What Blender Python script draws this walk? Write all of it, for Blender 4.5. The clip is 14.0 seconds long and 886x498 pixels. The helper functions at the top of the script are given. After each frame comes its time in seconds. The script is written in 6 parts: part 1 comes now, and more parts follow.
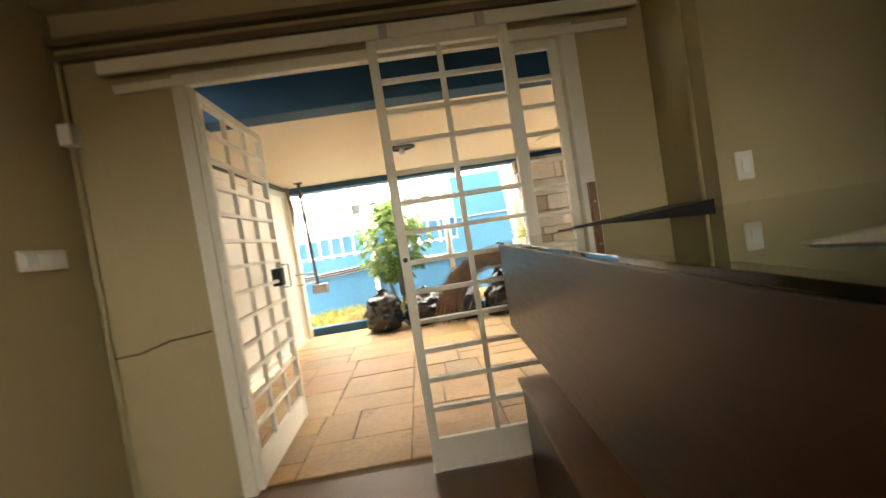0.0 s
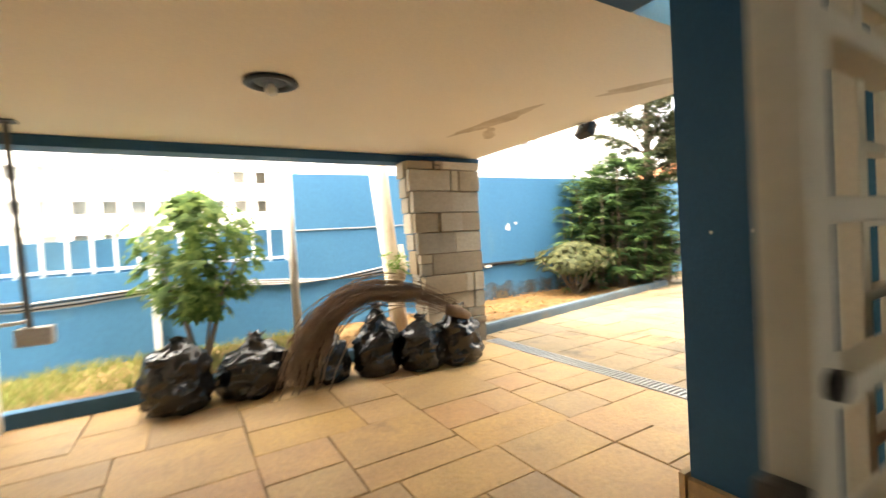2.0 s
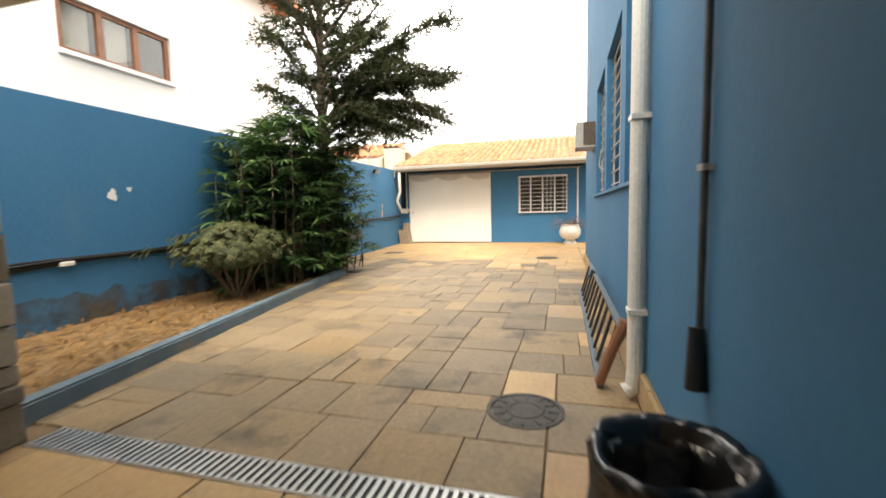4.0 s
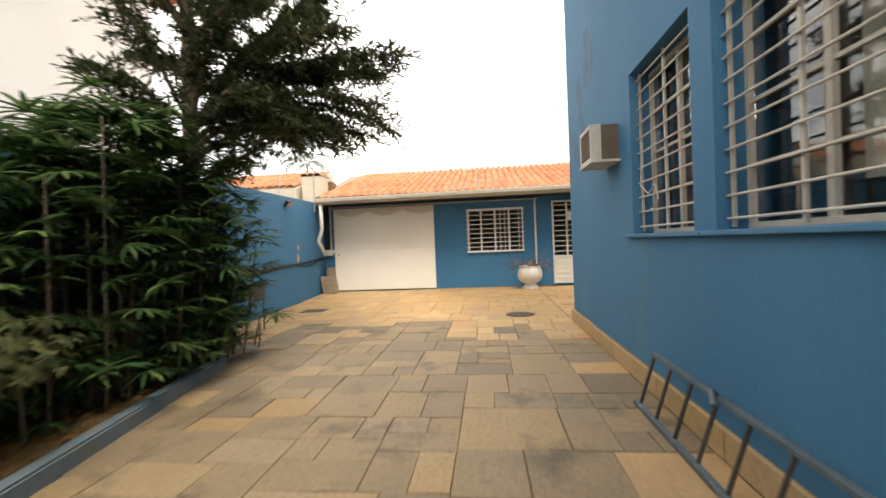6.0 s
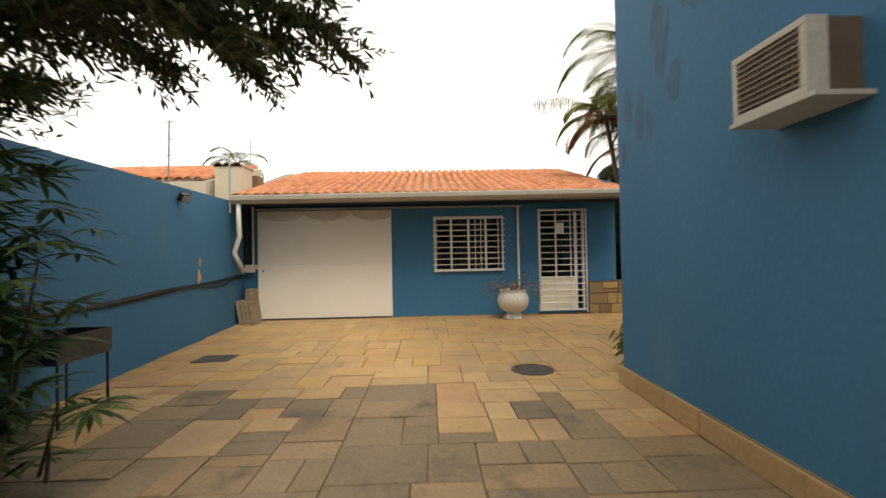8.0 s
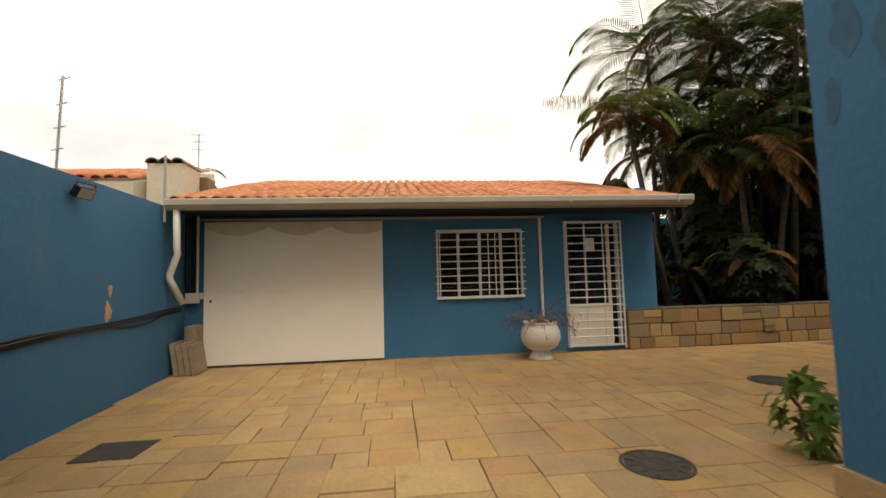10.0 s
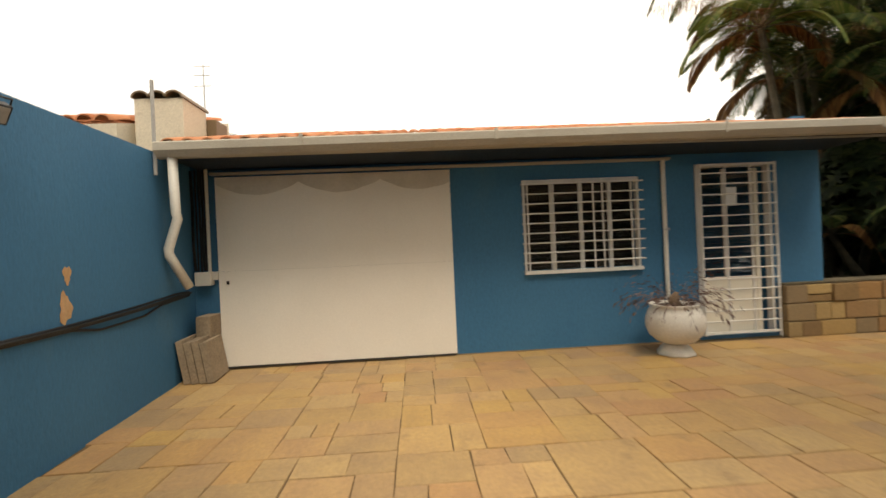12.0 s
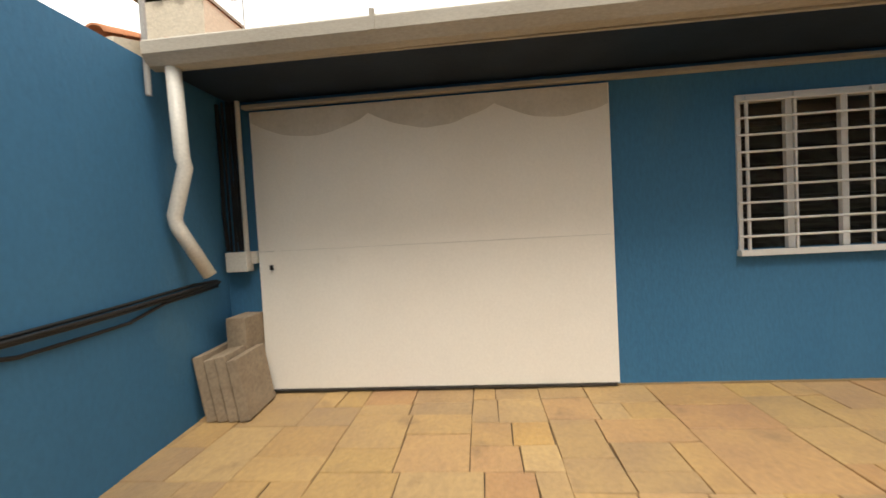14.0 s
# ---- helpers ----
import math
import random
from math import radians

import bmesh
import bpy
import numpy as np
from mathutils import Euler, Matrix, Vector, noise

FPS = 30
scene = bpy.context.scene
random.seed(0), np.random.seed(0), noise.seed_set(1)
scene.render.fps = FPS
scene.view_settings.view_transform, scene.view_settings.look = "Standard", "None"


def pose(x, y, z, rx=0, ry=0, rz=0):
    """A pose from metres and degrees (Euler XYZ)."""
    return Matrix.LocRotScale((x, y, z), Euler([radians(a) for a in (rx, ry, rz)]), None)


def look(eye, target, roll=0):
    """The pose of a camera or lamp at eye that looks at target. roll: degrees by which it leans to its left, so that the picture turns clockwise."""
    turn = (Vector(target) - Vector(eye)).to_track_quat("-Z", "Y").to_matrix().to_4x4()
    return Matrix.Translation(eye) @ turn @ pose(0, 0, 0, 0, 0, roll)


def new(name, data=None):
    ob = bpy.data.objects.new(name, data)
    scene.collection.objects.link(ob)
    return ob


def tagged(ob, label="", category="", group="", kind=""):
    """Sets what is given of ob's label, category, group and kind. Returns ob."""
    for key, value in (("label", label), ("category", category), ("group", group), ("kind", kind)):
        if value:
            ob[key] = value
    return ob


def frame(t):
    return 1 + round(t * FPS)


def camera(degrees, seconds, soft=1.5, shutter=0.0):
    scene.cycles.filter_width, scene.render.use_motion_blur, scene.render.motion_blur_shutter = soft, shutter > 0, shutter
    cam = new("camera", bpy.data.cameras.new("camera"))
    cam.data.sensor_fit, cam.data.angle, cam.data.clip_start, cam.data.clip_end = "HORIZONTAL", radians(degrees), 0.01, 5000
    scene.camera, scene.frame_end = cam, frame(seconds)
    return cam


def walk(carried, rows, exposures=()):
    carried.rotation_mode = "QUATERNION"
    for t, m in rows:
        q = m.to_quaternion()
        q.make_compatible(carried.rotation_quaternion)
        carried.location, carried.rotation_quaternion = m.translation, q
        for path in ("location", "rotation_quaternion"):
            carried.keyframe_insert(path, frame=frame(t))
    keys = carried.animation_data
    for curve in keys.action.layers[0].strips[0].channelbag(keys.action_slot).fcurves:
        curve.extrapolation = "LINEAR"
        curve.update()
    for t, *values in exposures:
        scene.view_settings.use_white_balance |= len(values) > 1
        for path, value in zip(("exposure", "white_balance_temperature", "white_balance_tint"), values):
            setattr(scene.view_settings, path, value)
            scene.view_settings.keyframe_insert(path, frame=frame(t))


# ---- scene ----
cam = camera(91.8, 14.0, shutter=0.5)
PATH = [
    (0, (1.328, 1.711, 1.155), (1.438, 3.707, 1.087), -9.0),
    (0.3, (1.172, 1.928, 1.167), (1.469, 3.905, 1.107), -5.3),
    (0.5, (1.078, 2.136, 1.143), (1.448, 4.101, 1.187), -4.5),
    (0.8, (0.956, 2.447, 1.148), (1.379, 4.401, 1.092), -2.5),
    (1, (0.877, 2.652, 1.139), (1.375, 4.589, 1.132), -3.2),
    (1.5, (0.77, 3.131, 1.188), (1.612, 4.945, 1.151), -3.6),
    (2, (0.858, 3.646, 1.182), (1.879, 5.365, 1.137), -3.3),
    (2.1, (0.867, 3.72, 1.17), (1.974, 5.385, 1.129), -4.3),
    (2.5, (1.009, 4.041, 1.17), (2.465, 5.394, 0.946), -1.7),
    (3, (1.436, 4.495, 1.132), (3.021, 5.698, 0.932), -1.9),
    (3.5, (1.84, 4.803, 1.112), (3.665, 5.574, 0.84), -1.2),
    (4, (2.34, 5.085, 1.094), (4.258, 5.622, 0.915), -1.3),
    (6.3, (5.166, 6.053, 1.264), (7.164, 6.126, 1.276), -2.2),
    (6.5, (5.455, 6.146, 1.271), (7.455, 6.106, 1.269), -1.7),
    (7, (6.055, 6.25, 1.299), (8.055, 6.255, 1.338), -1.6),
    (7.5, (6.616, 6.455, 1.304), (8.615, 6.432, 1.361), -1.2),
    (8, (7.186, 6.554, 1.305), (9.185, 6.49, 1.334), -1.1),
    (8.2, (7.391, 6.601, 1.315), (9.391, 6.581, 1.323), -1.4),
    (10.3, (9.457, 7.305, 1.286), (11.437, 7.054, 1.424), -1.5),
    (10.5, (9.654, 7.4, 1.283), (11.643, 7.206, 1.343), -1.3),
    (11, (10.089, 7.597, 1.291), (12.067, 7.304, 1.264), -2.4),
    (11.5, (10.572, 7.718, 1.292), (12.467, 7.079, 1.314), -1.1),
    (12, (11.089, 7.788, 1.339), (13.086, 7.67, 1.334), -2.6),
    (12.5, (11.593, 7.996, 1.345), (13.585, 7.818, 1.332), 1.0),
    (13, (12.087, 8.095, 1.334), (14.085, 8.166, 1.363), -3.6),
    (13.5, (12.562, 8.225, 1.319), (14.541, 8.47, 1.174), -3.7),
    (14, (13.018, 8.338, 1.242), (15.007, 8.528, 1.17), -3.1),
]
EXPOSURES = [(0, 4.5, 7350, 10), (1.0, 4.3, 7250, 10), (2.0, 3.78, 7250, 10), (3.0, 3.28, 7200, 10), (3.5, 2.55, 6950, 10), (4.2, 1.9, 6850, 10), (6.3, 1.3, 6850, 10), (7.0, 1.0, 6900, 10), (8.2, 0.64, 7200, 10), (10.3, 0.42, 7550, 10), (12.0, 0.72, 7550, 10), (13.0, 0.85, 7500, 10), (13.5, 0.98, 7150, 10), (14.0, 1.08, 6800, 10)]
walk(cam, [(t, look(eye, target, roll)) for t, eye, target, roll in PATH], EXPOSURES)

SKY, SUN, SUN_UP, SUN_AZ = 0.125, 1.25, 60, 200
ROOM = 0.42  # watts of the fill light added in the unseen back opening

# ---------- daylight: bright overcast, thin cloud ----------
def build_world():
    w = bpy.data.worlds.new("overcast_sky")
    scene.world = w
    w.use_nodes = True
    nt = w.node_tree
    nt.nodes.clear()
    out = nt.nodes.new("ShaderNodeOutputWorld")
    bg = nt.nodes.new("ShaderNodeBackground")
    bg.inputs["Strength"].default_value = SKY
    sky = nt.nodes.new("ShaderNodeTexSky")
    sky.sky_type = "NISHITA"
    sky.sun_disc = False
    sky.sun_elevation, sky.sun_rotation = radians(SUN_UP), radians(90 - SUN_AZ)
    tc = nt.nodes.new("ShaderNodeTexCoord")
    mp = nt.nodes.new("ShaderNodeMapping")
    mp.inputs["Scale"].default_value = (1.0, 1.0, 2.6)
    nz = nt.nodes.new("ShaderNodeTexNoise")
    nz.inputs["Scale"].default_value, nz.inputs["Detail"].default_value = 1.7, 6
    ramp = nt.nodes.new("ShaderNodeValToRGB")
    ramp.color_ramp.elements[0].position, ramp.color_ramp.elements[0].color = 0.30, (0.62, 0.62, 0.62, 1)
    ramp.color_ramp.elements[1].position, ramp.color_ramp.elements[1].color = 0.46, (1, 1, 1, 1)
    nz2 = nt.nodes.new("ShaderNodeTexNoise")
    nz2.inputs["Scale"].default_value, nz2.inputs["Detail"].default_value = 2.6, 5
    cloud = nt.nodes.new("ShaderNodeValToRGB")
    cloud.color_ramp.elements[0].position, cloud.color_ramp.elements[0].color = 0.30, (6.6, 6.5, 6.3, 1)
    cloud.color_ramp.elements[1].position, cloud.color_ramp.elements[1].color = 0.70, (10.8, 10.5, 10.1, 1)
    mix = nt.nodes.new("ShaderNodeMixRGB")
    ln = nt.links.new
    ln(tc.outputs["Generated"], mp.inputs["Vector"])
    ln(mp.outputs["Vector"], nz.inputs["Vector"])
    ln(mp.outputs["Vector"], nz2.inputs["Vector"])
    ln(nz.outputs["Fac"], ramp.inputs["Fac"])
    ln(nz2.outputs["Fac"], cloud.inputs["Fac"])
    ln(ramp.outputs["Color"], mix.inputs["Fac"])
    ln(sky.outputs["Color"], mix.inputs["Color1"])
    ln(cloud.outputs["Color"], mix.inputs["Color2"])
    ln(mix.outputs["Color"], bg.inputs["Color"])
    ln(bg.outputs["Background"], out.inputs["Surface"])
    sun = new("sun", bpy.data.lights.new("sun", "SUN"))
    sun.data.energy, sun.data.angle, sun.data.color = SUN, radians(20), (1.0, 0.95, 0.87)
    a, e = radians(SUN_AZ), radians(SUN_UP)
    way = Vector((math.cos(a) * math.cos(e), math.sin(a) * math.cos(e), math.sin(e)))
    sun.matrix_basis = look(tuple(way * 40), (0, 0, 0))


build_world()


# ---------- materials ----------
def mat(name, c1, c2, scale=2.0, rough=0.8, bump=0.15, bscale=45.0, metal=0.0, c3=None, c3_at=0.62, c3_scale=1.2,
        grain=0.18, rnd=None, palette=None, spec=0.35, stretch=(1, 1, 1), coat=0.0, keep=0.8):
    m = bpy.data.materials.new(name)
    m.use_nodes = True
    nt = m.node_tree
    N, L = nt.nodes.new, nt.links.new
    b = nt.nodes["Principled BSDF"]
    tc = N("ShaderNodeTexCoord")
    mp = N("ShaderNodeMapping")
    mp.inputs["Scale"].default_value = stretch
    L(tc.outputs["Object"], mp.inputs["Vector"])

    def noise_tex(s, d=5, r=0.55):
        n = N("ShaderNodeTexNoise")
        n.inputs["Scale"].default_value, n.inputs["Detail"].default_value, n.inputs["Roughness"].default_value = s, d, r
        L(mp.outputs["Vector"], n.inputs["Vector"])
        return n.outputs["Fac"]

    def ramp(f, p0, p1, a=(0, 0, 0, 1), z=(1, 1, 1, 1)):
        r = N("ShaderNodeValToRGB")
        e = r.color_ramp.elements
        e[0].position, e[1].position, e[0].color, e[1].color = p0, p1, a, z
        L(f, r.inputs["Fac"])
        return r.outputs["Color"]

    def mixc(f, a, z, how="MIX"):
        x = N("ShaderNodeMixRGB")
        x.blend_type = how
        for s, v in (("Fac", f), ("Color1", a), ("Color2", z)):
            if isinstance(v, (tuple, float, int)):
                x.inputs[s].default_value = v if isinstance(v, (float, int)) else (*v, 1)
            else:
                L(v, x.inputs[s])
        return x.outputs["Color"]

    col = mixc(ramp(noise_tex(scale), 0.32, 0.68), c1, c2)
    if rnd:
        src = N("ShaderNodeObjectInfo").outputs["Random"] if rnd == "object" else N("ShaderNodeNewGeometry").outputs["Random Per Island"]
        r = N("ShaderNodeValToRGB")
        e = r.color_ramp.elements
        e[0].color, e[0].position = (*palette[0], 1), 0.0
        e[1].color, e[1].position = (*palette[-1], 1), 1.0
        for i, c in enumerate(palette[1:-1]):
            k = e.new((i + 1) / (len(palette) - 1))
            k.color = (*c, 1)
        L(src, r.inputs["Fac"])
        col = mixc(keep, col, r.outputs["Color"])
    if c3:
        col = mixc(ramp(noise_tex(c3_scale, 6, 0.62), c3_at, c3_at + 0.16), col, c3)
    fine = noise_tex(bscale, 6, 0.65)
    g = ramp(fine, 0.25, 0.75, (1 - grain,) * 3 + (1,), (1 + grain * 0.6,) * 3 + (1,))
    col = mixc(1.0, col, g, "MULTIPLY")
    L(col, b.inputs["Base Color"])
    rr = N("ShaderNodeMapRange")
    rr.inputs["To Min"].default_value, rr.inputs["To Max"].default_value = max(0.02, rough - 0.1), min(1, rough + 0.1)
    L(fine, rr.inputs["Value"])
    L(rr.outputs["Result"], b.inputs["Roughness"])
    b.inputs["Metallic"].default_value = metal
    b.inputs["Specular IOR Level"].default_value = spec
    b.inputs["Coat Weight"].default_value = coat
    if bump:
        bp = N("ShaderNodeBump")
        bp.inputs["Strength"].default_value, bp.inputs["Distance"].default_value = bump, 0.02
        L(fine, bp.inputs["Height"])
        L(bp.outputs["Normal"], b.inputs["Normal"])
    return m


def leaf_mat(name, c1, c2, c3):
    """Leaves: colour varied leaf by leaf, some light passing through."""
    m = bpy.data.materials.new(name)
    m.use_nodes = True
    nt = m.node_tree
    N, L = nt.nodes.new, nt.links.new
    b, out = nt.nodes["Principled BSDF"], nt.nodes["Material Output"]
    r = N("ShaderNodeValToRGB")
    e = r.color_ramp.elements
    e[0].color, e[1].color = (*c1, 1), (*c3, 1)
    k = e.new(0.55)
    k.color = (*c2, 1)
    L(N("ShaderNodeNewGeometry").outputs["Random Per Island"], r.inputs["Fac"])
    L(r.outputs["Color"], b.inputs["Base Color"])
    b.inputs["Roughness"].default_value = 0.6
    b.inputs["Specular IOR Level"].default_value = 0.18
    tr = N("ShaderNodeBsdfTranslucent")
    L(r.outputs["Color"], tr.inputs["Color"])
    mx = N("ShaderNodeMixShader")
    mx.inputs["Fac"].default_value = 0.3
    L(b.outputs["BSDF"], mx.inputs[1])
    L(tr.outputs["BSDF"], mx.inputs[2])
    L(mx.outputs["Shader"], out.inputs["Surface"])
    return m


def mud_mat(name, c1, c2):
    """Splashed mud: ragged spots that leave the paint between them bare."""
    m = mat(name, c1, c2, 6, 0.9, 0.3, 40)
    nt = m.node_tree
    N, L = nt.nodes.new, nt.links.new
    tc, nz, rp = N("ShaderNodeTexCoord"), N("ShaderNodeTexNoise"), N("ShaderNodeValToRGB")
    nz.inputs["Scale"].default_value, nz.inputs["Detail"].default_value, nz.inputs["Roughness"].default_value = 3.0, 8, 0.72
    rp.color_ramp.elements[0].position, rp.color_ramp.elements[1].position = 0.40, 0.66
    L(tc.outputs["Object"], nz.inputs["Vector"])
    L(nz.outputs["Fac"], rp.inputs["Fac"])
    L(rp.outputs["Color"], nt.nodes["Principled BSDF"].inputs["Alpha"])
    return m


def film_mat(name):
    """Thin black plastic: glossy, with sharp creases at two sizes."""
    m = bpy.data.materials.new(name)
    m.use_nodes = True
    nt = m.node_tree
    N, L = nt.nodes.new, nt.links.new
    b = nt.nodes["Principled BSDF"]
    b.inputs["Base Color"].default_value = (0.011, 0.011, 0.012, 1)
    b.inputs["Specular IOR Level"].default_value = 0.65
    tc = N("ShaderNodeTexCoord")
    wob = N("ShaderNodeTexNoise")
    wob.inputs["Scale"].default_value, wob.inputs["Detail"].default_value = 5, 3
    mx = N("ShaderNodeMixRGB")
    mx.inputs["Fac"].default_value = 0.22
    L(tc.outputs["Object"], wob.inputs["Vector"])
    L(tc.outputs["Object"], mx.inputs["Color1"])
    L(wob.outputs["Color"], mx.inputs["Color2"])
    prev = None
    for scale, strength, dist in ((7, 0.32, 0.04), (20, 0.42, 0.014)):
        v = N("ShaderNodeTexVoronoi")
        v.feature = "F1"
        v.inputs["Scale"].default_value = scale
        L(mx.outputs["Color"], v.inputs["Vector"])
        bp = N("ShaderNodeBump")
        bp.inputs["Strength"].default_value, bp.inputs["Distance"].default_value = strength, dist
        L(v.outputs["Distance"], bp.inputs["Height"])
        if prev:
            L(prev, bp.inputs["Normal"])
        prev = bp.outputs["Normal"]
    L(prev, b.inputs["Normal"])
    rr = N("ShaderNodeMapRange")
    rr.inputs["To Min"].default_value, rr.inputs["To Max"].default_value = 0.14, 0.34
    L(wob.outputs["Fac"], rr.inputs["Value"])
    L(rr.outputs["Result"], b.inputs["Roughness"])
    return m


def glass_mat(name, tint, rough=0.02):
    m = bpy.data.materials.new(name)
    m.use_nodes = True
    b = m.node_tree.nodes["Principled BSDF"]
    b.inputs["Base Color"].default_value = (*tint, 1)
    b.inputs["Roughness"].default_value = rough
    b.inputs["Transmission Weight"].default_value = 1.0
    b.inputs["IOR"].default_value = 1.45
    return m


STONES = [(0.43, 0.262, 0.112), (0.50, 0.325, 0.142), (0.36, 0.24, 0.125), (0.54, 0.37, 0.175), (0.43, 0.23, 0.115), (0.52, 0.32, 0.098), (0.335, 0.232, 0.135), (0.47, 0.275, 0.13), (0.46, 0.30, 0.115)]
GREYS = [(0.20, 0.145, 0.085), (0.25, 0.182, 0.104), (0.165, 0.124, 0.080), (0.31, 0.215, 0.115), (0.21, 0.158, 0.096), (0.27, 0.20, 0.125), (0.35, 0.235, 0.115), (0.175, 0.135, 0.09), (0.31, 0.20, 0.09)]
M_BLUE = mat("blue_painted_plaster", (0.038, 0.150, 0.280), (0.050, 0.172, 0.304), 0.9, 0.78, 0.26, 42, c3=(0.070, 0.178, 0.270), c3_at=0.58, c3_scale=1.1, grain=0.16, stretch=(1, 1, 0.45))
M_BLUE_SMOOTH = mat("blue_trim_paint", (0.045, 0.150, 0.270), (0.060, 0.180, 0.310), 1.5, 0.6, 0.15, 60, grain=0.10)
# darker blue: recess shade put into the side wall's colour; trim shares it
M_NAVY_SHADE = mat("navy_trim_and_recess_shade", (0.020, 0.078, 0.150), (0.028, 0.095, 0.175), 1.6, 0.72, 0.2, 50, grain=0.12)
# near-black blue puts the eaves' shade into the soffit colour
M_EAVES_SHADE = mat("eaves_boards_with_shade", (0.008, 0.017, 0.032), (0.013, 0.026, 0.046), 3, 0.7, 0.2, 40)
M_STAIN = mat("damp_stained_plaster", (0.026, 0.092, 0.172), (0.042, 0.128, 0.225), 5, 0.7, 0.2, 60)
M_KERB = mat("faded_blue_kerb_paint", (0.085, 0.125, 0.155), (0.13, 0.165, 0.18), 3, 0.8, 0.3, 40, c3=(0.17, 0.145, 0.11), c3_at=0.56, c3_scale=3)
M_MUD = mud_mat("mud_splashes", (0.15, 0.095, 0.045), (0.075, 0.085, 0.07))
M_SLAT = mat("dirty_grille_plastic", (0.20, 0.155, 0.12), (0.27, 0.22, 0.17), 6, 0.7, 0.1, 60)
M_CEIL = mat("cream_soffit_paint", (0.80, 0.72, 0.59), (0.84, 0.76, 0.63), 0.7, 0.85, 0.12, 70, c3=(0.50, 0.40, 0.28), c3_at=0.68, c3_scale=0.55, grain=0.06)
M_SOFFSTAIN = mat("damp_brown_soffit", (0.50, 0.40, 0.27), (0.66, 0.56, 0.42), 4, 0.85, 0.1, 60, c3=(0.74, 0.66, 0.54), c3_at=0.55, c3_scale=5)
M_ROOMWALL = mat("beige_room_wall", (0.40, 0.33, 0.18), (0.44, 0.36, 0.20), 0.8, 0.7, 0.08, 80, grain=0.06)
M_ROOMCEIL = mat("room_ceiling_paint", (0.50, 0.44, 0.31), (0.53, 0.46, 0.33), 1, 0.8, 0.05, 60, grain=0.05)
M_MOULD = mat("brown_moulding", (0.16, 0.11, 0.06), (0.20, 0.14, 0.08), 3, 0.5, 0.1, 60)
M_ROOMFLOOR = mat("dark_brown_floor_tile", (0.13, 0.075, 0.045), (0.17, 0.10, 0.06), 3, 0.35, 0.05, 60)
M_WHITE = mat("cream_white_enamel", (0.74, 0.70, 0.60), (0.78, 0.74, 0.64), 2, 0.42, 0.06, 70, c3=(0.50, 0.42, 0.30), c3_at=0.70, c3_scale=5, grain=0.06)
M_BARS = mat("white_painted_iron", (0.66, 0.65, 0.62), (0.74, 0.73, 0.70), 4, 0.45, 0.1, 80, c3=(0.42, 0.34, 0.26), c3_at=0.70, c3_scale=9, grain=0.08)
M_OLDBARS = mat("dulled_cream_iron", (0.40, 0.37, 0.32), (0.48, 0.45, 0.39), 4, 0.5, 0.1, 80, c3=(0.26, 0.20, 0.15), c3_at=0.66, c3_scale=9, grain=0.1)
M_GARAGE = mat("white_metal_sheet", (0.82, 0.78, 0.70), (0.86, 0.82, 0.74), 1.2, 0.5, 0.05, 50, c3=(0.74, 0.68, 0.57), c3_at=0.62, c3_scale=1.1, grain=0.05)
M_GUTTER = mat("weathered_gutter_paint", (0.38, 0.345, 0.285), (0.46, 0.42, 0.35), 2, 0.6, 0.1, 60, c3=(0.34, 0.29, 0.22), c3_at=0.62, c3_scale=2.5, stretch=(1, 0.5, 2))
M_PVC = mat("aged_white_pipe", (0.68, 0.65, 0.58), (0.74, 0.71, 0.64), 3, 0.4, 0.03, 60, c3=(0.5, 0.44, 0.34), c3_at=0.66, c3_scale=3)
M_TERRA = mat("clay_roof_tile", (0.46, 0.17, 0.075), (0.54, 0.23, 0.11), 6, 0.85, 0.3, 40, c3=(0.22, 0.13, 0.09), c3_at=0.62, c3_scale=5, rnd="object", palette=[(0.40, 0.13, 0.06), (0.52, 0.20, 0.09), (0.58, 0.26, 0.13), (0.46, 0.20, 0.12)])
M_TERRA_I = mat("clay_roof_tiles", (0.46, 0.17, 0.075), (0.54, 0.23, 0.11), 6, 0.85, 0.3, 40, c3=(0.22, 0.13, 0.09), c3_at=0.62, c3_scale=5, rnd="island", palette=[(0.40, 0.13, 0.06), (0.52, 0.20, 0.09), (0.58, 0.26, 0.13), (0.46, 0.20, 0.12)])
M_FLAG = mat("warm_flagstone", (0.58, 0.38, 0.15), (0.34, 0.22, 0.12), 3.2, 0.52, 0.35, 30, c3=(0.29, 0.185, 0.095), c3_at=0.60, c3_scale=3.0, grain=0.22, keep=0.66, rnd="object", palette=STONES)
M_FLAG_I = mat("warm_flagstones", (0.58, 0.38, 0.15), (0.34, 0.22, 0.12), 3.2, 0.52, 0.35, 30, c3=(0.29, 0.185, 0.095), c3_at=0.60, c3_scale=3.0, grain=0.22, keep=0.66, rnd="island", palette=STONES)
# greys mix the stone's own tone with shade put into the colour
M_FLAGG = mat("grey_and_shaded_flagstone", (0.17, 0.128, 0.082), (0.33, 0.24, 0.138), 3.4, 0.58, 0.5, 30, c3=(0.115, 0.086, 0.056), c3_at=0.53, c3_scale=1.9, grain=0.32, rnd="object", palette=GREYS)
M_FLAGG_I = mat("grey_and_shaded_flagstones", (0.17, 0.128, 0.082), (0.33, 0.24, 0.138), 3.4, 0.58, 0.5, 30, c3=(0.115, 0.086, 0.056), c3_at=0.53, c3_scale=1.9, grain=0.32, rnd="island", palette=GREYS)
M_JOINT = mat("sandy_mortar", (0.25, 0.175, 0.09), (0.33, 0.23, 0.115), 3, 0.9, 0.4, 50)
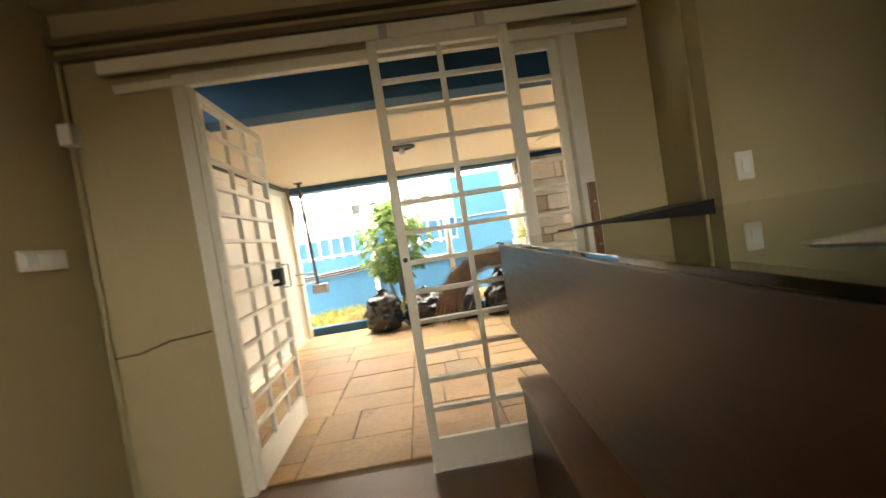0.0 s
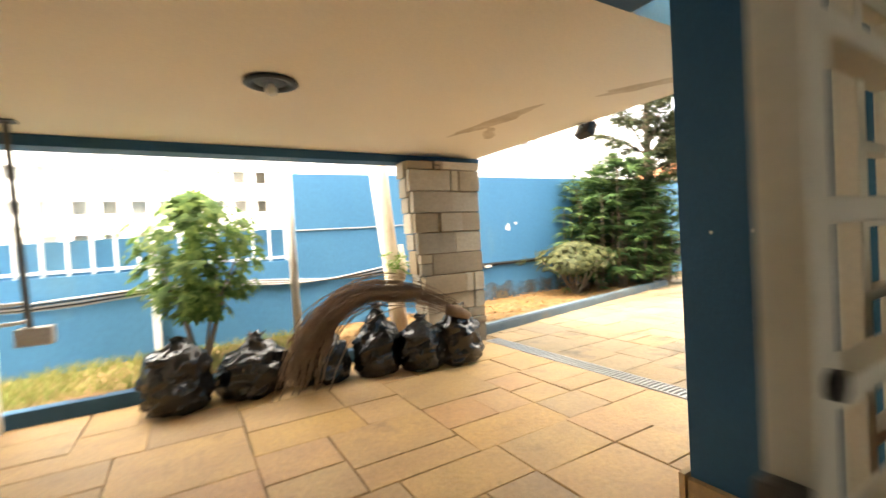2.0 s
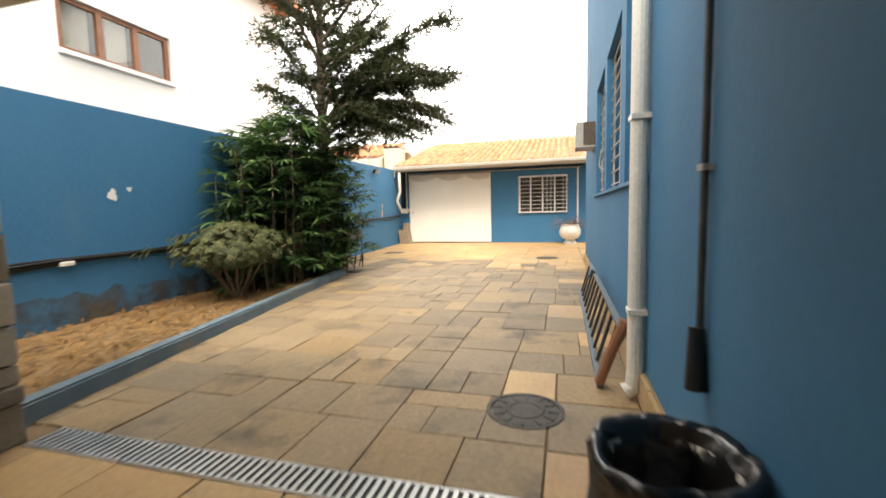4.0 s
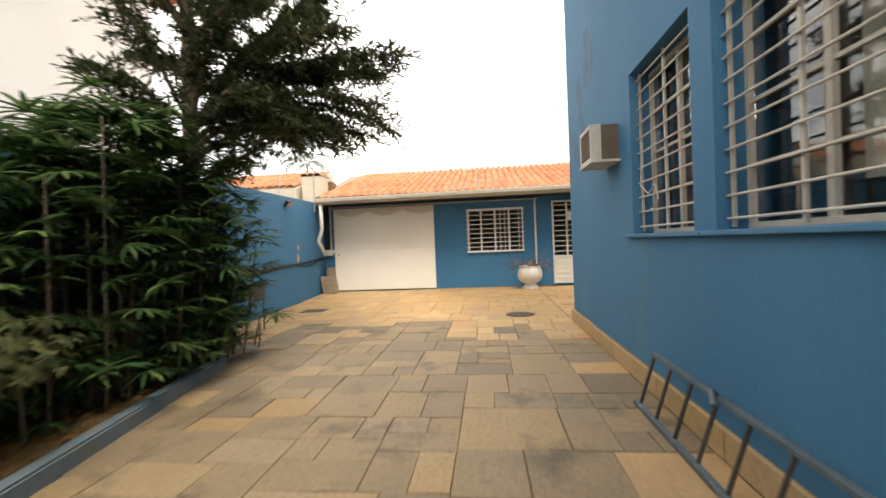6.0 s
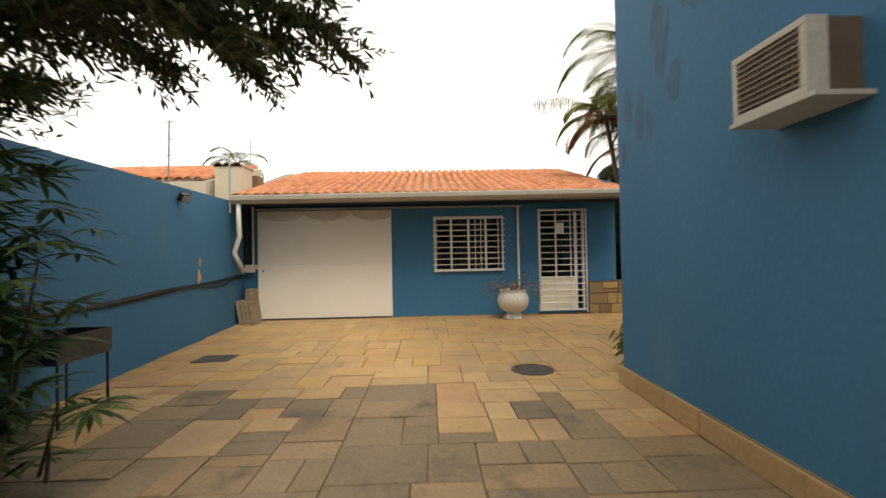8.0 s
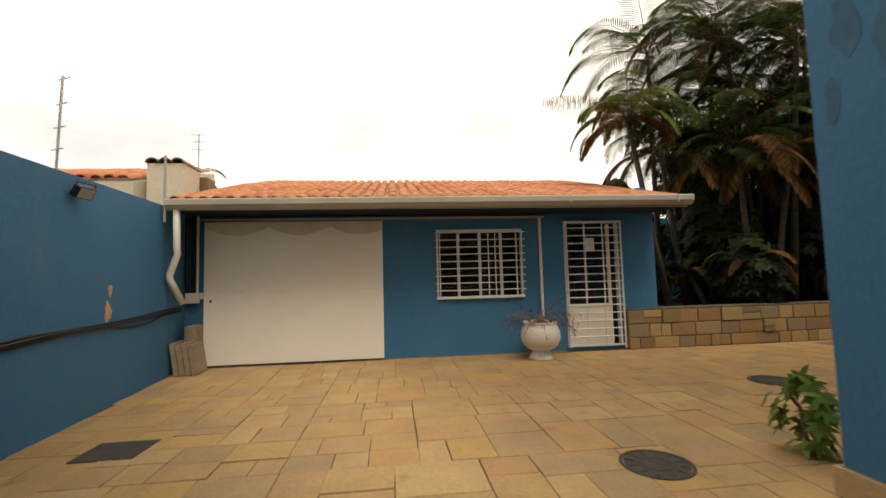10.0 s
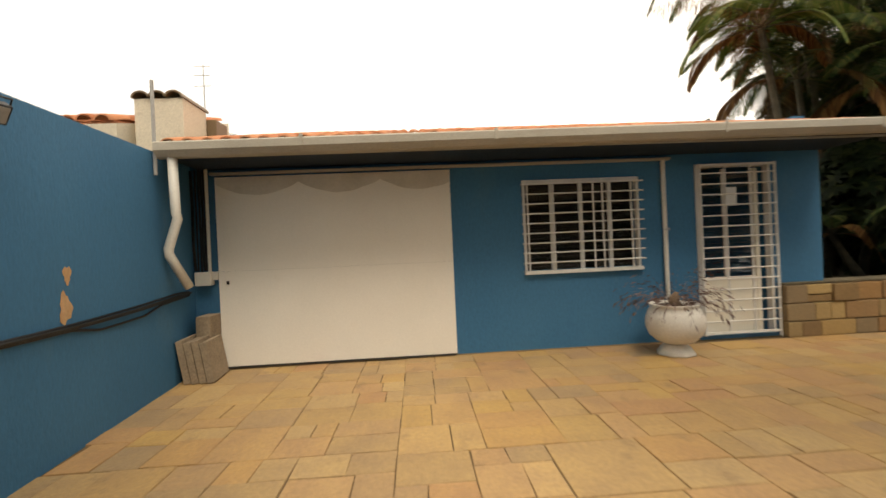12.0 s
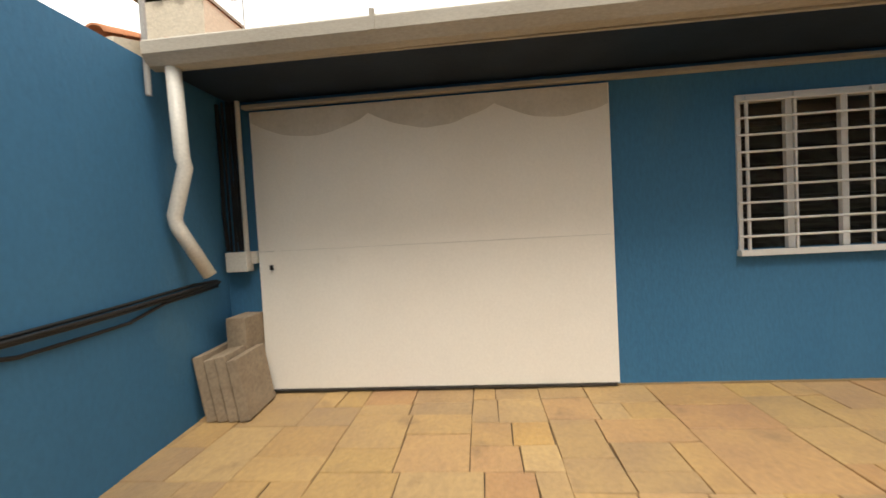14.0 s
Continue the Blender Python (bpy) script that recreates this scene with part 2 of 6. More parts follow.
M_GROUT = mat("brown_paving_joint", (0.13, 0.085, 0.048), (0.21, 0.14, 0.075), 3, 0.95, 0.4, 50)
M_SKIRT = mat("yellow_stone_skirting", (0.46, 0.31, 0.14), (0.38, 0.26, 0.14), 3, 0.75, 0.4, 30, c3=(0.22, 0.15, 0.09), c3_at=0.6, c3_scale=2.5, rnd="object", palette=[(0.50, 0.34, 0.16), (0.40, 0.27, 0.13), (0.46, 0.33, 0.19)])
M_PILLAR = mat("grey_beige_ashlar", (0.42, 0.37, 0.29), (0.34, 0.30, 0.24), 4, 0.85, 0.5, 30, c3=(0.20, 0.17, 0.13), c3_at=0.62, c3_scale=3, rnd="object", palette=[(0.44, 0.37, 0.27), (0.25, 0.205, 0.15), (0.56, 0.49, 0.37), (0.36, 0.265, 0.155), (0.19, 0.155, 0.115), (0.48, 0.42, 0.32)])
M_COPING = mat("dark_coping_stone", (0.10, 0.085, 0.055), (0.16, 0.125, 0.075), 5, 0.9, 0.5, 30, grain=0.3)
M_RETAIN = mat("yellow_ashlar", (0.44, 0.31, 0.17), (0.35, 0.26, 0.16), 4, 0.85, 0.5, 30, c3=(0.2, 0.15, 0.1), c3_at=0.62, c3_scale=3, rnd="object", palette=[(0.36, 0.21, 0.065), (0.16, 0.095, 0.042), (0.44, 0.30, 0.12), (0.11, 0.08, 0.048), (0.32, 0.165, 0.055), (0.19, 0.14, 0.085), (0.40, 0.255, 0.09)])
M_SOIL = mat("dry_leaf_soil", (0.17, 0.10, 0.042), (0.25, 0.15, 0.06), 8, 0.95, 0.9, 28, c3=(0.09, 0.055, 0.028), c3_at=0.56, c3_scale=4, grain=0.4)
M_EARTH = mat("dark_earth", (0.07, 0.055, 0.035), (0.10, 0.08, 0.05), 2, 0.95, 0.6, 20, grain=0.3)
M_GRASS = leaf_mat("dry_yellow_grass", (0.10, 0.145, 0.03), (0.19, 0.21, 0.055), (0.33, 0.28, 0.11))
M_LITTER = leaf_mat("fallen_leaves", (0.20, 0.105, 0.035), (0.29, 0.16, 0.055), (0.12, 0.065, 0.028))
M_BAG = film_mat("black_plastic_film")
M_BARK = mat("rough_bark", (0.12, 0.085, 0.06), (0.19, 0.145, 0.10), 7, 0.9, 0.8, 30, stretch=(1, 1, 0.3), grain=0.3)
M_PALEBARK = mat("pale_cream_bark", (0.55, 0.45, 0.33), (0.66, 0.57, 0.44), 3, 0.85, 0.5, 24, c3=(0.33, 0.20, 0.11), c3_at=0.60, c3_scale=2.6, stretch=(1, 1, 0.4))
M_TWIG = mat("dry_palm_husk", (0.17, 0.11, 0.07), (0.25, 0.17, 0.11), 9, 0.85, 0.5, 60, grain=0.3)
M_LEAF = leaf_mat("conifer_leaf", (0.034, 0.048, 0.022), (0.066, 0.080, 0.038), (0.14, 0.14, 0.07))
M_FAN = leaf_mat("fan_palm_leaf", (0.024, 0.055, 0.018), (0.050, 0.100, 0.032), (0.13, 0.19, 0.06))
M_BUSH = leaf_mat("light_green_leaf", (0.090, 0.160, 0.035), (0.150, 0.240, 0.055), (0.26, 0.34, 0.09))
M_BUSHD = leaf_mat("mid_green_leaf", (0.050, 0.100, 0.022), (0.095, 0.165, 0.036), (0.20, 0.27, 0.07))
M_SHRUB = leaf_mat("olive_shrub_leaf", (0.032, 0.042, 0.016), (0.065, 0.072, 0.026), (0.14, 0.135, 0.05))
M_PALM = leaf_mat("areca_frond", (0.024, 0.046, 0.014), (0.048, 0.076, 0.021), (0.135, 0.14, 0.04))
# leaf colours darkened to hold the shade beneath the palms
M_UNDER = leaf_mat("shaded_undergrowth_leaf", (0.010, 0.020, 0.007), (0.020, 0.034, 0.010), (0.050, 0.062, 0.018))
M_DRYFROND = leaf_mat("dead_frond", (0.07, 0.035, 0.014), (0.14, 0.065, 0.022), (0.24, 0.14, 0.05))
M_DEADPLANT = leaf_mat("withered_leaf", (0.10, 0.060, 0.050), (0.18, 0.115, 0.095), (0.26, 0.19, 0.16))
M_TRUNKP = mat("palm_stem", (0.065, 0.058, 0.040), (0.105, 0.09, 0.058), 5, 0.8, 0.4, 30, stretch=(1, 1, 3))
M_WOOD = mat("dark_red_wood_veneer", (0.050, 0.020, 0.012), (0.078, 0.034, 0.020), 5, 0.33, 0.05, 70, stretch=(1, 0.12, 1), grain=0.15, spec=0.25)
M_WOODL = mat("brown_wood_panel", (0.24, 0.12, 0.060), (0.30, 0.155, 0.085), 5, 0.4, 0.05, 70, stretch=(1, 0.2, 1))
M_COUNTERTOP = mat("beige_counter_surface", (0.30, 0.25, 0.17), (0.35, 0.29, 0.20), 2, 0.12, 0.0, 60, spec=0.5, coat=0.6)
M_PAPER = mat("white_paper", (0.74, 0.75, 0.74), (0.78, 0.79, 0.78), 5, 0.8, 0.05, 60, grain=0.04)
M_BLACK = mat("black_rubber", (0.012, 0.012, 0.013), (0.02, 0.02, 0.02), 5, 0.5, 0.1, 60)
M_DARKMETAL = mat("dark_grey_metal", (0.06, 0.06, 0.06), (0.10, 0.095, 0.09), 6, 0.5, 0.2, 60, metal=0.6, c3=(0.14, 0.08, 0.045), c3_at=0.62, c3_scale=6)
M_STEEL = mat("galvanised_steel", (0.42, 0.42, 0.41), (0.52, 0.52, 0.51), 6, 0.4, 0.1, 60, metal=0.8)
M_LADDER = mat("blue_grey_painted_steel", (0.075, 0.105, 0.13), (0.12, 0.155, 0.175), 8, 0.5, 0.2, 60, metal=0.3, c3=(0.36, 0.36, 0.35), c3_at=0.64, c3_scale=12)
M_RED = mat("red_plastic", (0.50, 0.045, 0.02), (0.56, 0.06, 0.03), 3, 0.35, 0.02, 60)
M_GREENP = mat("green_plastic", (0.06, 0.24, 0.12), (0.08, 0.28, 0.15), 3, 0.4, 0.02, 60)
M_GREYP = mat("grey_plastic", (0.34, 0.33, 0.31), (0.40, 0.39, 0.37), 3, 0.5, 0.03, 60)
M_BIN = mat("cream_ribbed_plastic", (0.58, 0.54, 0.46), (0.66, 0.62, 0.54), 3, 0.5, 0.05, 60, c3=(0.4, 0.34, 0.26), c3_at=0.64, c3_scale=4)
M_POT = mat("white_glazed_clay", (0.66, 0.63, 0.57), (0.74, 0.71, 0.65), 4, 0.45, 0.1, 50, c3=(0.32, 0.25, 0.18), c3_at=0.66, c3_scale=6)
M_ACBODY = mat("aged_beige_plastic", (0.46, 0.43, 0.38), (0.54, 0.51, 0.45), 5, 0.6, 0.05, 60, c3=(0.30, 0.24, 0.18), c3_at=0.62, c3_scale=7)
M_ACSIDE = mat("brown_side_panel", (0.10, 0.07, 0.05), (0.14, 0.10, 0.07), 6, 0.6, 0.1, 60)
M_SLAB = mat("stacked_stone_slab", (0.27, 0.205, 0.14), (0.35, 0.27, 0.185), 7, 0.85, 0.4, 40, grain=0.3)
M_CREAM = mat("cream_render", (0.62, 0.55, 0.43), (0.70, 0.63, 0.50), 2, 0.85, 0.3, 40, c3=(0.36, 0.30, 0.22), c3_at=0.62, c3_scale=3)
M_FARWHITE = mat("white_house_render", (0.74, 0.72, 0.68), (0.79, 0.77, 0.73), 0.7, 0.85, 0.15, 40, grain=0.05)
M_BROWNWOOD = mat("brown_window_wood", (0.22, 0.10, 0.055), (0.28, 0.13, 0.07), 5, 0.55, 0.1, 60)
M_PATCH = mat("bare_orange_plaster", (0.55, 0.33, 0.16), (0.62, 0.40, 0.22), 12, 0.9, 0.5, 60)
# dark paint stands in for the lack of light inside the rooms
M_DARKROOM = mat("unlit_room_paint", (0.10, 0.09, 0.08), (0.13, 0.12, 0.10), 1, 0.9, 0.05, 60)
M_ASPHALT = mat("asphalt", (0.045, 0.045, 0.045), (0.06, 0.06, 0.058), 1, 0.9, 0.4, 60, grain=0.3)
M_CURTAIN = mat("beige_blind", (0.50, 0.46, 0.38), (0.58, 0.53, 0.45), 2, 0.85, 0.1, 50)
M_IRONCOVER = mat("cast_iron", (0.055, 0.05, 0.045), (0.09, 0.08, 0.07), 9, 0.6, 0.4, 50, metal=0.3)
M_GLASS = glass_mat("window_glass", (0.92, 0.95, 0.95))
M_GLASSTOP = glass_mat("green_edged_glass", (0.75, 0.92, 0.86))
M_LAMPGLASS = mat("bare_bulb_glass", (0.72, 0.70, 0.66), (0.78, 0.76, 0.72), 3, 0.2, 0, 60)


# ---------- mesh helpers ----------
def to_mesh(name, bm, material, smooth=False):
    me = bpy.data.meshes.new(name)
    bm.normal_update()
    bm.to_mesh(me)
    bm.free()
    me.materials.append(material)
    if smooth:
        me.shade_smooth()
    return me


def raw_mesh(name, verts, faces, material, smooth=False):
    me = bpy.data.meshes.new(name)
    me.from_pydata(verts, [], faces)
    me.materials.append(material)
    if smooth:
        me.shade_smooth()
    return me


def put(ob, parent):
    ob.parent = parent
    base = Matrix.Identity(4)
    chain = []
    p = parent
    while p:
        chain.append(p)
        p = p.parent
    for p in reversed(chain):
        base = base @ p.matrix_parent_inverse @ p.matrix_basis
    ob.matrix_parent_inverse = base.inverted()
    return ob


def part(name, bm, material, parent, label="", smooth=False):
    me = bm if isinstance(bm, bpy.types.Mesh) else to_mesh(name, bm, material, smooth)
    ob = put(new(name, me), parent)
    return tagged(ob, label)


def thing(name, at, label, category, group="", kind=""):
    ob = new(name)
    ob.empty_display_size = 0.1
    ob.matrix_basis = pose(*at)
    return tagged(ob, label, category, group, kind)


def solid(name, bm, material, label, category, group="", kind="", smooth=False):
    return tagged(new(name, to_mesh(name, bm, material, smooth)), label, category, group, kind)


def structure(name, bm, material, label, category="wall", smooth=False):
    return solid(name, bm, material, label, category, kind="structure", smooth=smooth)


def box(bm, x0, x1, y0, y1, z0, z1, bevel=0.0, m=None):
    r = bmesh.ops.create_cube(bm, size=1)
    vs = r["verts"]
    for v in vs:
        v.co = Vector((x0 + (v.co.x + 0.5) * (x1 - x0), y0 + (v.co.y + 0.5) * (y1 - y0), z0 + (v.co.z + 0.5) * (z1 - z0)))
    if bevel:
        es = list({e for v in vs for e in v.link_edges})
        k = bmesh.ops.bevel(bm, geom=es, offset=bevel, segments=2, affect="EDGES", profile=0.6)
        vs = list({v for f in k["faces"] for v in f.verts} | {v for v in vs if v.is_valid})
    if m is not None:
        bmesh.ops.transform(bm, matrix=m, verts=vs)
    return bm


def B(*a, bevel=0.0, m=None):
    return box(bmesh.new(), *a, bevel=bevel, m=m)


def rod(bm, p0, p1, r0, r1=None, seg=10, caps=True):
    p0, p1 = Vector(p0), Vector(p1)
    d = p1 - p0
    k = bmesh.ops.create_cone(bm, cap_ends=caps, segments=seg, radius1=r0, radius2=r0 if r1 is None else r1, depth=d.length)
    q = d.to_track_quat("Z", "Y").to_matrix().to_4x4()
    bmesh.ops.transform(bm, matrix=Matrix.Translation((p0 + p1) / 2) @ q, verts=k["verts"])
    return bm


def R(p0, p1, r0, r1=None, seg=10):
    return rod(bmesh.new(), p0, p1, r0, r1, seg)


def tube(bm, pts, radii, seg=8, cap=True):
    """A bent tube through pts."""
    pts = [Vector(p) for p in pts]
    rings = []
    side = None
    for i, p in enumerate(pts):
        d = (pts[min(i + 1, len(pts) - 1)] - pts[max(i - 1, 0)]).normalized()
        if side is None:
            side = d.orthogonal().normalized()
        side = (side - d * side.dot(d)).normalized()
        up = d.cross(side)
        r = radii[i] if isinstance(radii, (list, tuple)) else radii
        rings.append([bm.verts.new(p + (side * math.cos(a) + up * math.sin(a)) * r) for a in [2 * math.pi * k / seg for k in range(seg)]])
    for a, b in zip(rings, rings[1:]):
        for k in range(seg):
            bm.faces.new((a[k], a[(k + 1) % seg], b[(k + 1) % seg], b[k]))
    if cap:
        bm.faces.new(rings[0][::-1])
        bm.faces.new(rings[-1])
    return bm


def T(pts, radii, seg=8):
    return tube(bmesh.new(), pts, radii, seg)


def lathe(bm, profile, at, seg=28, wob=0.0, freq=0):
    """A turned shape from (radius, height) pairs."""
    rings = []
    for r, z in profile:
        ring = []
        for k in range(seg):
            a = 2 * math.pi * k / seg
            q = r * (1 + wob * math.cos(freq * a)) if freq else r
            ring.append(bm.verts.new((at[0] + q * math.cos(a), at[1] + q * math.sin(a), at[2] + z)))
        rings.append(ring)
    for a, b in zip(rings, rings[1:]):
        for k in range(seg):
            bm.faces.new((a[k], a[(k + 1) % seg], b[(k + 1) % seg], b[k]))
    bm.faces.new(rings[0][::-1])
    bm.faces.new(rings[-1])
    return bm


def wall_with_holes(bm, axis, at, thick, u0, u1, z0, z1, holes):
    """An upright wall with openings through it, cut into blocks. holes: (u0, u1, z0, z1)."""
    us = sorted({u0, u1, *[h[0] for h in holes], *[h[1] for h in holes]})
    zs = sorted({z0, z1, *[h[2] for h in holes], *[h[3] for h in holes]})
    nu, nz = len(us) - 1, len(zs) - 1
    full = [[not any(h[0] <= (us[i] + us[i + 1]) / 2 <= h[1] and h[2] <= (zs[j] + zs[j + 1]) / 2 <= h[3] for h in holes) for j in range(nz)] for i in range(nu)]
    cache = {}

    def v(i, j, side):
        if (i, j, side) not in cache:
            w = at + (thick if side else 0)
            cache[(i, j, side)] = bm.verts.new((us[i], w, zs[j]) if axis == "y" else (w, us[i], zs[j]))
        return cache[(i, j, side)]
    for i in range(nu):
        for j in range(nz):
            if not full[i][j]:
                continue
            bm.faces.new((v(i, j, 0), v(i + 1, j, 0), v(i + 1, j + 1, 0), v(i, j + 1, 0)))
            bm.faces.new((v(i, j, 1), v(i, j + 1, 1), v(i + 1, j + 1, 1), v(i + 1, j, 1)))
            for di, dj, a, b in ((-1, 0, (i, j), (i, j + 1)), (1, 0, (i + 1, j), (i + 1, j + 1)), (0, -1, (i, j), (i + 1, j)), (0, 1, (i, j + 1), (i + 1, j + 1))):
                ii, jj = i + di, j + dj
                if not (0 <= ii < nu and 0 <= jj < nz and full[ii][jj]):
                    bm.faces.new((v(*a, 0), v(*b, 0), v(*b, 1), v(*a, 1)))
    bmesh.ops.recalc_face_normals(bm, faces=bm.faces)
    return bm


def prism(bm, ring, z0, z1):
    """An upright block on a plan outline; z1 may be a list, one height a corner."""
    hi = z1 if isinstance(z1, (list, tuple)) else [z1] * len(ring)
    a = [bm.verts.new((x, y, z0)) for x, y in ring]
    b = [bm.verts.new((x, y, h)) for (x, y), h in zip(ring, hi)]
    n = len(ring)
    bm.faces.new(a[::-1])
    bm.faces.new(b)
    for k in range(n):
        bm.faces.new((a[k], a[(k + 1) % n], b[(k + 1) % n], b[k]))
    bmesh.ops.recalc_face_normals(bm, faces=bm.faces)
    return bm


class Leaves:
    """Collects many small leaves into one mesh."""

    def __init__(self):
        self.v, self.f = [], []

    def blade(self, p, d, n, length, width, droop=0.0, segs=2):
        d, n = d.normalized(), n.normalized()
        s = d.cross(n)
        if s.length < 1e-4:
            s = d.orthogonal()
        s.normalize()
        i = len(self.v)
        prof = [0.25, 1.0, 0.0] if segs == 2 else [0.3, 1.0, 0.8, 0.0]
        q = p.copy()
        for k, w in enumerate(prof):
            if w == 0:
                self.v.append(tuple(q))
            else:
                self.v.append(tuple(q - s * width * w / 2))
                self.v.append(tuple(q + s * width * w / 2))
            d = (d + Vector((0, 0, -droop))).normalized()
            q = q + d * (length / (len(prof) - 1))
        m = len(prof) - 1
        for k in range(m):
            if k == m - 1:
                self.f.append((i + 2 * k, i + 2 * k + 1, i + 2 * k + 2))
            else:
                self.f.append((i + 2 * k, i + 2 * k + 1, i + 2 * k + 3, i + 2 * k + 2))

    def mesh(self, name, material):
        return raw_mesh(name, self.v, self.f, material)


rng = random.Random(7)


def rvec(z=1.0):
    return Vector((rng.uniform(-1, 1), rng.uniform(-1, 1), rng.uniform(-1, 1) * z))


def split(x0, x1, y0, y1, r, out, lo=0.34, hi=0.66, area=0.085):
    """Cuts an oblong into stones of uneven size."""
    w, d = x1 - x0, y1 - y0
    if max(w, d) <= r.uniform(lo, hi) or (w * d < area and max(w, d) < hi * 0.92):
        out.append((x0, x1, y0, y1))
        return
    k = r.uniform(0.33, 0.67)
    if w > d:
        split(x0, x0 + w * k, y0, y1, r, out, lo, hi, area)
        split(x0 + w * k, x1, y0, y1, r, out, lo, hi, area)
    else:
        split(x0, x1, y0, y0 + d * k, r, out, lo, hi, area)
        split(x0, x1, y0 + d * k, y1, r, out, lo, hi, area)


# ---------- large structure ----------
def wy(x):
    """The boundary wall's face, slightly out of square with the house."""
    return 10.05 + (x - 11.3) * 0.082


def wtop(x):
    return 2.17 + (x - 4.0) * 0.0235


CEIL = 2.11          # porch soffit
FY = 4.64            # house facade
structure("ground", B(-900, 900, -900, 900, -0.40, -0.06), M_EARTH, "dark bare earth around the plots", "ground")
paving = structure("floor_paving", prism(bmesh.new(), [(-0.5, 3.9), (11.5, 3.9), (11.5, -6.5), (16.6, -6.5), (16.6, 10.6), (-0.5, 10.6)], -0.05, -0.010),
                   M_GROUT, "flagstone paving of yellow and grey stone, the grey partly shade, with sandy joints", "paving")
structure("road", B(-200, 200, 11.5, 19.0, -0.055, -0.02), M_ASPHALT, "grey asphalt street beyond the front wall", "road")

# the house: room, entrance recess, long blue facade
structure("floor_room", B(-0.30, 4.1, -2.6, 3.9, -0.06, 0.004), M_ROOMFLOOR, "dark brown tiled floor of the entrance room", "floor")
structure("ceiling_room", B(-0.35, 4.2, -2.7, 3.90, 2.48, 2.60), M_ROOMCEIL, "plain dull ceiling of the entrance room", "ceiling")
front = bmesh.new()
wall_with_holes(front, "y", 3.90, 0.07, -0.36, 4.1, 0, 2.48, [(0.266, 2.285, -0.1, 2.13)])
structure("wall_room_front", front, M_ROOMWALL, "beige painted wall round the entrance gate")
outer = bmesh.new()
wall_with_holes(outer, "y", 3.972, 0.07, -0.40, 2.555, 0, 2.42, [(0.266, 2.285, -0.1, 2.13)])
structure("wall_recess_back", outer, M_BLUE, "blue plastered outside of the entrance wall")
structure("wall_room_left", B(-0.36, -0.25, -2.7, 3.898, 0, 2.48), M_ROOMWALL, "beige painted side wall of the room")
structure("wall_room_right", B(4.0, 4.12, -2.7, 3.898, 0, 2.48), M_ROOMWALL, "beige painted side wall of the room")
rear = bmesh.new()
# unseen opening, added to let light onto the room's front wall
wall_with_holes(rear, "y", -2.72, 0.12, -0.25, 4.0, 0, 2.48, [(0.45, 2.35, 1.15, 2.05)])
structure("wall_room_back", rear, M_ROOMWALL, "beige unseen back wall of the room with an opening added for light")
structure("wall_room_pier", B(2.655, 3.998, 3.50, 3.898, 0, 2.478), M_ROOMWALL, "beige painted wall standing forward behind the counter")
# area lamp added as fill for the room; no window is known here
room_fill = new("window_daylight", bpy.data.lights.new("window_daylight", "AREA"))
room_fill.data.shape, room_fill.data.size, room_fill.data.size_y, room_fill.data.energy, room_fill.data.color = "RECTANGLE", 1.8, 0.85, ROOM, (0.96, 0.90, 0.66)
room_fill.matrix_basis = look((1.4, -2.66, 1.60), (1.4, 4.0, 1.5))
for i, (z, d) in enumerate(((2.24, 0.035), (2.31, 0.055))):
    structure("trim_cornice" if not i else "trim_cornice_upper", B(-0.249, 3.99, 3.899 - d, 3.899, z, z + 0.035, bevel=0.006), M_MOULD, "dark brown cornice strip high on the room wall", "moulding")

# porch: side wall of the recess, lintel, slab
rec = bmesh.new()
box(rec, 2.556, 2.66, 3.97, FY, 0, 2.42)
structure("wall_recess_side", rec, M_NAVY_SHADE, "blue plastered wall beside the entrance, coloured darker for the recess shade")
structure("ceiling_recess", B(-0.45, 2.555, 4.044, 4.60, 2.34, 2.44), M_CEIL, "cream ceiling of the entrance recess", "ceiling")
structure("beam_lintel", B(-0.45, 2.554, FY - 0.03, FY + 0.17, CEIL - 0.005, 2.44, bevel=0.008), M_NAVY_SHADE, "dark blue beam across the entrance recess", "beam")
structure("ceiling_porch", B(-0.45, 3.86, FY + 0.17, 8.02, CEIL, 2.34), M_CEIL, "cream painted porch soffit with damp stains", "ceiling")
structure("beam_porch", B(-0.45, 3.90, 7.80, 8.03, 2.025, CEIL - 0.002, bevel=0.006), M_NAVY_SHADE, "blue painted beam along the front of the porch", "beam")
fac = bmesh.new()
WIN = [(7.54, 8.65), (6.12, 7.28), (4.98, 5.85)]
wall_with_holes(fac, "y", FY - 0.28, 0.28, 2.66, 11.42, 0, 6.2, [(a, b, 1.26, 2.64) for a, b in WIN])
house = structure("wall_house", fac, M_BLUE, "blue plastered long wall of the two-storey house with damp stains")
structure("wall_house_end", B(11.14, 11.42, -7, FY - 0.282, 0, 6.2), M_BLUE, "blue plastered end wall of the house")
structure("wall_house_over_porch", B(-6, 2.655, FY - 0.24, FY, 2.53, 6.2), M_BLUE, "blue plastered upper wall of the house above the porch")
structure("roof_house", B(-6, 11.9, -8, FY + 0.45, 6.2, 6.35), M_CEIL, "flat eaves slab of the house", "roof")
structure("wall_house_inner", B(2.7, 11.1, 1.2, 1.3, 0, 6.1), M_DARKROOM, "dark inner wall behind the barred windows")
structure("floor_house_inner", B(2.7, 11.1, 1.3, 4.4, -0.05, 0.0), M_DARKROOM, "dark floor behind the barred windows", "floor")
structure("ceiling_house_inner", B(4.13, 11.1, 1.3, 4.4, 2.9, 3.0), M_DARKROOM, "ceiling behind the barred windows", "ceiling")

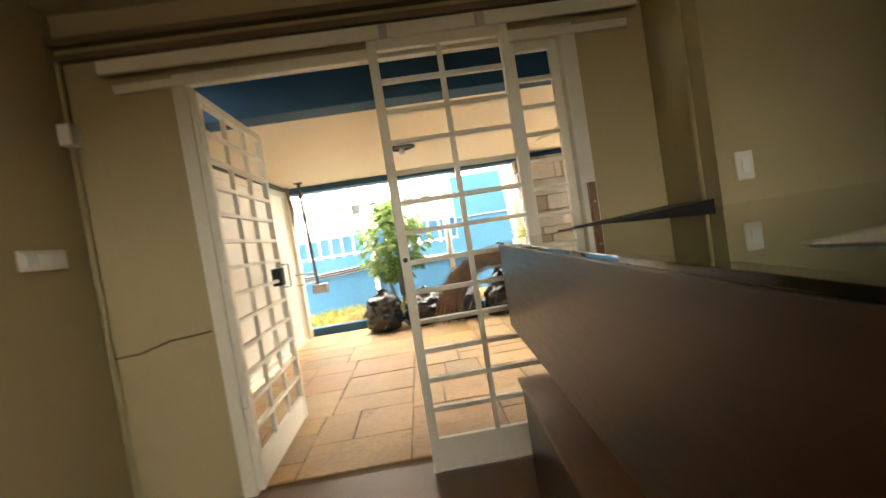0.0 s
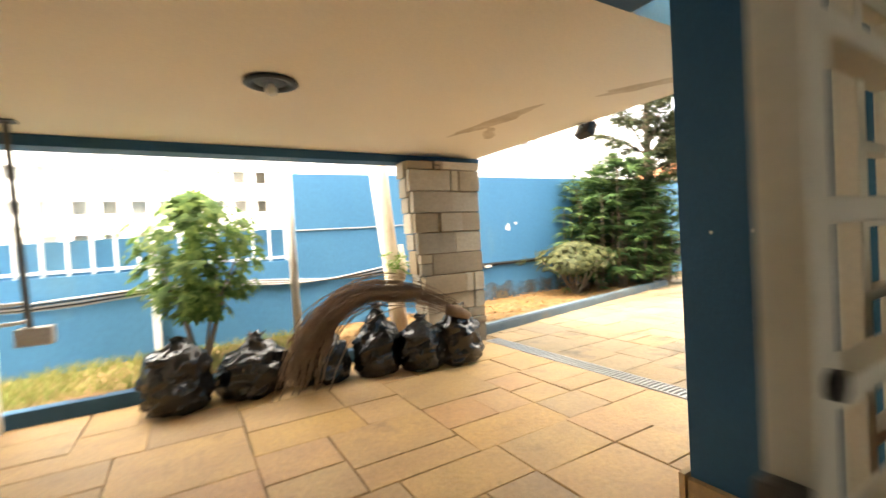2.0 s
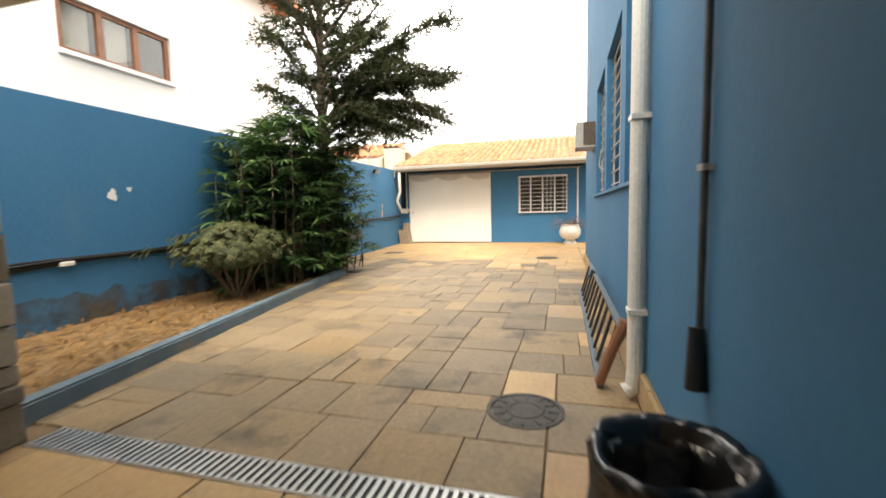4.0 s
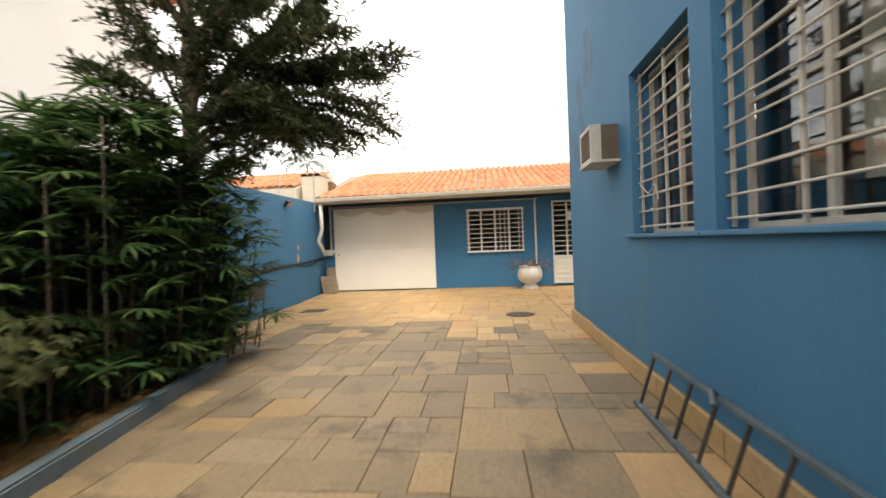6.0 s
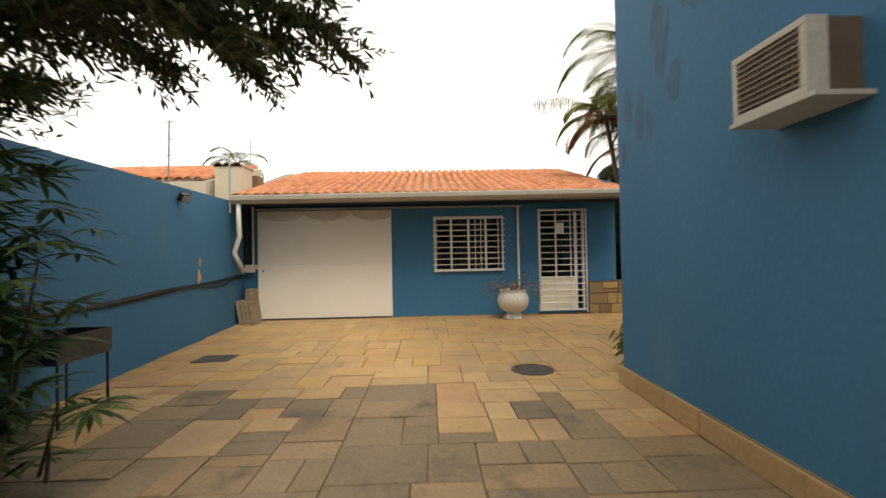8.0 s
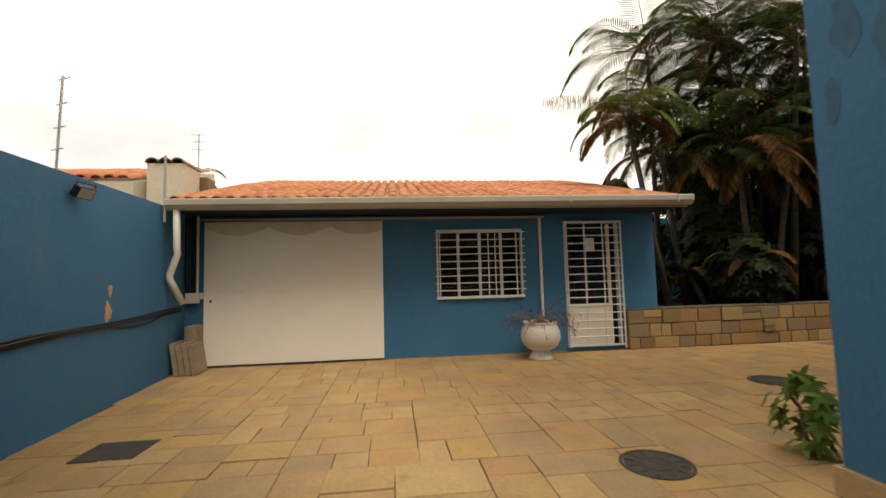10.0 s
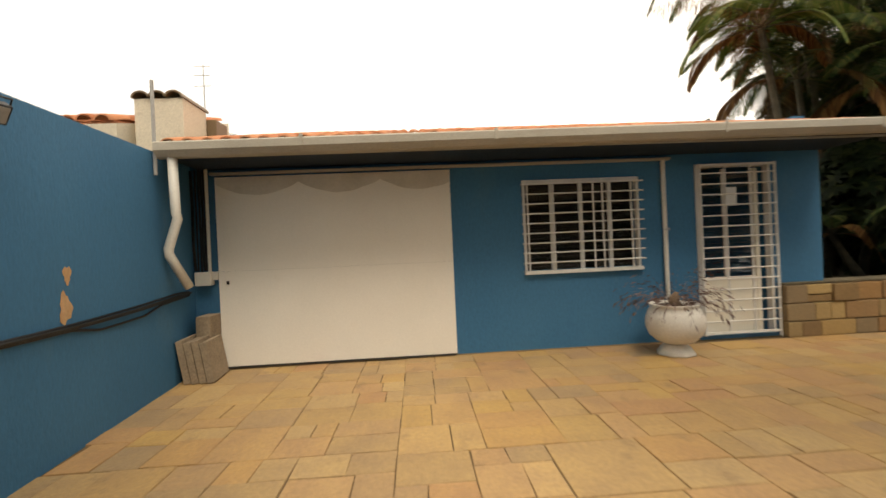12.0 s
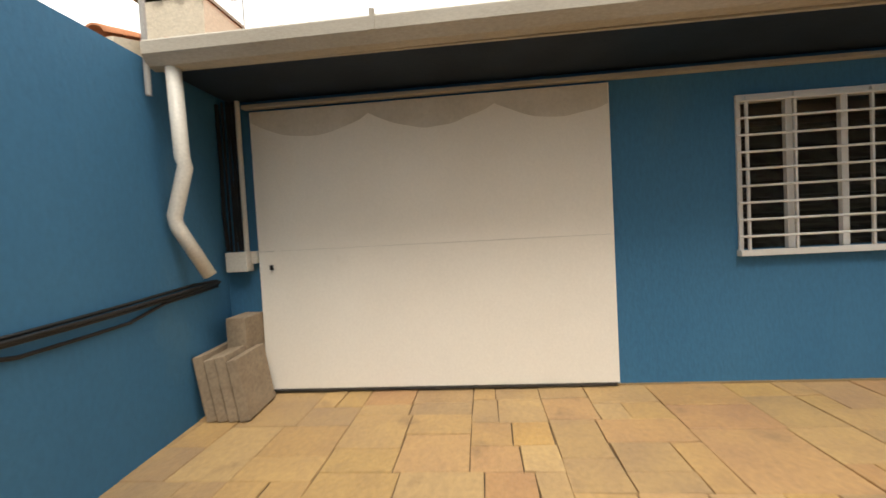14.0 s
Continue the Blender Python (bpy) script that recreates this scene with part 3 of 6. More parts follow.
# boundary walls
bw = prism(bmesh.new(), [(2.05, wy(2.05)), (16.9, wy(16.9)), (16.9, wy(16.9) + 0.16), (2.05, wy(2.05) + 0.16)], -0.05, [wtop(2.05), wtop(16.9), wtop(16.9), wtop(2.05)])
structure("wall_boundary", bw, M_BLUE, "tall blue plastered boundary wall with worn patches")
lw = prism(bmesh.new(), [(-3.0, wy(-3)), (2.05, wy(2.05)), (2.05, wy(2.05) + 0.15), (-3.0, wy(-3) + 0.15)], -0.05, 1.03)
structure("wall_front_low", lw, M_BLUE, "low blue street wall under a white railing")
structure("wall_left_end", B(-3.0, -2.88, 3.0, wy(-3), 0, 2.3), M_FARWHITE, "white wall closing the side of the plot")


# planting beds with kerbs
def sheet(bm, x0, x1, f0, f1, nx, ny, z, bumpy):
    vs = []
    for i in range(nx + 1):
        x = x0 + (x1 - x0) * i / nx
        row = []
        for j in range(ny + 1):
            y = f0(x) + (f1(x) - f0(x)) * j / ny
            row.append(bm.verts.new((x, y, z + bumpy * noise.noise((x * 3.1, y * 3.1, 0.3)) + bumpy * 0.6 * noise.noise((x * 11, y * 11, 2)))))
        vs.append(row)
    for i in range(nx):
        for j in range(ny):
            bm.faces.new((vs[i][j], vs[i + 1][j], vs[i + 1][j + 1], vs[i][j + 1]))
    return bm


def kerb_y(x):
    return 7.86 + (x - 3.95) * 0.178


structure("soil_bed", sheet(bmesh.new(), 3.6, 9.3, lambda x: kerb_y(x) + 0.05, lambda x: wy(x) + 0.02, 60, 20, 0.085, 0.03), M_SOIL, "leaf-strewn brown soil in the planting bed", "soil", smooth=True)
structure("soil_bed_front", sheet(bmesh.new(), -2.9, 3.7, lambda x: 7.92, lambda x: wy(x) + 0.02, 60, 16, 0.10, 0.03), M_SOIL, "dry brown soil behind the porch kerb", "soil", smooth=True)
kb = prism(bmesh.new(), [(3.82, kerb_y(3.82)), (9.12, kerb_y(9.12)), (9.32, 9.30), (9.34, 9.9), (9.22, 9.9), (9.2, 9.33), (9.06, kerb_y(9.06) + 0.12), (3.82, kerb_y(3.82) + 0.12)], -0.03, 0.115)
bmesh.ops.bevel(kb, geom=[e for e in kb.edges if all(v.co.z > 0.1 for v in e.verts)], offset=0.015, segments=2, affect="EDGES")
structure("kerb_bed", kb, M_KERB, "blue painted concrete kerb along the planting bed", "kerb")
structure("kerb_porch", B(-0.42, 2.75, 7.86, 7.97, -0.03, 0.115, bevel=0.012), M_NAVY_SHADE, "dark blue kerb at the edge of the porch", "kerb")

# outbuilding shell
OX = 16.41
GAR = (7.355, 10.17)
WNB = (4.955, 6.451, 1.00, 2.137)
DOR = (3.20, 4.20)
ob_w = bmesh.new()
wall_with_holes(ob_w, "x", OX, 0.18, 2.50, 10.9, 0, 2.62, [(GAR[0], GAR[1], -0.1, 2.31), (WNB[0], WNB[1], WNB[2], WNB[3]), (DOR[0], DOR[1], 0.06, 2.26)])
structure("wall_outbuilding", ob_w, M_BLUE, "blue plastered front of the tiled outbuilding")
structure("wall_outbuilding_side", B(OX + 0.182, 22, 2.50, 2.68, 0, 2.9), M_BLUE, "blue plastered side of the outbuilding")
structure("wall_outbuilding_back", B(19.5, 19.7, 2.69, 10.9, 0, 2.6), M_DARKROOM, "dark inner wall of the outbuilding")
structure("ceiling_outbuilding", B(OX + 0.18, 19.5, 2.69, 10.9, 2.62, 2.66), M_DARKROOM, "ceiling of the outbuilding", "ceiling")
structure("floor_outbuilding", B(OX - 0.02, 19.5, 2.5, 10.9, -0.05, 0.012), M_JOINT, "bare floor of the outbuilding", "floor")
structure("soffit_outbuilding", B(15.62, OX - 0.002, 2.42, 10.36, 2.40, 2.45), M_EAVES_SHADE, "blue boarded soffit under the eaves with shade put into its colour", "soffit")


# ---------- the entrance ----------
def grid_gate(name, x0, x1, y, z0, z1, cols, rows, label, group, at):
    """A cream iron gate with a grid of flat bars."""
    g = thing(name, at, label, "gate", group)
    s, d = 0.045, 0.018
    for x in (x0, x1 - s):
        part("stile", B(x, x + s, y - d, y + d, z0, z1, bevel=0.004), M_WHITE, g)
    part("top_rail", B(x0 + s, x1 - s, y - d, y + d, z1 - 0.05, z1, bevel=0.004), M_WHITE, g)
    part("bottom_panel", B(x0 + s, x1 - s, y - 0.012, y + 0.012, z0, z0 + 0.16, bevel=0.003), M_WHITE, g)
    for c in range(1, cols):
        x = x0 + s + (x1 - x0 - 2 * s) * c / cols
        part("upright_bar", B(x - 0.013, x + 0.013, y - 0.012, y + 0.012, z0 + 0.16, z1 - 0.05, bevel=0.003), M_WHITE, g)
    for r in range(1, rows):
        z = z0 + 0.16 + (z1 - z0 - 0.21) * r / rows
        part("cross_bar", B(x0 + s, x1 - s, y - 0.016, y + 0.016, z - 0.011, z + 0.011, bevel=0.003), M_WHITE, g)
    return g


frame_e = thing("door_1", (1.2, 3.82, 0), "cream painted steel frame of the entrance gates", "door frame", kind="structure")
part("jamb", B(0.268, 0.334, 3.882, 3.968, 0.0, 2.08, bevel=0.005), M_WHITE, frame_e)
part("jamb", B(2.203, 2.283, 3.882, 3.968, 0.0, 2.08, bevel=0.005), M_WHITE, frame_e)
part("head", B(0.0, 2.56, 3.876, 3.898, 2.065, 2.105, bevel=0.004), M_WHITE, frame_e)
part("lintel_plate", B(0.267, 2.283, 3.902, 3.968, 2.082, 2.13, bevel=0.003), M_WHITE, frame_e)
track = thing("gate_track", (1.2, 3.86, 2.15), "cream steel rail that carries the sliding gate", "track")
part("rail", B(-0.02, 2.59, 3.815, 3.835, 2.135, 2.20, bevel=0.004), M_WHITE, track)
part("cover", B(-0.02, 2.59, 3.835, 3.898, 2.175, 2.20, bevel=0.003), M_WHITE, track)
sg = grid_gate("sliding_gate", 1.232, 1.912, 3.79, 0.012, 2.108, 2, 13, "cream iron grid gate half slid open on a rail", "entrance gates", (1.55, 3.79, 0))
part("hanger", B(1.30, 1.34, 3.776, 3.814, 2.109, 2.18, bevel=0.003), M_STEEL, sg, "steel roller hanger")
part("hanger", B(1.77, 1.81, 3.776, 3.814, 2.109, 2.18, bevel=0.003), M_STEEL, sg, "steel roller hanger")
part("keyhole", R((1.255, 3.764, 1.06), (1.255, 3.773, 1.06), 0.012), M_DARKMETAL, sg, "dark lock cylinder")
part("lock_case", B(1.207, 1.231, 3.775, 3.806, 0.895, 0.99, bevel=0.004), M_DARKMETAL, sg, "dark steel lock case")
grid_gate("fixed_gate_panel", 1.93, 2.202, 3.95, 0.012, 2.075, 1, 13, "cream iron grid panel fixed beside the sliding gate", "entrance gates", (1.99, 3.95, 0))
lg = grid_gate("swing_gate", 0.0, 0.93, 0.0, 0.02, 2.04, 3, 13, "cream iron grid gate swung open outwards with a lock", "entrance gates", (0, 0, 0))
part("lock_box", B(0.80, 0.885, -0.035, 0.028, 0.98, 1.10, bevel=0.006), M_BLACK, lg, "black lock box")
part("pull_handle", T([(0.91, -0.018, 0.96), (0.91, -0.06, 0.96), (0.91, -0.06, 1.12), (0.91, -0.018, 1.12)], 0.007, 6), M_STEEL, lg, "bent steel pull handle")
for z in (0.35, 1.08, 1.78):
    part("hinge", R((-0.006, 0.0, z), (-0.006, 0.0, z + 0.10), 0.012), M_WHITE, lg)
lg.matrix_basis = pose(0.352, 3.90, 0, 0, 0, 91.2)

wh = thing("wooden_block", (2.235, 3.87, 1.1), "reddish brown wooden block fixed to the gate jamb", "block")
part("block", B(2.230, 2.263, 3.845, 3.881, 1.10, 1.30, bevel=0.004), M_WOODL, wh)
part("screw", R((2.246, 3.8445, 1.2), (2.246, 3.840, 1.2), 0.006), M_STEEL, wh)

# room fittings
def wall_plate(name, x, y, z, w, h, face, label, category, bits):
    """A moulded plate on a wall; face: y (towards -y) or x (towards +x)."""
    g = thing(name, (x, y, z), label, category)
    for i, (a, b, c, d, k) in enumerate([(-w / 2, w / 2, -h / 2, h / 2, 0.012)] + bits):
        bm = B(x + a, x + b, y - k, y, z + c, z + d, bevel=0.003) if face == "y" else B(x, x + k, y + a, y + b, z + c, z + d, bevel=0.003)
        part("plate" if not i else "rocker", bm, M_PAPER if i else M_WHITE, g)
    return g


wall_plate("light_switch", 2.77, 3.499, 1.245, 0.078, 0.122, "y", "cream plastic light switch on the beige wall", "switch", [(-0.018, 0.018, -0.03, 0.03, 0.018)])
wall_plate("power_outlet", -0.249, 3.62, 1.31, 0.23, 0.085, "x", "wide white surface-mounted triple socket on the beige wall", "socket", [(-0.098, -0.045, -0.026, 0.026, 0.02), (-0.027, 0.027, -0.026, 0.026, 0.02), (0.045, 0.098, -0.026, 0.026, 0.02)])
jb = thing("junction_box", (-0.22, 3.80, 1.89), "small cream cable box in the corner", "box")
part("body", B(-0.249, -0.19, 3.825, 3.898, 1.84, 1.94, bevel=0.006), M_WHITE, jb)
cd = thing("cable_conduit", (-0.23, 3.8, 0), "thin cream conduit running down the room corner", "conduit")
part("pipe", R((-0.228, 3.877, 0.02), (-0.228, 3.877, 1.84), 0.012), M_ROOMWALL, cd)
part("pipe", R((-0.228, 3.877, 1.94), (-0.228, 3.877, 2.24), 0.012), M_ROOMWALL, cd)
cd2 = thing("cable_conduit", (2.645, 3.6, 0), "thin beige conduit on the room wall above the counter", "conduit")
part("pipe", R((2.645, 3.60, 0.02), (2.645, 3.60, 2.24), 0.010), M_ROOMWALL, cd2)
cw = thing("wall_cable", (0.02, 3.81, 0.8), "dark loose cable along the beige wall", "cable")
part("wire", T([(-0.24, 3.890, 0.80), (-0.1, 3.890, 0.805), (0.05, 3.890, 0.845), (0.15, 3.890, 0.85), (0.25, 3.890, 0.86)], 0.006, 6), M_MOULD, cw)

# reception counter
ct = thing("reception_counter", (2.2, 2.2, 0), "dark reddish wood reception counter with a glass top", "counter")
lean = pose(1.655, 3.47, 0, 0, 0, -3.0)
part("front_panel", B(0, 0.03, -3.0, 0.0, 0.735, 1.078, bevel=0.003, m=lean), M_WOOD, ct)
part("end_panel", B(0.03, 0.60, -0.03, 0.0, 0.735, 1.078, bevel=0.003, m=lean), M_WOOD, ct)
part("inner_panel", B(0.60, 0.63, -3.0, 0.0, 0.735, 1.078, bevel=0.003, m=lean), M_WOOD, ct)
part("underside", B(0.03, 0.60, -3.0, -0.03, 0.735, 0.755, m=lean), M_WOOD, ct)
part("surface", B(0.03, 1.75, -3.0, -0.03, 1.062, 1.080, bevel=0.002, m=lean), M_COUNTERTOP, ct, "beige counter surface")
part("glass_top", B(-0.008, 1.76, -3.0, 0.004, 1.081, 1.091, bevel=0.002, m=lean), M_GLASSTOP, ct, "clear glass sheet with a green edge")
part("base_body", B(0.012, 0.56, -3.0, 0.03, 0.004, 0.478, bevel=0.004, m=lean), M_WOOD, ct, "dark lower counter body")
part("ledge", B(0.0, 0.58, -3.0, 0.045, 0.479, 0.50, bevel=0.004, m=lean), M_WOODL, ct, "lighter brown ledge")
part("support_panel", B(0.24, 0.56, -3.0, -0.10, 0.501, 0.735, bevel=0.004, m=lean), M_WOODL, ct, "lighter brown support panel")
part("side_leg", B(1.70, 1.74, -3.0, -0.10, 0.004, 1.062, bevel=0.003, m=lean), M_WOOD, ct)
pp = thing("paper_sheets", (1.85, 1.95, 1.092), "white printed sheets lying on the glass top", "papers")
for i, (dx, dy, a) in enumerate(((0, 0, 12), (0.16, 0.06, -6), (0.05, -0.22, 4))):
    part("sheet", B(-0.105, 0.105, -0.148, 0.148, 0, 0.0012, m=pose(1.82 + dx, 1.97 + dy, 1.0925 + 0.0014 * i, 0, 0, a)), M_PAPER, pp)
dv = thing("desk_device", (2.3, 3.6, 0.95), "dark flat office machine on the side shelf", "device")
part("body", B(2.28, 2.62, 3.50, 3.80, 0.975, 1.06, bevel=0.01), M_BLACK, dv)
part("lid", prism(bmesh.new(), [(2.02, 3.50), (2.62, 3.50), (2.62, 3.80), (2.02, 3.80)], 1.061, [1.085, 1.125, 1.125, 1.085]), M_BLACK, dv)
sh = thing("side_shelf", (2.4, 3.66, 0), "brown wooden side shelf against the wall", "shelf")
part("board", B(2.24, 2.65, 3.48, 3.876, 0.945, 0.973, bevel=0.003), M_WOOD, sh)
for x in (2.26, 2.60):
    part("leg", B(x, x + 0.03, 3.55, 3.86, 0.004, 0.945, bevel=0.003), M_WOOD, sh)
ch = thing("cabinet", (3.6, 3.3, 0), "dark brown wooden cabinet against the wall", "cabinet")
part("body", B(3.36, 3.98, 3.05, 3.48, 0.03, 1.03, bevel=0.008), M_WOOD, ch)
part("top", B(3.33, 3.99, 3.02, 3.49, 1.03, 1.07, bevel=0.006), M_WOOD, ch)
part("door", B(3.38, 3.66, 3.034, 3.049, 0.06, 1.0, bevel=0.004), M_WOOD, ch)
part("plinth", B(3.40, 3.96, 3.08, 3.46, 0.004, 0.03), M_WOOD, ch)


def bucket(name, at, r0, r1, h, material, rim, label):
    g = thing(name, at, label, "bucket")
    part("body", lathe(bmesh.new(), [(r0, 0), (r0 + (r1 - r0) * 0.5, h * 0.5), (r1, h), (r1 - 0.006, h), (r0 - 0.004, 0.012)], at, 24), material, g, smooth=True)
    part("rim", lathe(bmesh.new(), [(r1, h - 0.02), (r1 + 0.012, h - 0.016), (r1 + 0.012, h), (r1, h + 0.004), (r1 - 0.004, h)], at, 24), rim, g, smooth=True)
    part("handle", T([(at[0] + (r1 + 0.01) * math.cos(a), at[1] + (r1 + 0.01) * math.sin(a) * 0.6 - 0.04, at[2] + h - 0.02 - 0.09 * math.sin(a)) for a in [math.pi * k / 8 for k in range(9)]], 0.004, 5), M_STEEL, g)
    return g


bucket("bucket", (2.09, 3.685, 0.004), 0.10, 0.128, 0.42, M_GREYP, M_GREENP, "grey plastic bucket with a green rim on the floor")
bucket("bucket", (2.09, 3.685, 0.43), 0.09, 0.112, 0.28, M_RED, M_RED, "red plastic bucket stacked on a grey one")


# ---------- the porch ----------
lp = thing("ceiling_lamp", (1.31, 6.17, CEIL), "round black recessed ceiling lamp with a bare bulb", "lamp")
part("ring", lathe(bmesh.new(), [(0.14, -0.004), (0.145, -0.014), (0.12, -0.022), (0.095, -0.016), (0.09, -0.004)], (1.31, 6.17, CEIL), 30), M_BLACK, lp, smooth=True)
part("hood", lathe(bmesh.new(), [(0.088, -0.005), (0.08, -0.010), (0.05, -0.012), (0.01, -0.010)], (1.31, 6.17, CEIL), 24), M_DARKMETAL, lp, smooth=True)
part("bulb", lathe(bmesh.new(), [(0.012, -0.012), (0.022, -0.025), (0.034, -0.045), (0.03, -0.066), (0.012, -0.078), (0.002, -0.080)], (1.31, 6.17, CEIL), 16), M_LAMPGLASS, lp, smooth=True)


def flood(name, at, aim, label):
    g = thing(name, at, label, "floodlight")
    m = look(at, aim)
    part("housing", B(-0.085, 0.085, -0.06, 0.06, -0.02, 0.06, bevel=0.01, m=m), M_BLACK, g)
    part("lens", B(-0.07, 0.07, -0.048, 0.048, -0.026, -0.0205, m=m), M_GREYP, g, "clouded front glass")
    part("bracket", T([m @ Vector((-0.092, 0, 0.02)), m @ Vector((-0.092, 0.09, 0.03)), m @ Vector((0.092, 0.09, 0.03)), m @ Vector((0.092, 0, 0.02))], 0.007, 6), M_DARKMETAL, g)
    return g


flood("floodlight", (3.90, 6.20, 2.045), (5.4, 6.0, 1.2), "small black floodlight hung from the porch edge")
part("arm", R((3.83, 6.2, 2.108), (3.87, 6.2, 2.07), 0.012), M_DARKMETAL, bpy.data.objects["floodlight"])


def crumple(bm, amount, scale, seed):
    for v in bm.verts:
        p = v.co * scale + Vector((seed * 3.7, seed * 1.3, seed))
        n = noise.noise_vector(p) + 0.5 * noise.noise_vector(p * 2.3) + 0.28 * noise.noise_vector(p * 5.1)
        ridge = 1 - abs(noise.noise(p * 1.7))
        v.co += n * amount + (v.co - Vector((0, 0, v.co.z))).normalized() * (ridge - 0.7) * amount * 0.9


def rubbish_bag(at, r, h, seed, lean=(0, 0), tall=0.75):
    """A full, tied rubbish bag: slumped body, pleated neck, loose ears."""
    g = thing("rubbish_bag", at, "full black plastic rubbish bag tied at the neck on the paving", "rubbish bag", "rubbish bags in the porch")
    bm = bmesh.new()
    seg, rows = 44, 30
    rings = []
    for i in range(rows + 1):
        t = i / rows
        z = h * t
        if t < 0.12:
            rr = r * (0.86 + 0.14 * (t / 0.12))
        elif t < tall:
            rr = r * (1.0 + 0.05 * math.sin((t - 0.12) / (tall - 0.12) * math.pi) - 0.10 * ((t - 0.12) / (tall - 0.12)) ** 2)
        else:
            k = (t - tall) / (1 - tall)
            rr = r * (0.90 - 0.78 * (k ** 0.8))
        ring = []
        for j in range(seg):
            a = 2 * math.pi * j / seg
            pl = 1 + 0.05 * math.sin(9 * a + seed + 4 * t) * (0.3 + t) + 0.04 * math.sin(17 * a + 2 * seed) * t
            ring.append(bm.verts.new((rr * pl * math.cos(a) + lean[0] * t, rr * pl * math.sin(a) * 0.9 + lean[1] * t, z)))
        rings.append(ring)
    for a, b in zip(rings, rings[1:]):
        for j in range(seg):
            bm.faces.new((a[j], a[(j + 1) % seg], b[(j + 1) % seg], b[j]))
    bm.faces.new(rings[0][::-1])
    bm.faces.new(rings[-1])
    crumple(bm, r * 0.17, 3.2 / r * 0.62, seed)
    for v in bm.verts:
        v.co.z = max(v.co.z, 0.004)
    bmesh.ops.transform(bm, matrix=pose(*at), verts=bm.verts)
    part("body", bm, M_BAG, g, smooth=True)
    ear = bmesh.new()
    n = 12
    lo, hi = [], []
    for j in range(n):
        a = 2 * math.pi * j / n
        w = 1 + 0.4 * math.sin(3 * a + seed)
        lo.append(ear.verts.new((at[0] + lean[0] + 0.035 * math.cos(a), at[1] + lean[1] + 0.03 * math.sin(a), at[2] + h * 0.955)))
        hi.append(ear.verts.new((at[0] + lean[0] + 0.075 * w * math.cos(a), at[1] + lean[1] + 0.06 * w * math.sin(a), at[2] + h * (1.04 + 0.05 * math.sin(5 * a + seed)))))
    for j in range(n):
        ear.faces.new((lo[j], lo[(j + 1) % n], hi[(j + 1) % n], hi[j]))
    part("neck", ear, M_BAG, g, smooth=True)


rubbish_bag((0.72, 7.50, 0), 0.225, 0.53, 1.3, (0.02, 0), 0.8)
rubbish_bag((1.26, 7.56, 0), 0.265, 0.47, 2.9, (0.04, 0.02), 0.66)
rubbish_bag((1.82, 7.46, 0), 0.235, 0.51, 4.1, (0.0, 0.04), 0.6)
rubbish_bag((2.30, 7.36, 0), 0.21, 0.61, 5.7, (0.03, 0.03), 0.55)
rubbish_bag((2.68, 7.20, 0), 0.20, 0.47, 7.2, (0.0, 0.02), 0.72)
rubbish_bag((3.06, 7.14, 0), 0.215, 0.53, 8.8, (-0.02, 0.02), 0.7)


def husk():
    """A dead palm inflorescence arched over the bags."""
    g = thing("dry_palm_branch", (1.6, 7.4, 0), "dry brown palm branch of many stalks arched over the rubbish bags", "dead branch")
    p0, p1, p2, p3 = Vector((1.55, 7.20, 0.03)), Vector((1.70, 7.16, 0.98)), Vector((2.45, 7.25, 0.86)), Vector((3.02, 7.06, 0.50))
    r = random.Random(5)
    for k in range(170):
        o = Vector((r.gauss(0, 0.065), r.gauss(0, 0.06), r.gauss(0, 0.055)))
        o2 = Vector((r.gauss(0, 0.055), r.gauss(0, 0.035), r.gauss(0, 0.04)))
        s, e = r.uniform(0.0, 0.18), r.uniform(0.75, 1.0)
        pts = []
        for i in range(9):
            t = s + (e - s) * i / 8
            u = 1 - t
            p = p0 * u ** 3 + p1 * 3 * u * u * t + p2 * 3 * u * t * t + p3 * t ** 3
            w = o * (0.5 + 0.5 * math.sin(math.pi * t)) * 1.0 + o2 * (1 - t) ** 2 * 1.4 + Vector((0, 0, 0.012 * math.sin(9 * t + k)))
            q = p + w
            q.z = max(q.z, 0.008)
            pts.append(q)
        part("stalk", T(pts, [0.0056 - 0.0004 * i for i in range(9)], 4), M_TWIG, g)
    part("husk", T([(2.9, 7.08, 0.53), (3.0, 7.05, 0.50), (3.12, 7.03, 0.44)], [0.05, 0.06, 0.03], 10), M_TWIG, g, smooth=True)


husk()


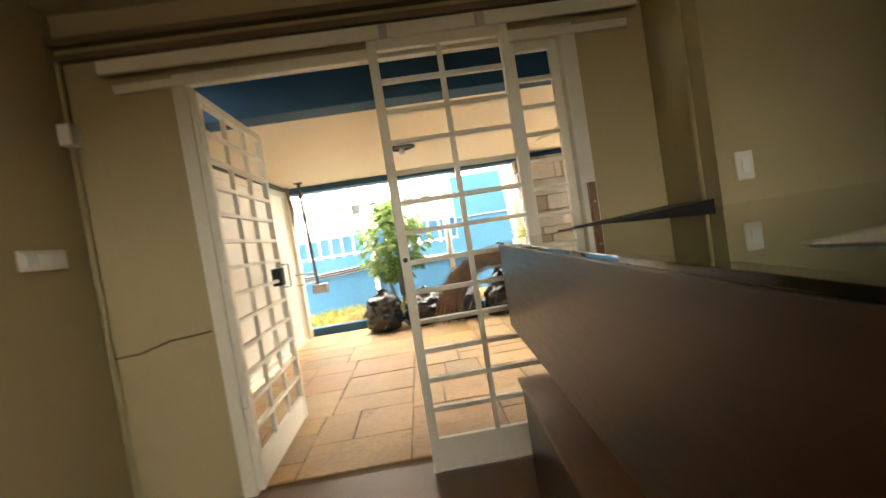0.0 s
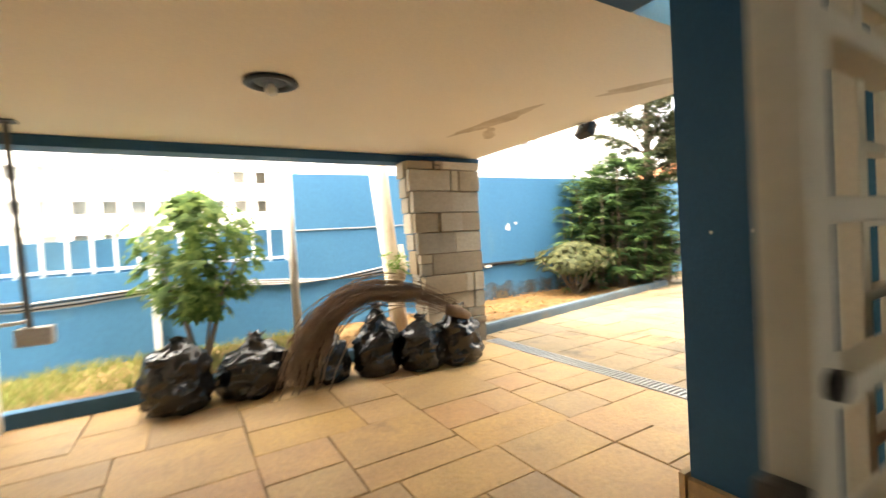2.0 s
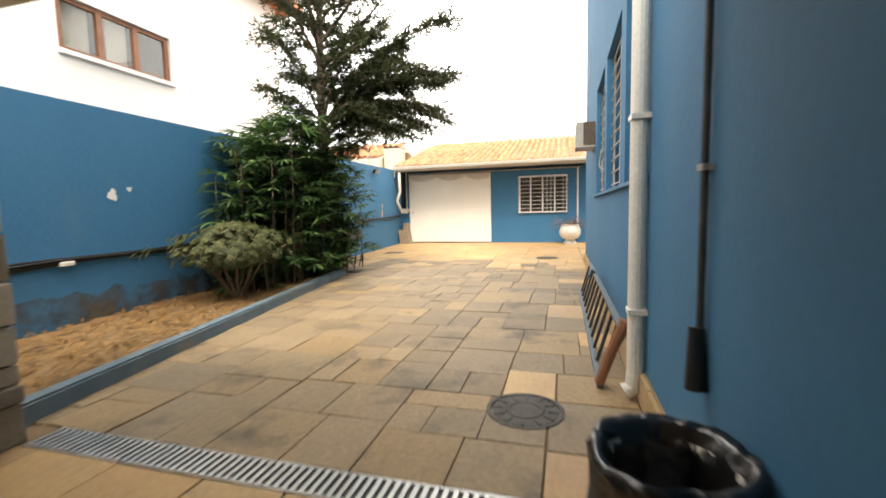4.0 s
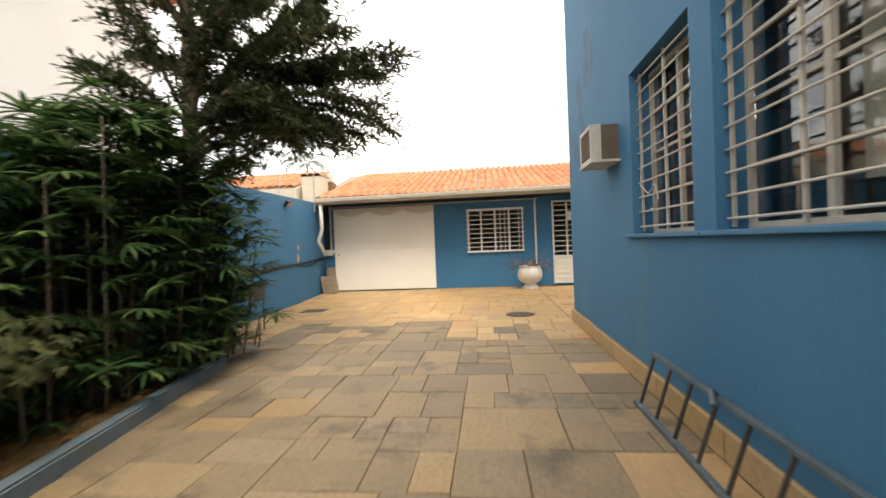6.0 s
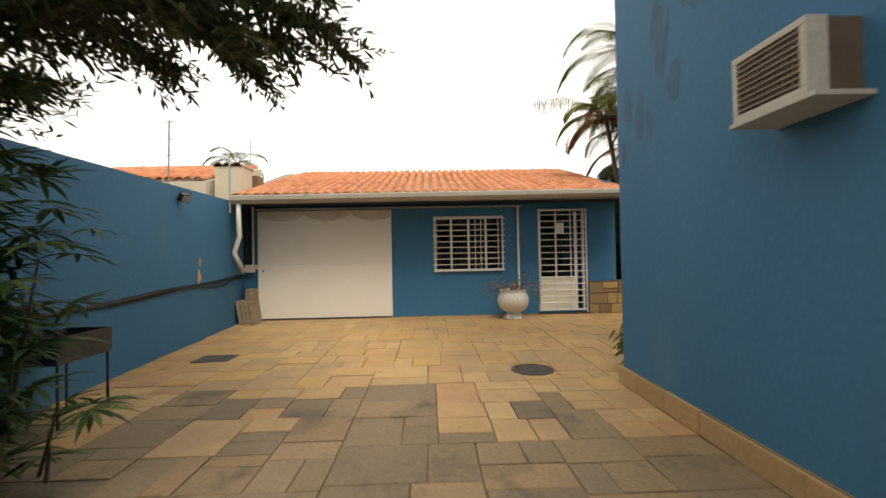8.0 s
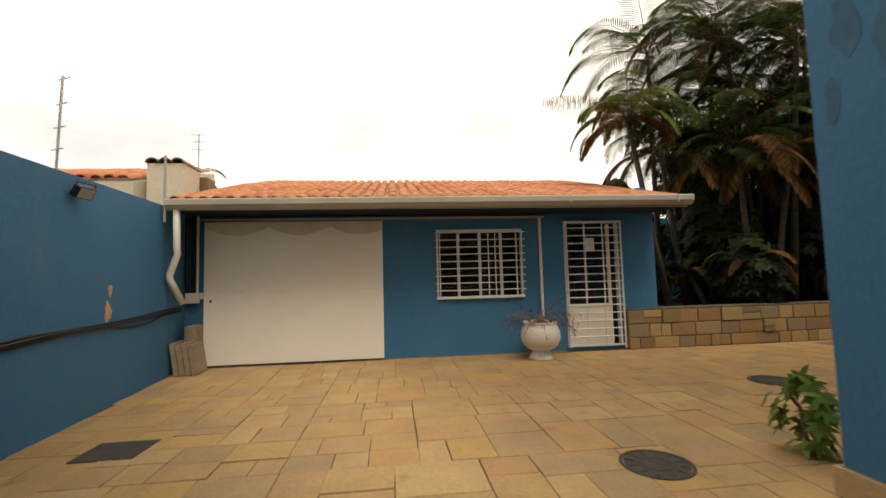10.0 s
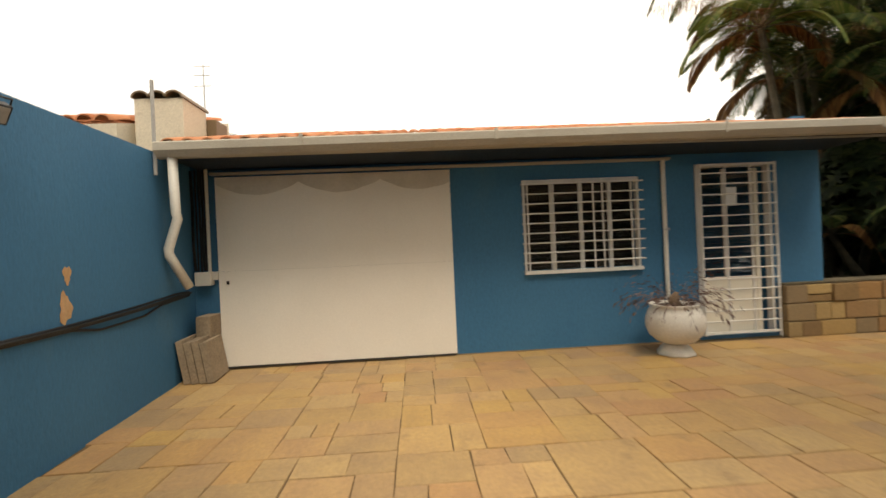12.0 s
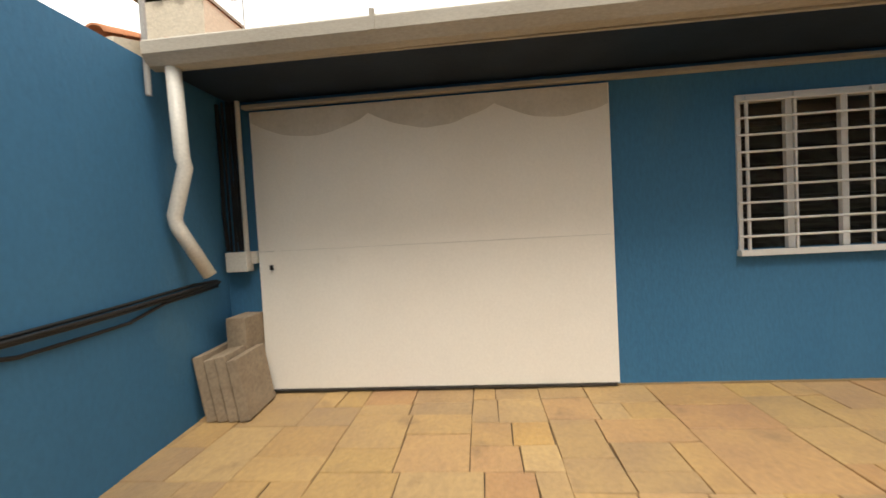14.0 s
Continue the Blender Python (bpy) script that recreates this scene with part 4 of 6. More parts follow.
def stone_pillar():
    """A tapering pillar faced with coursed stone."""
    g = structure("pillar_stone", prism(bmesh.new(), [(3.02, 7.66), (3.72, 7.66), (3.72, 7.86), (3.02, 7.86)], 0, 2.03), M_GROUT, "pillar faced with grey and beige coursed stone, wider at the top", "pillar")
    r = random.Random(11)

    def left(z):
        return 3.03 - 0.19 * z / 2.02
    rects = []
    z = 0.0
    while z < 2.0:
        h = r.choice((0.19, 0.21, 0.23))
        h = 2.022 - z if z + h > 1.93 else h
        cuts = [0.0, *sorted(r.sample((0.14, 0.28, 0.37, 0.46, 0.55, 0.66), r.choice((1, 2, 2)))), 0.80]
        for u0, u1 in zip(cuts, cuts[1:]):
            if u1 - u0 < 0.3 and r.random() < 0.3:
                k = z + h * r.uniform(0.4, 0.6)
                rects += [(u0, u1, z, k), (u0, u1, k, z + h)]
            else:
                rects.append((u0, u1, z, z + h))
        z += h
    for u0, u1, z0, z1 in rects:
        xa, xb = left((z0 + z1) / 2) + u0 * (3.742 - left((z0 + z1) / 2)) / 0.8, left((z0 + z1) / 2) + u1 * (3.742 - left((z0 + z1) / 2)) / 0.8
        part("stone", B(xa + 0.004, xb - 0.004, 7.640 - r.uniform(0, 0.045), 7.69, z0 + 0.004, z1 - 0.004, bevel=0.009), M_PILLAR, g)
    z = 0.0
    while z < 1.95:
        h = min(r.uniform(0.16, 0.26), 2.022 - z)
        part("stone", B(3.70, 3.748 + r.uniform(0, 0.012), 7.695, 7.87, z + 0.004, z + h - 0.004, bevel=0.006), M_PILLAR, g)
        part("stone", B(left(z + h / 2) - 0.012, 3.06, 7.695, 7.87, z + 0.004, z + h - 0.004, bevel=0.006), M_PILLAR, g)
        z += h


tk = thing("tree", (2.94, 8.42, 0.08), "pale cream tree trunk leaning beside the stone pillar", "tree")
part("trunk", T([(3.02, 8.40, 0.05), (2.98, 8.40, 0.5), (2.93, 8.40, 1.1), (2.88, 8.41, 1.7), (2.84, 8.42, 2.3), (2.78, 8.45, 3.4)], [0.115, 0.10, 0.10, 0.105, 0.11, 0.11], 14), M_PALEBARK, tk, smooth=True)
part("limb", T([(2.98, 8.38, 0.55), (3.07, 8.33, 0.85), (3.05, 8.33, 1.15)], [0.06, 0.05, 0.03], 10), M_PALEBARK, tk, smooth=True)
lv = Leaves()
for k in range(60):
    p = Vector((2.93, 8.28, 0.95)) + rvec() * 0.10
    lv.blade(p, rvec() + Vector((0, -0.5, 0.3)), rvec(), rng.uniform(0.08, 0.16), 0.022, 0.2)
part("sprouts", lv.mesh("sprouts", M_BUSH), None, tk, "fresh green shoots")

# street side: posts, railing, cables
def slim_post(x, y, z0, z1, r, label):
    g = thing("post", (x, y, z0), label, "post")
    part("shaft", T([(x + 0.012, y, z0), (x, y, (z0 + z1) / 2), (x - 0.006, y, z1)], r, 14), M_PVC, g, smooth=True)
    part("foot", R((x + 0.012, y, z0), (x + 0.012, y, z0 + 0.05), r * 1.35), M_PVC, g)


slim_post(1.80, 8.33, 0.09, 2.60, 0.042, "slim white painted post standing in the bed")
rail = thing("railing", (-0.4, wy(-0.4) + 0.07, 1.03), "white iron railing on the low street wall", "railing")
for z in (1.06, 1.50):
    part("rail", B(-2.9, 2.04, -0.014, 0.014, z, z + 0.03, bevel=0.003, m=pose(0, wy(0) + 0.075, 0, 0, 0, math.degrees(math.atan(0.082)))), M_BARS, rail)
for k in range(26):
    x = -2.82 + k * 0.19
    y = wy(x) + 0.075
    part("bar", R((x, y, 1.031), (x, y, 1.56), 0.014, seg=8), M_BARS, rail)
part("end_post", B(0.50, 0.57, wy(0.54) - 0.05, wy(0.54) - 0.004, 0.09, 1.53, bevel=0.004), M_BARS, rail)
sp = thing("fence_sheet", (-0.4, wy(-0.4) + 0.13, 1.03), "plain blue metal sheet fixed behind the white railing", "fence")
part("sheet", prism(bmesh.new(), [(-2.9, wy(-2.9) + 0.11), (2.04, wy(2.04) + 0.11), (2.04, wy(2.04) + 0.125), (-2.9, wy(-2.9) + 0.125)], 1.031, [1.30, 1.44, 1.44, 1.30]), M_BLUE, sp)
cb = thing("cable_bundle", (1.0, 9.0, 0.8), "drooping bundle of grey and black cables along the low wall", "cables")
for k in range(5):
    pts = []
    for i in range(15):
        t = i / 14
        x = -1.2 + 5.2 * t
        z = 0.78 + 0.02 * k - 0.05 * math.sin(3.2 * math.pi * t + 0.3 * k) - 0.02 * k * math.sin(math.pi * t)
        pts.append((x, wy(x) - 0.015 - 0.006 * k, z))
    part("cable", T(pts, 0.009, 6), M_BLACK if k % 2 else M_GREYP, cb)
wl = thing("wall_cable", (2.6, wy(2.6), 1.41), "thin pale cable stretched along the blue boundary wall", "cable")
part("wire", T([(2.06, wy(2.06) - 0.008, 1.40), (2.5, wy(2.5) - 0.008, 1.405), (3.0, wy(3.0) - 0.008, 1.41), (3.7, wy(3.7) - 0.008, 1.43)], 0.007, 6), M_GREYP, wl)
pole = thing("gate_motor", (-0.10, 7.45, 1.4), "dark steel pole with a grey gate motor hanging from the beam", "gate motor")
part("pole", R((-0.10, 7.45, CEIL - 0.002), (-0.06, 7.45, 0.74), 0.020, seg=10), M_DARKMETAL, pole)
part("motor_box", B(-0.13, 0.06, 7.40, 7.52, 0.64, 0.76, bevel=0.015), M_GREYP, pole, "grey motor housing")
part("arm", R((-0.06, 7.46, 0.92), (-0.33, 7.46, 0.92), 0.012), M_STEEL, pole)
part("arm", R((-0.06, 7.46, 0.80), (-0.33, 7.50, 0.78), 0.012), M_STEEL, pole)
part("flange", B(-0.15, -0.05, 7.40, 7.50, CEIL - 0.012, CEIL - 0.001), M_DARKMETAL, pole)

# the white side gate of the porch
sgate = thing("side_gate", (-0.38, 5.9, 0), "plain white sheet-metal gate closing the side of the porch", "gate")
part("sheet", B(-0.40, -0.385, 3.98, 7.84, 0.03, 2.06), M_GARAGE, sgate)
for y in (4.0, 5.22, 6.44, 7.62):
    part("rib", B(-0.385, -0.372, y, y + 0.06, 0.05, 2.04, bevel=0.004), M_GARAGE, sgate)
for z in (0.05, 1.02, 1.98):
    part("cross_rail", B(-0.385, -0.374, 4.07, 7.60, z, z + 0.05, bevel=0.003), M_GARAGE, sgate)
part("edge_post", B(-0.41, -0.33, 7.70, 7.84, 0.0, 2.09, bevel=0.006), M_WHITE, sgate)
part("rail", B(-0.41, -0.35, 3.99, 7.69, 2.061, 2.105, bevel=0.004), M_DARKMETAL, sgate, "rusty top rail")
part("twig", T([(-0.31, 7.62, 2.10), (-0.28, 7.64, 1.8), (-0.30, 7.66, 1.5)], [0.02, 0.03, 0.012], 8), M_TWIG, sgate, "dry twigs caught at the post")

# waste bin beside the wall
bn = thing("waste_bin", (3.44, 4.835, 0), "ribbed cream plastic bin lined with a black bag", "waste bin")
part("body", lathe(bmesh.new(), [(0.128, 0.0), (0.136, 0.02), (0.148, 0.27), (0.156, 0.46), (0.150, 0.46), (0.126, 0.02)], (3.44, 4.835, 0), 60, 0.018, 30), M_BIN, bn, smooth=True)
ln_ = lathe(bmesh.new(), [(0.164, 0.24), (0.176, 0.26), (0.186, 0.34), (0.178, 0.42), (0.190, 0.495), (0.180, 0.512), (0.154, 0.495), (0.132, 0.40), (0.110, 0.20), (0.02, 0.16)], (0, 0, 0), 64, 0.02, 7)
for v in ln_.verts:
    a = math.atan2(v.co.y, v.co.x)
    if v.co.z < 0.28 and v.co.length > 0.24:
        v.co.z += 0.03 * math.sin(5 * a) + 0.02 * math.sin(11 * a)
crumple(ln_, 0.013, 11, 3.3)
bmesh.ops.transform(ln_, matrix=pose(3.44, 4.835, 0), verts=ln_.verts)
part("liner", ln_, M_BAG, bn, "crumpled black bin liner", smooth=True)

# drain grate
gr = thing("drain_grate", (3.8, 6.1, 0), "long steel drain grate with narrow bars across the paving", "drain")
part("channel", B(3.725, 3.875, 4.74, 7.62, -0.009, -0.004), M_BLACK, gr)
for x in (3.715, 3.873):
    part("edge", B(x, x + 0.012, 4.74, 7.62, -0.009, 0.004), M_STEEL, gr)
for k in range(72):
    y = 4.75 + k * 0.04
    part("bar", B(3.727, 3.873, y, y + 0.02, -0.0035, 0.003), M_STEEL, gr)


# ---------- the yard ----------
def cover(name, x, y, r, label):
    g = thing(name, (x, y, 0), label, "manhole cover")
    part("rim", lathe(bmesh.new(), [(r, -0.008), (r, 0.006), (r - 0.022, 0.007), (r - 0.024, 0.001), (r - 0.026, -0.008)], (x, y, 0), 36), M_IRONCOVER, g, smooth=False)
    lid = lathe(bmesh.new(), [(r - 0.03, -0.008), (r - 0.03, 0.004), (r * 0.5, 0.005), (r * 0.48, 0.009), (r * 0.40, 0.009), (r * 0.38, 0.005), (0.01, 0.005)], (x, y, 0), 36)
    part("lid", lid, M_IRONCOVER, g)
    for k in range(12):
        a = 2 * math.pi * k / 12
        part("stud", B(-0.03, 0.03, -0.008, 0.008, 0.003, 0.009, m=pose(x, y, 0) @ pose(0, 0, 0, 0, 0, math.degrees(a)) @ pose(r * 0.72, 0, 0)), M_IRONCOVER, g)


cover("manhole_cover", 4.62, 5.28, 0.21, "worn round iron manhole cover in the grey paving")
cover("manhole_cover", 12.0, 5.42, 0.24, "dark round iron manhole cover in the paving")
cover("manhole_cover", 13.85, 2.75, 0.26, "dark round iron manhole cover by the garden wall")
dr = thing("drain_cover", (12.95, 9.4, 0), "small square dark drain cover set in the paving", "drain")
part("plate", B(12.75, 13.15, 9.16, 9.62, -0.008, 0.006, bevel=0.003), M_IRONCOVER, dr)

# pipes on the house wall
dp = thing("downpipe", (4.88, FY + 0.05, 0), "white plastic downpipe on the blue house wall", "pipe")
part("pipe", R((4.88, FY + 0.052, 0.16), (4.88, FY + 0.052, 6.0), 0.045, seg=14), M_PVC, dp)
for z in (0.5, 1.55, 2.6, 4.2):
    part("clip", B(4.825, 4.935, FY, FY + 0.10, z, z + 0.03, bevel=0.004), M_PVC, dp)
part("elbow", T([(4.88, FY + 0.052, 0.16), (4.88, FY + 0.06, 0.08), (4.88, FY + 0.10, 0.05)], 0.047, 12), M_PVC, dp)
tp = thing("cable_conduit", (3.9, FY, 0), "thin grey conduit ending in a black sleeve on the blue wall", "conduit")
part("pipe", R((3.865, FY + 0.018, 0.70), (3.865, FY + 0.018, 5.8), 0.012, seg=8), M_DARKMETAL, tp)
part("sleeve", R((3.845, FY + 0.03, 0.50), (3.865, FY + 0.028, 0.70), 0.035, 0.024, seg=12), M_BLACK, tp, "black rubber sleeve")
for z in (1.2, 2.2, 3.4):
    part("clip", B(3.84, 3.89, FY, FY + 0.034, z, z + 0.02), M_GREYP, tp)


# barred windows of the house
def barred_window(name, x0, x1, z0, z1, blind):
    g = thing(name, ((x0 + x1) / 2, FY - 0.2, z0), "barred window in a deep blue recess with white iron bars", "window", "house windows")
    yg = FY - 0.20
    part("glass_pane", B(x0 + 0.03, (x0 + x1) / 2, yg - 0.004, yg, z0 + 0.03, z1 - 0.03), M_GLASS, g).visible_shadow = False
    part("glass_pane", B((x0 + x1) / 2 + 0.004, x1 - 0.03, yg - 0.004, yg, z0 + 0.03, z1 - 0.03), M_GLASS, g).visible_shadow = False
    for a, b in ((x0 + 0.002, x0 + 0.035), ((x0 + x1) / 2 - 0.02, (x0 + x1) / 2 + 0.02), (x1 - 0.035, x1 - 0.002)):
        part("window_frame", B(a, b, yg + 0.002, yg + 0.035, z0 + 0.035, z1 - 0.035, bevel=0.003), M_OLDBARS, g)
    for z in (z0 + 0.002, z1 - 0.035):
        part("window_frame", B(x0 + 0.002, x1 - 0.002, yg + 0.002, yg + 0.035, z, z + 0.033, bevel=0.003), M_OLDBARS, g)
    for k in range(1, 4):
        z = z0 + (z1 - z0) * k / 4
        part("glazing_bar", B(x0 + 0.036, x1 - 0.036, yg + 0.004, yg + 0.026, z - 0.01, z + 0.01), M_OLDBARS, g)
    yb = FY - 0.085
    for x in (x0 + 0.03, x0 + (x1 - x0) * 0.5, x1 - 0.05):
        part("grille_upright", B(x, x + 0.022, yb, yb + 0.02, z0 + 0.012, z1 - 0.01, bevel=0.003), M_OLDBARS, g)
    n = 11
    for k in range(n):
        z = z0 + 0.06 + (z1 - z0 - 0.12) * k / (n - 1)
        part("grille_bar", R((x0 + 0.004, yb + 0.028, z), (x1 - 0.004, yb + 0.028, z), 0.0075, seg=8), M_OLDBARS, g)
    part("window_sill", B(x0 - 0.12, x1 + 0.12, FY - 0.001, FY + 0.035, z0 - 0.03, z0 - 0.001, bevel=0.006), M_BLUE_SMOOTH, g, "blue painted sill")
    if blind:
        bl = thing("window_blind", ((x0 + x1) / 2, FY - 0.40, z0), "pale blind hanging half across the window", "blind")
        part("cloth", B(x0 + 0.05, x0 + (x1 - x0) * 0.62, FY - 0.42, FY - 0.412, z0 + 0.20, z1 + 0.2), M_CURTAIN, bl)
        part("rod", R((x0, FY - 0.416, z1 + 0.21), (x1, FY - 0.416, z1 + 0.21), 0.01), M_OLDBARS, bl)
    return g


for i, (a, b) in enumerate(WIN):
    barred_window("window_%d" % (i + 1), a, b, 1.26, 2.64, True)
wc = thing("hanging_wire", (8.2, FY - 0.05, 1.5), "loose white wire looped through the window bars", "wire")
part("wire", T([(8.55, FY - 0.05, 1.86), (8.50, FY - 0.02, 1.66), (8.36, FY - 0.03, 1.58), (8.22, FY - 0.03, 1.64), (8.16, FY - 0.03, 1.52), (8.25, FY - 0.03, 1.44), (8.34, FY - 0.04, 1.46)], 0.006, 6), M_OLDBARS, wc)

# window air conditioner
ac = thing("air_conditioner", (9.24, FY, 1.96), "aged beige window air conditioner through the blue wall", "air conditioner")
AX0, AX1, AY, AZ0, AZ1 = 8.99, 9.44, 4.90, 1.985, 2.32
part("body", B(AX0, AX1, FY - 0.1, AY - 0.02, AZ0, AZ1, bevel=0.006), M_ACSIDE, ac, "brown metal casing")
for a in ((AX0 - 0.004, AX1 + 0.004, AZ0 - 0.004, AZ0 + 0.03), (AX0 - 0.004, AX1 + 0.004, AZ1 - 0.03, AZ1 + 0.004), (AX0 - 0.004, AX0 + 0.035, AZ0 + 0.03, AZ1 - 0.03), (AX1 - 0.03, AX1 + 0.004, AZ0 + 0.03, AZ1 - 0.03)):
    part("front_frame", B(a[0], a[1], AY - 0.10, AY, a[2], a[3], bevel=0.004), M_ACBODY, ac)
for k in range(13):
    x = AX0 + 0.05 + k * (AX1 - AX0 - 0.09) / 12
    part("grille_slat", B(x - 0.004, x + 0.004, AY - 0.018, AY - 0.008, AZ0 + 0.03, AZ1 - 0.03), M_SLAT, ac)
for k in range(9):
    z = AZ0 + 0.05 + k * (AZ1 - AZ0 - 0.10) / 8
    part("grille_slat", B(AX0 + 0.036, AX1 - 0.031, AY - 0.0075, AY - 0.001, z - 0.004, z + 0.004), M_SLAT, ac)
part("tray", B(AX0 - 0.05, AX1 + 0.02, FY, AY + 0.01, AZ0 - 0.03, AZ0 - 0.006, bevel=0.004), M_ACBODY, ac)

# ladder lying on edge against the skirting
ld = thing("ladder", (7.0, 4.80, 0), "blue grey steel ladder lying on its long edge against the wall", "ladder")
part("side_rail", B(5.0, 8.03, 4.845, 4.885, 0.004, 0.036, bevel=0.004), M_LADDER, ld)
part("side_rail", B(5.0, 7.96, 4.735, 4.775, 0.376, 0.402, bevel=0.004), M_LADDER, ld)
for k in range(11):
    x = 7.93 - k * 0.283
    part("rung", R((x + 0.03, 4.855, 0.03), (x, 4.76, 0.38), 0.012, seg=8), M_DARKMETAL, ld)
part("end_piece", T([(5.02, 4.87, 0.03), (5.0, 4.80, 0.25), (4.98, 4.73, 0.43)], [0.03, 0.032, 0.036], 8), M_BROWNWOOD, ld, "brown wooden end piece")
part("hook", T([(7.10, 4.76, 0.40), (7.06, 4.80, 0.43), (7.00, 4.82, 0.38)], 0.018, 8), M_LADDER, ld)

# damp blotches on the house wall near its corner
for i, (x, z, w, h) in enumerate(((10.62, 3.05, 0.24, 0.62), (10.42, 2.62, 0.17, 0.36), (10.98, 2.52, 0.15, 0.44), (11.20, 2.66, 0.16, 0.34), (10.12, 3.42, 0.42, 0.80), (11.30, 2.26, 0.08, 0.26), (10.80, 2.40, 0.12, 0.24))):
    bm = bmesh.new()
    ring = [bm.verts.new((x + w / 2 * math.cos(a) * (1 + 0.25 * math.sin(3 * a + i) + 0.2 * noise.noise((i * 3.0, 2.5 * math.cos(a), 2.5 * math.sin(a)))), FY + 0.003, z + h / 2 * math.sin(a) * (1 + 0.3 * noise.noise((i * 5.0, 3 * math.cos(a), 3 * math.sin(a))) + 0.15 * math.sin(2 * a + 2 * i)))) for a in [2 * math.pi * k / 36 for k in range(36)]]
    bm.faces.new(ring[::-1])
    part("damp_patch", bm, M_STAIN, house)

soff = bpy.data.objects["ceiling_porch"]
for i, (x, y, w, h, a0) in enumerate(((3.05, 6.45, 0.16, 0.95, 0.15), (3.48, 5.38, 0.13, 0.55, 0.5), (3.25, 6.75, 0.10, 0.45, -0.6))):
    bm = bmesh.new()
    ring = []
    for k in range(40):
        a = 2 * math.pi * k / 40
        q = 1 + 0.5 * noise.noise((i * 4.0, 2 * math.cos(a), 2 * math.sin(a)))
        u, v_ = w / 2 * q * math.cos(a), h / 2 * q * math.sin(a)
        ring.append(bm.verts.new((x + u * math.cos(a0) - v_ * math.sin(a0), y + u * math.sin(a0) + v_ * math.cos(a0), CEIL - 0.002)))
    bm.faces.new(ring[::-1])
    part("damp_stain", bm, M_SOFFSTAIN, soff)
side_w = bpy.data.objects["wall_recess_side"]
for y in (4.52, 4.38, 4.15, 4.0):
    part("wall_plug", R((2.556, y, 1.15), (2.552, y, 1.15), 0.006, seg=8), M_PVC, side_w)

# cable bundle along the boundary wall
bc = thing("cable_bundle", (10, wy(10), 0.85), "bundle of sagging black cables clipped along the boundary wall", "cables")
for k in range(4):
    pts = []
    for i in range(40):
        x = 3.9 + 12.3 * i / 39
        z = 0.66 + (x - 3.9) * 0.022 + 0.016 * k - 0.03 * abs(math.sin(x * 1.15 + 0.2 * k)) - (0.05 if 14.4 < x < 15.4 and k == 0 else 0)
        pts.append((x, wy(x) - 0.016 - 0.011 * (k % 3), z))
    part("cable", T(pts, 0.011, 6), M_BLACK, bc)
part("tie", B(5.15, 5.27, wy(5.2) - 0.055, wy(5.2) - 0.004, 0.66, 0.70, bevel=0.006), M_PVC, bc, "pale clip")

# worn patches in the boundary wall's paint
wallb = bpy.data.objects["wall_boundary"]
for i, (x, z, w, h) in enumerate(((14.31, 1.27, 0.08, 0.13), (14.28, 1.03, 0.12, 0.22), (5.75, 1.33, 0.10, 0.12), (5.95, 1.40, 0.06, 0.05))):
    bm = bmesh.new()
    ring = []
    for k in range(18):
        a = 2 * math.pi * k / 18
        q = 1 + 0.22 * math.sin(3 * a + i * 2) + 0.12 * math.sin(7 * a + i)
        px = x + w / 2 * q * math.cos(a)
        ring.append(bm.verts.new((px, wy(px) - 0.003, z + h / 2 * q * math.sin(a))))
    bm.faces.new(ring)
    part("worn_patch", bm, M_PATCH if i < 2 else M_FARWHITE, wallb)

md = bmesh.new()
lo_, hi_ = [], []
for k in range(121):
    x = 3.95 + 5.2 * k / 120
    top_ = 0.36 + 0.12 * noise.noise((x * 1.3, 0, 5)) + 0.07 * noise.noise((x * 5, 1, 5)) + 0.03 * noise.noise((x * 17, 2, 5))
    lo_.append(md.verts.new((x, wy(x) - 0.004, 0.04)))
    hi_.append(md.verts.new((x, wy(x) - 0.004, top_)))
for k in range(120):
    md.faces.new((lo_[k], lo_[k + 1], hi_[k + 1], hi_[k]))
part("mud_splash", md, M_MUD, wallb)
fl = flood("wall_floodlight", (13.64, wy(13.64) - 0.10, 2.22), (13.0, 8.0, 0.8), "small black floodlight on the boundary wall")
part("arm", R((13.72, wy(13.72), 2.26), (13.66, wy(13.66) - 0.10, 2.27), 0.013), M_DARKMETAL, fl)
an = thing("antenna_mast", (13.9, wy(13.9) + 0.05, 2.3), "thin steel mast with short cross rods on the wall", "mast")
part("mast", R((13.5, wy(13.5) + 0.08, 2.15), (13.58, wy(13.5) + 0.10, 3.36), 0.012, seg=6), M_STEEL, an)
for k, z in enumerate((2.62, 2.84, 3.08, 3.34)):
    part("rod", R((13.50 + k * 0.02, wy(13.5) + 0.02, z), (13.57 + k * 0.02, wy(13.5) + 0.17, z), 0.006, seg=6), M_STEEL, an)
pm = thing("gutter_pole", (15.60, wy(15.6), 2.2), "thin grey pole fixed beside the gutter", "pole")
part("pole", R((15.55, wy(15.55) - 0.03, 2.20), (15.55, wy(15.55) - 0.03, 3.15), 0.018, seg=8), M_GREYP, pm)

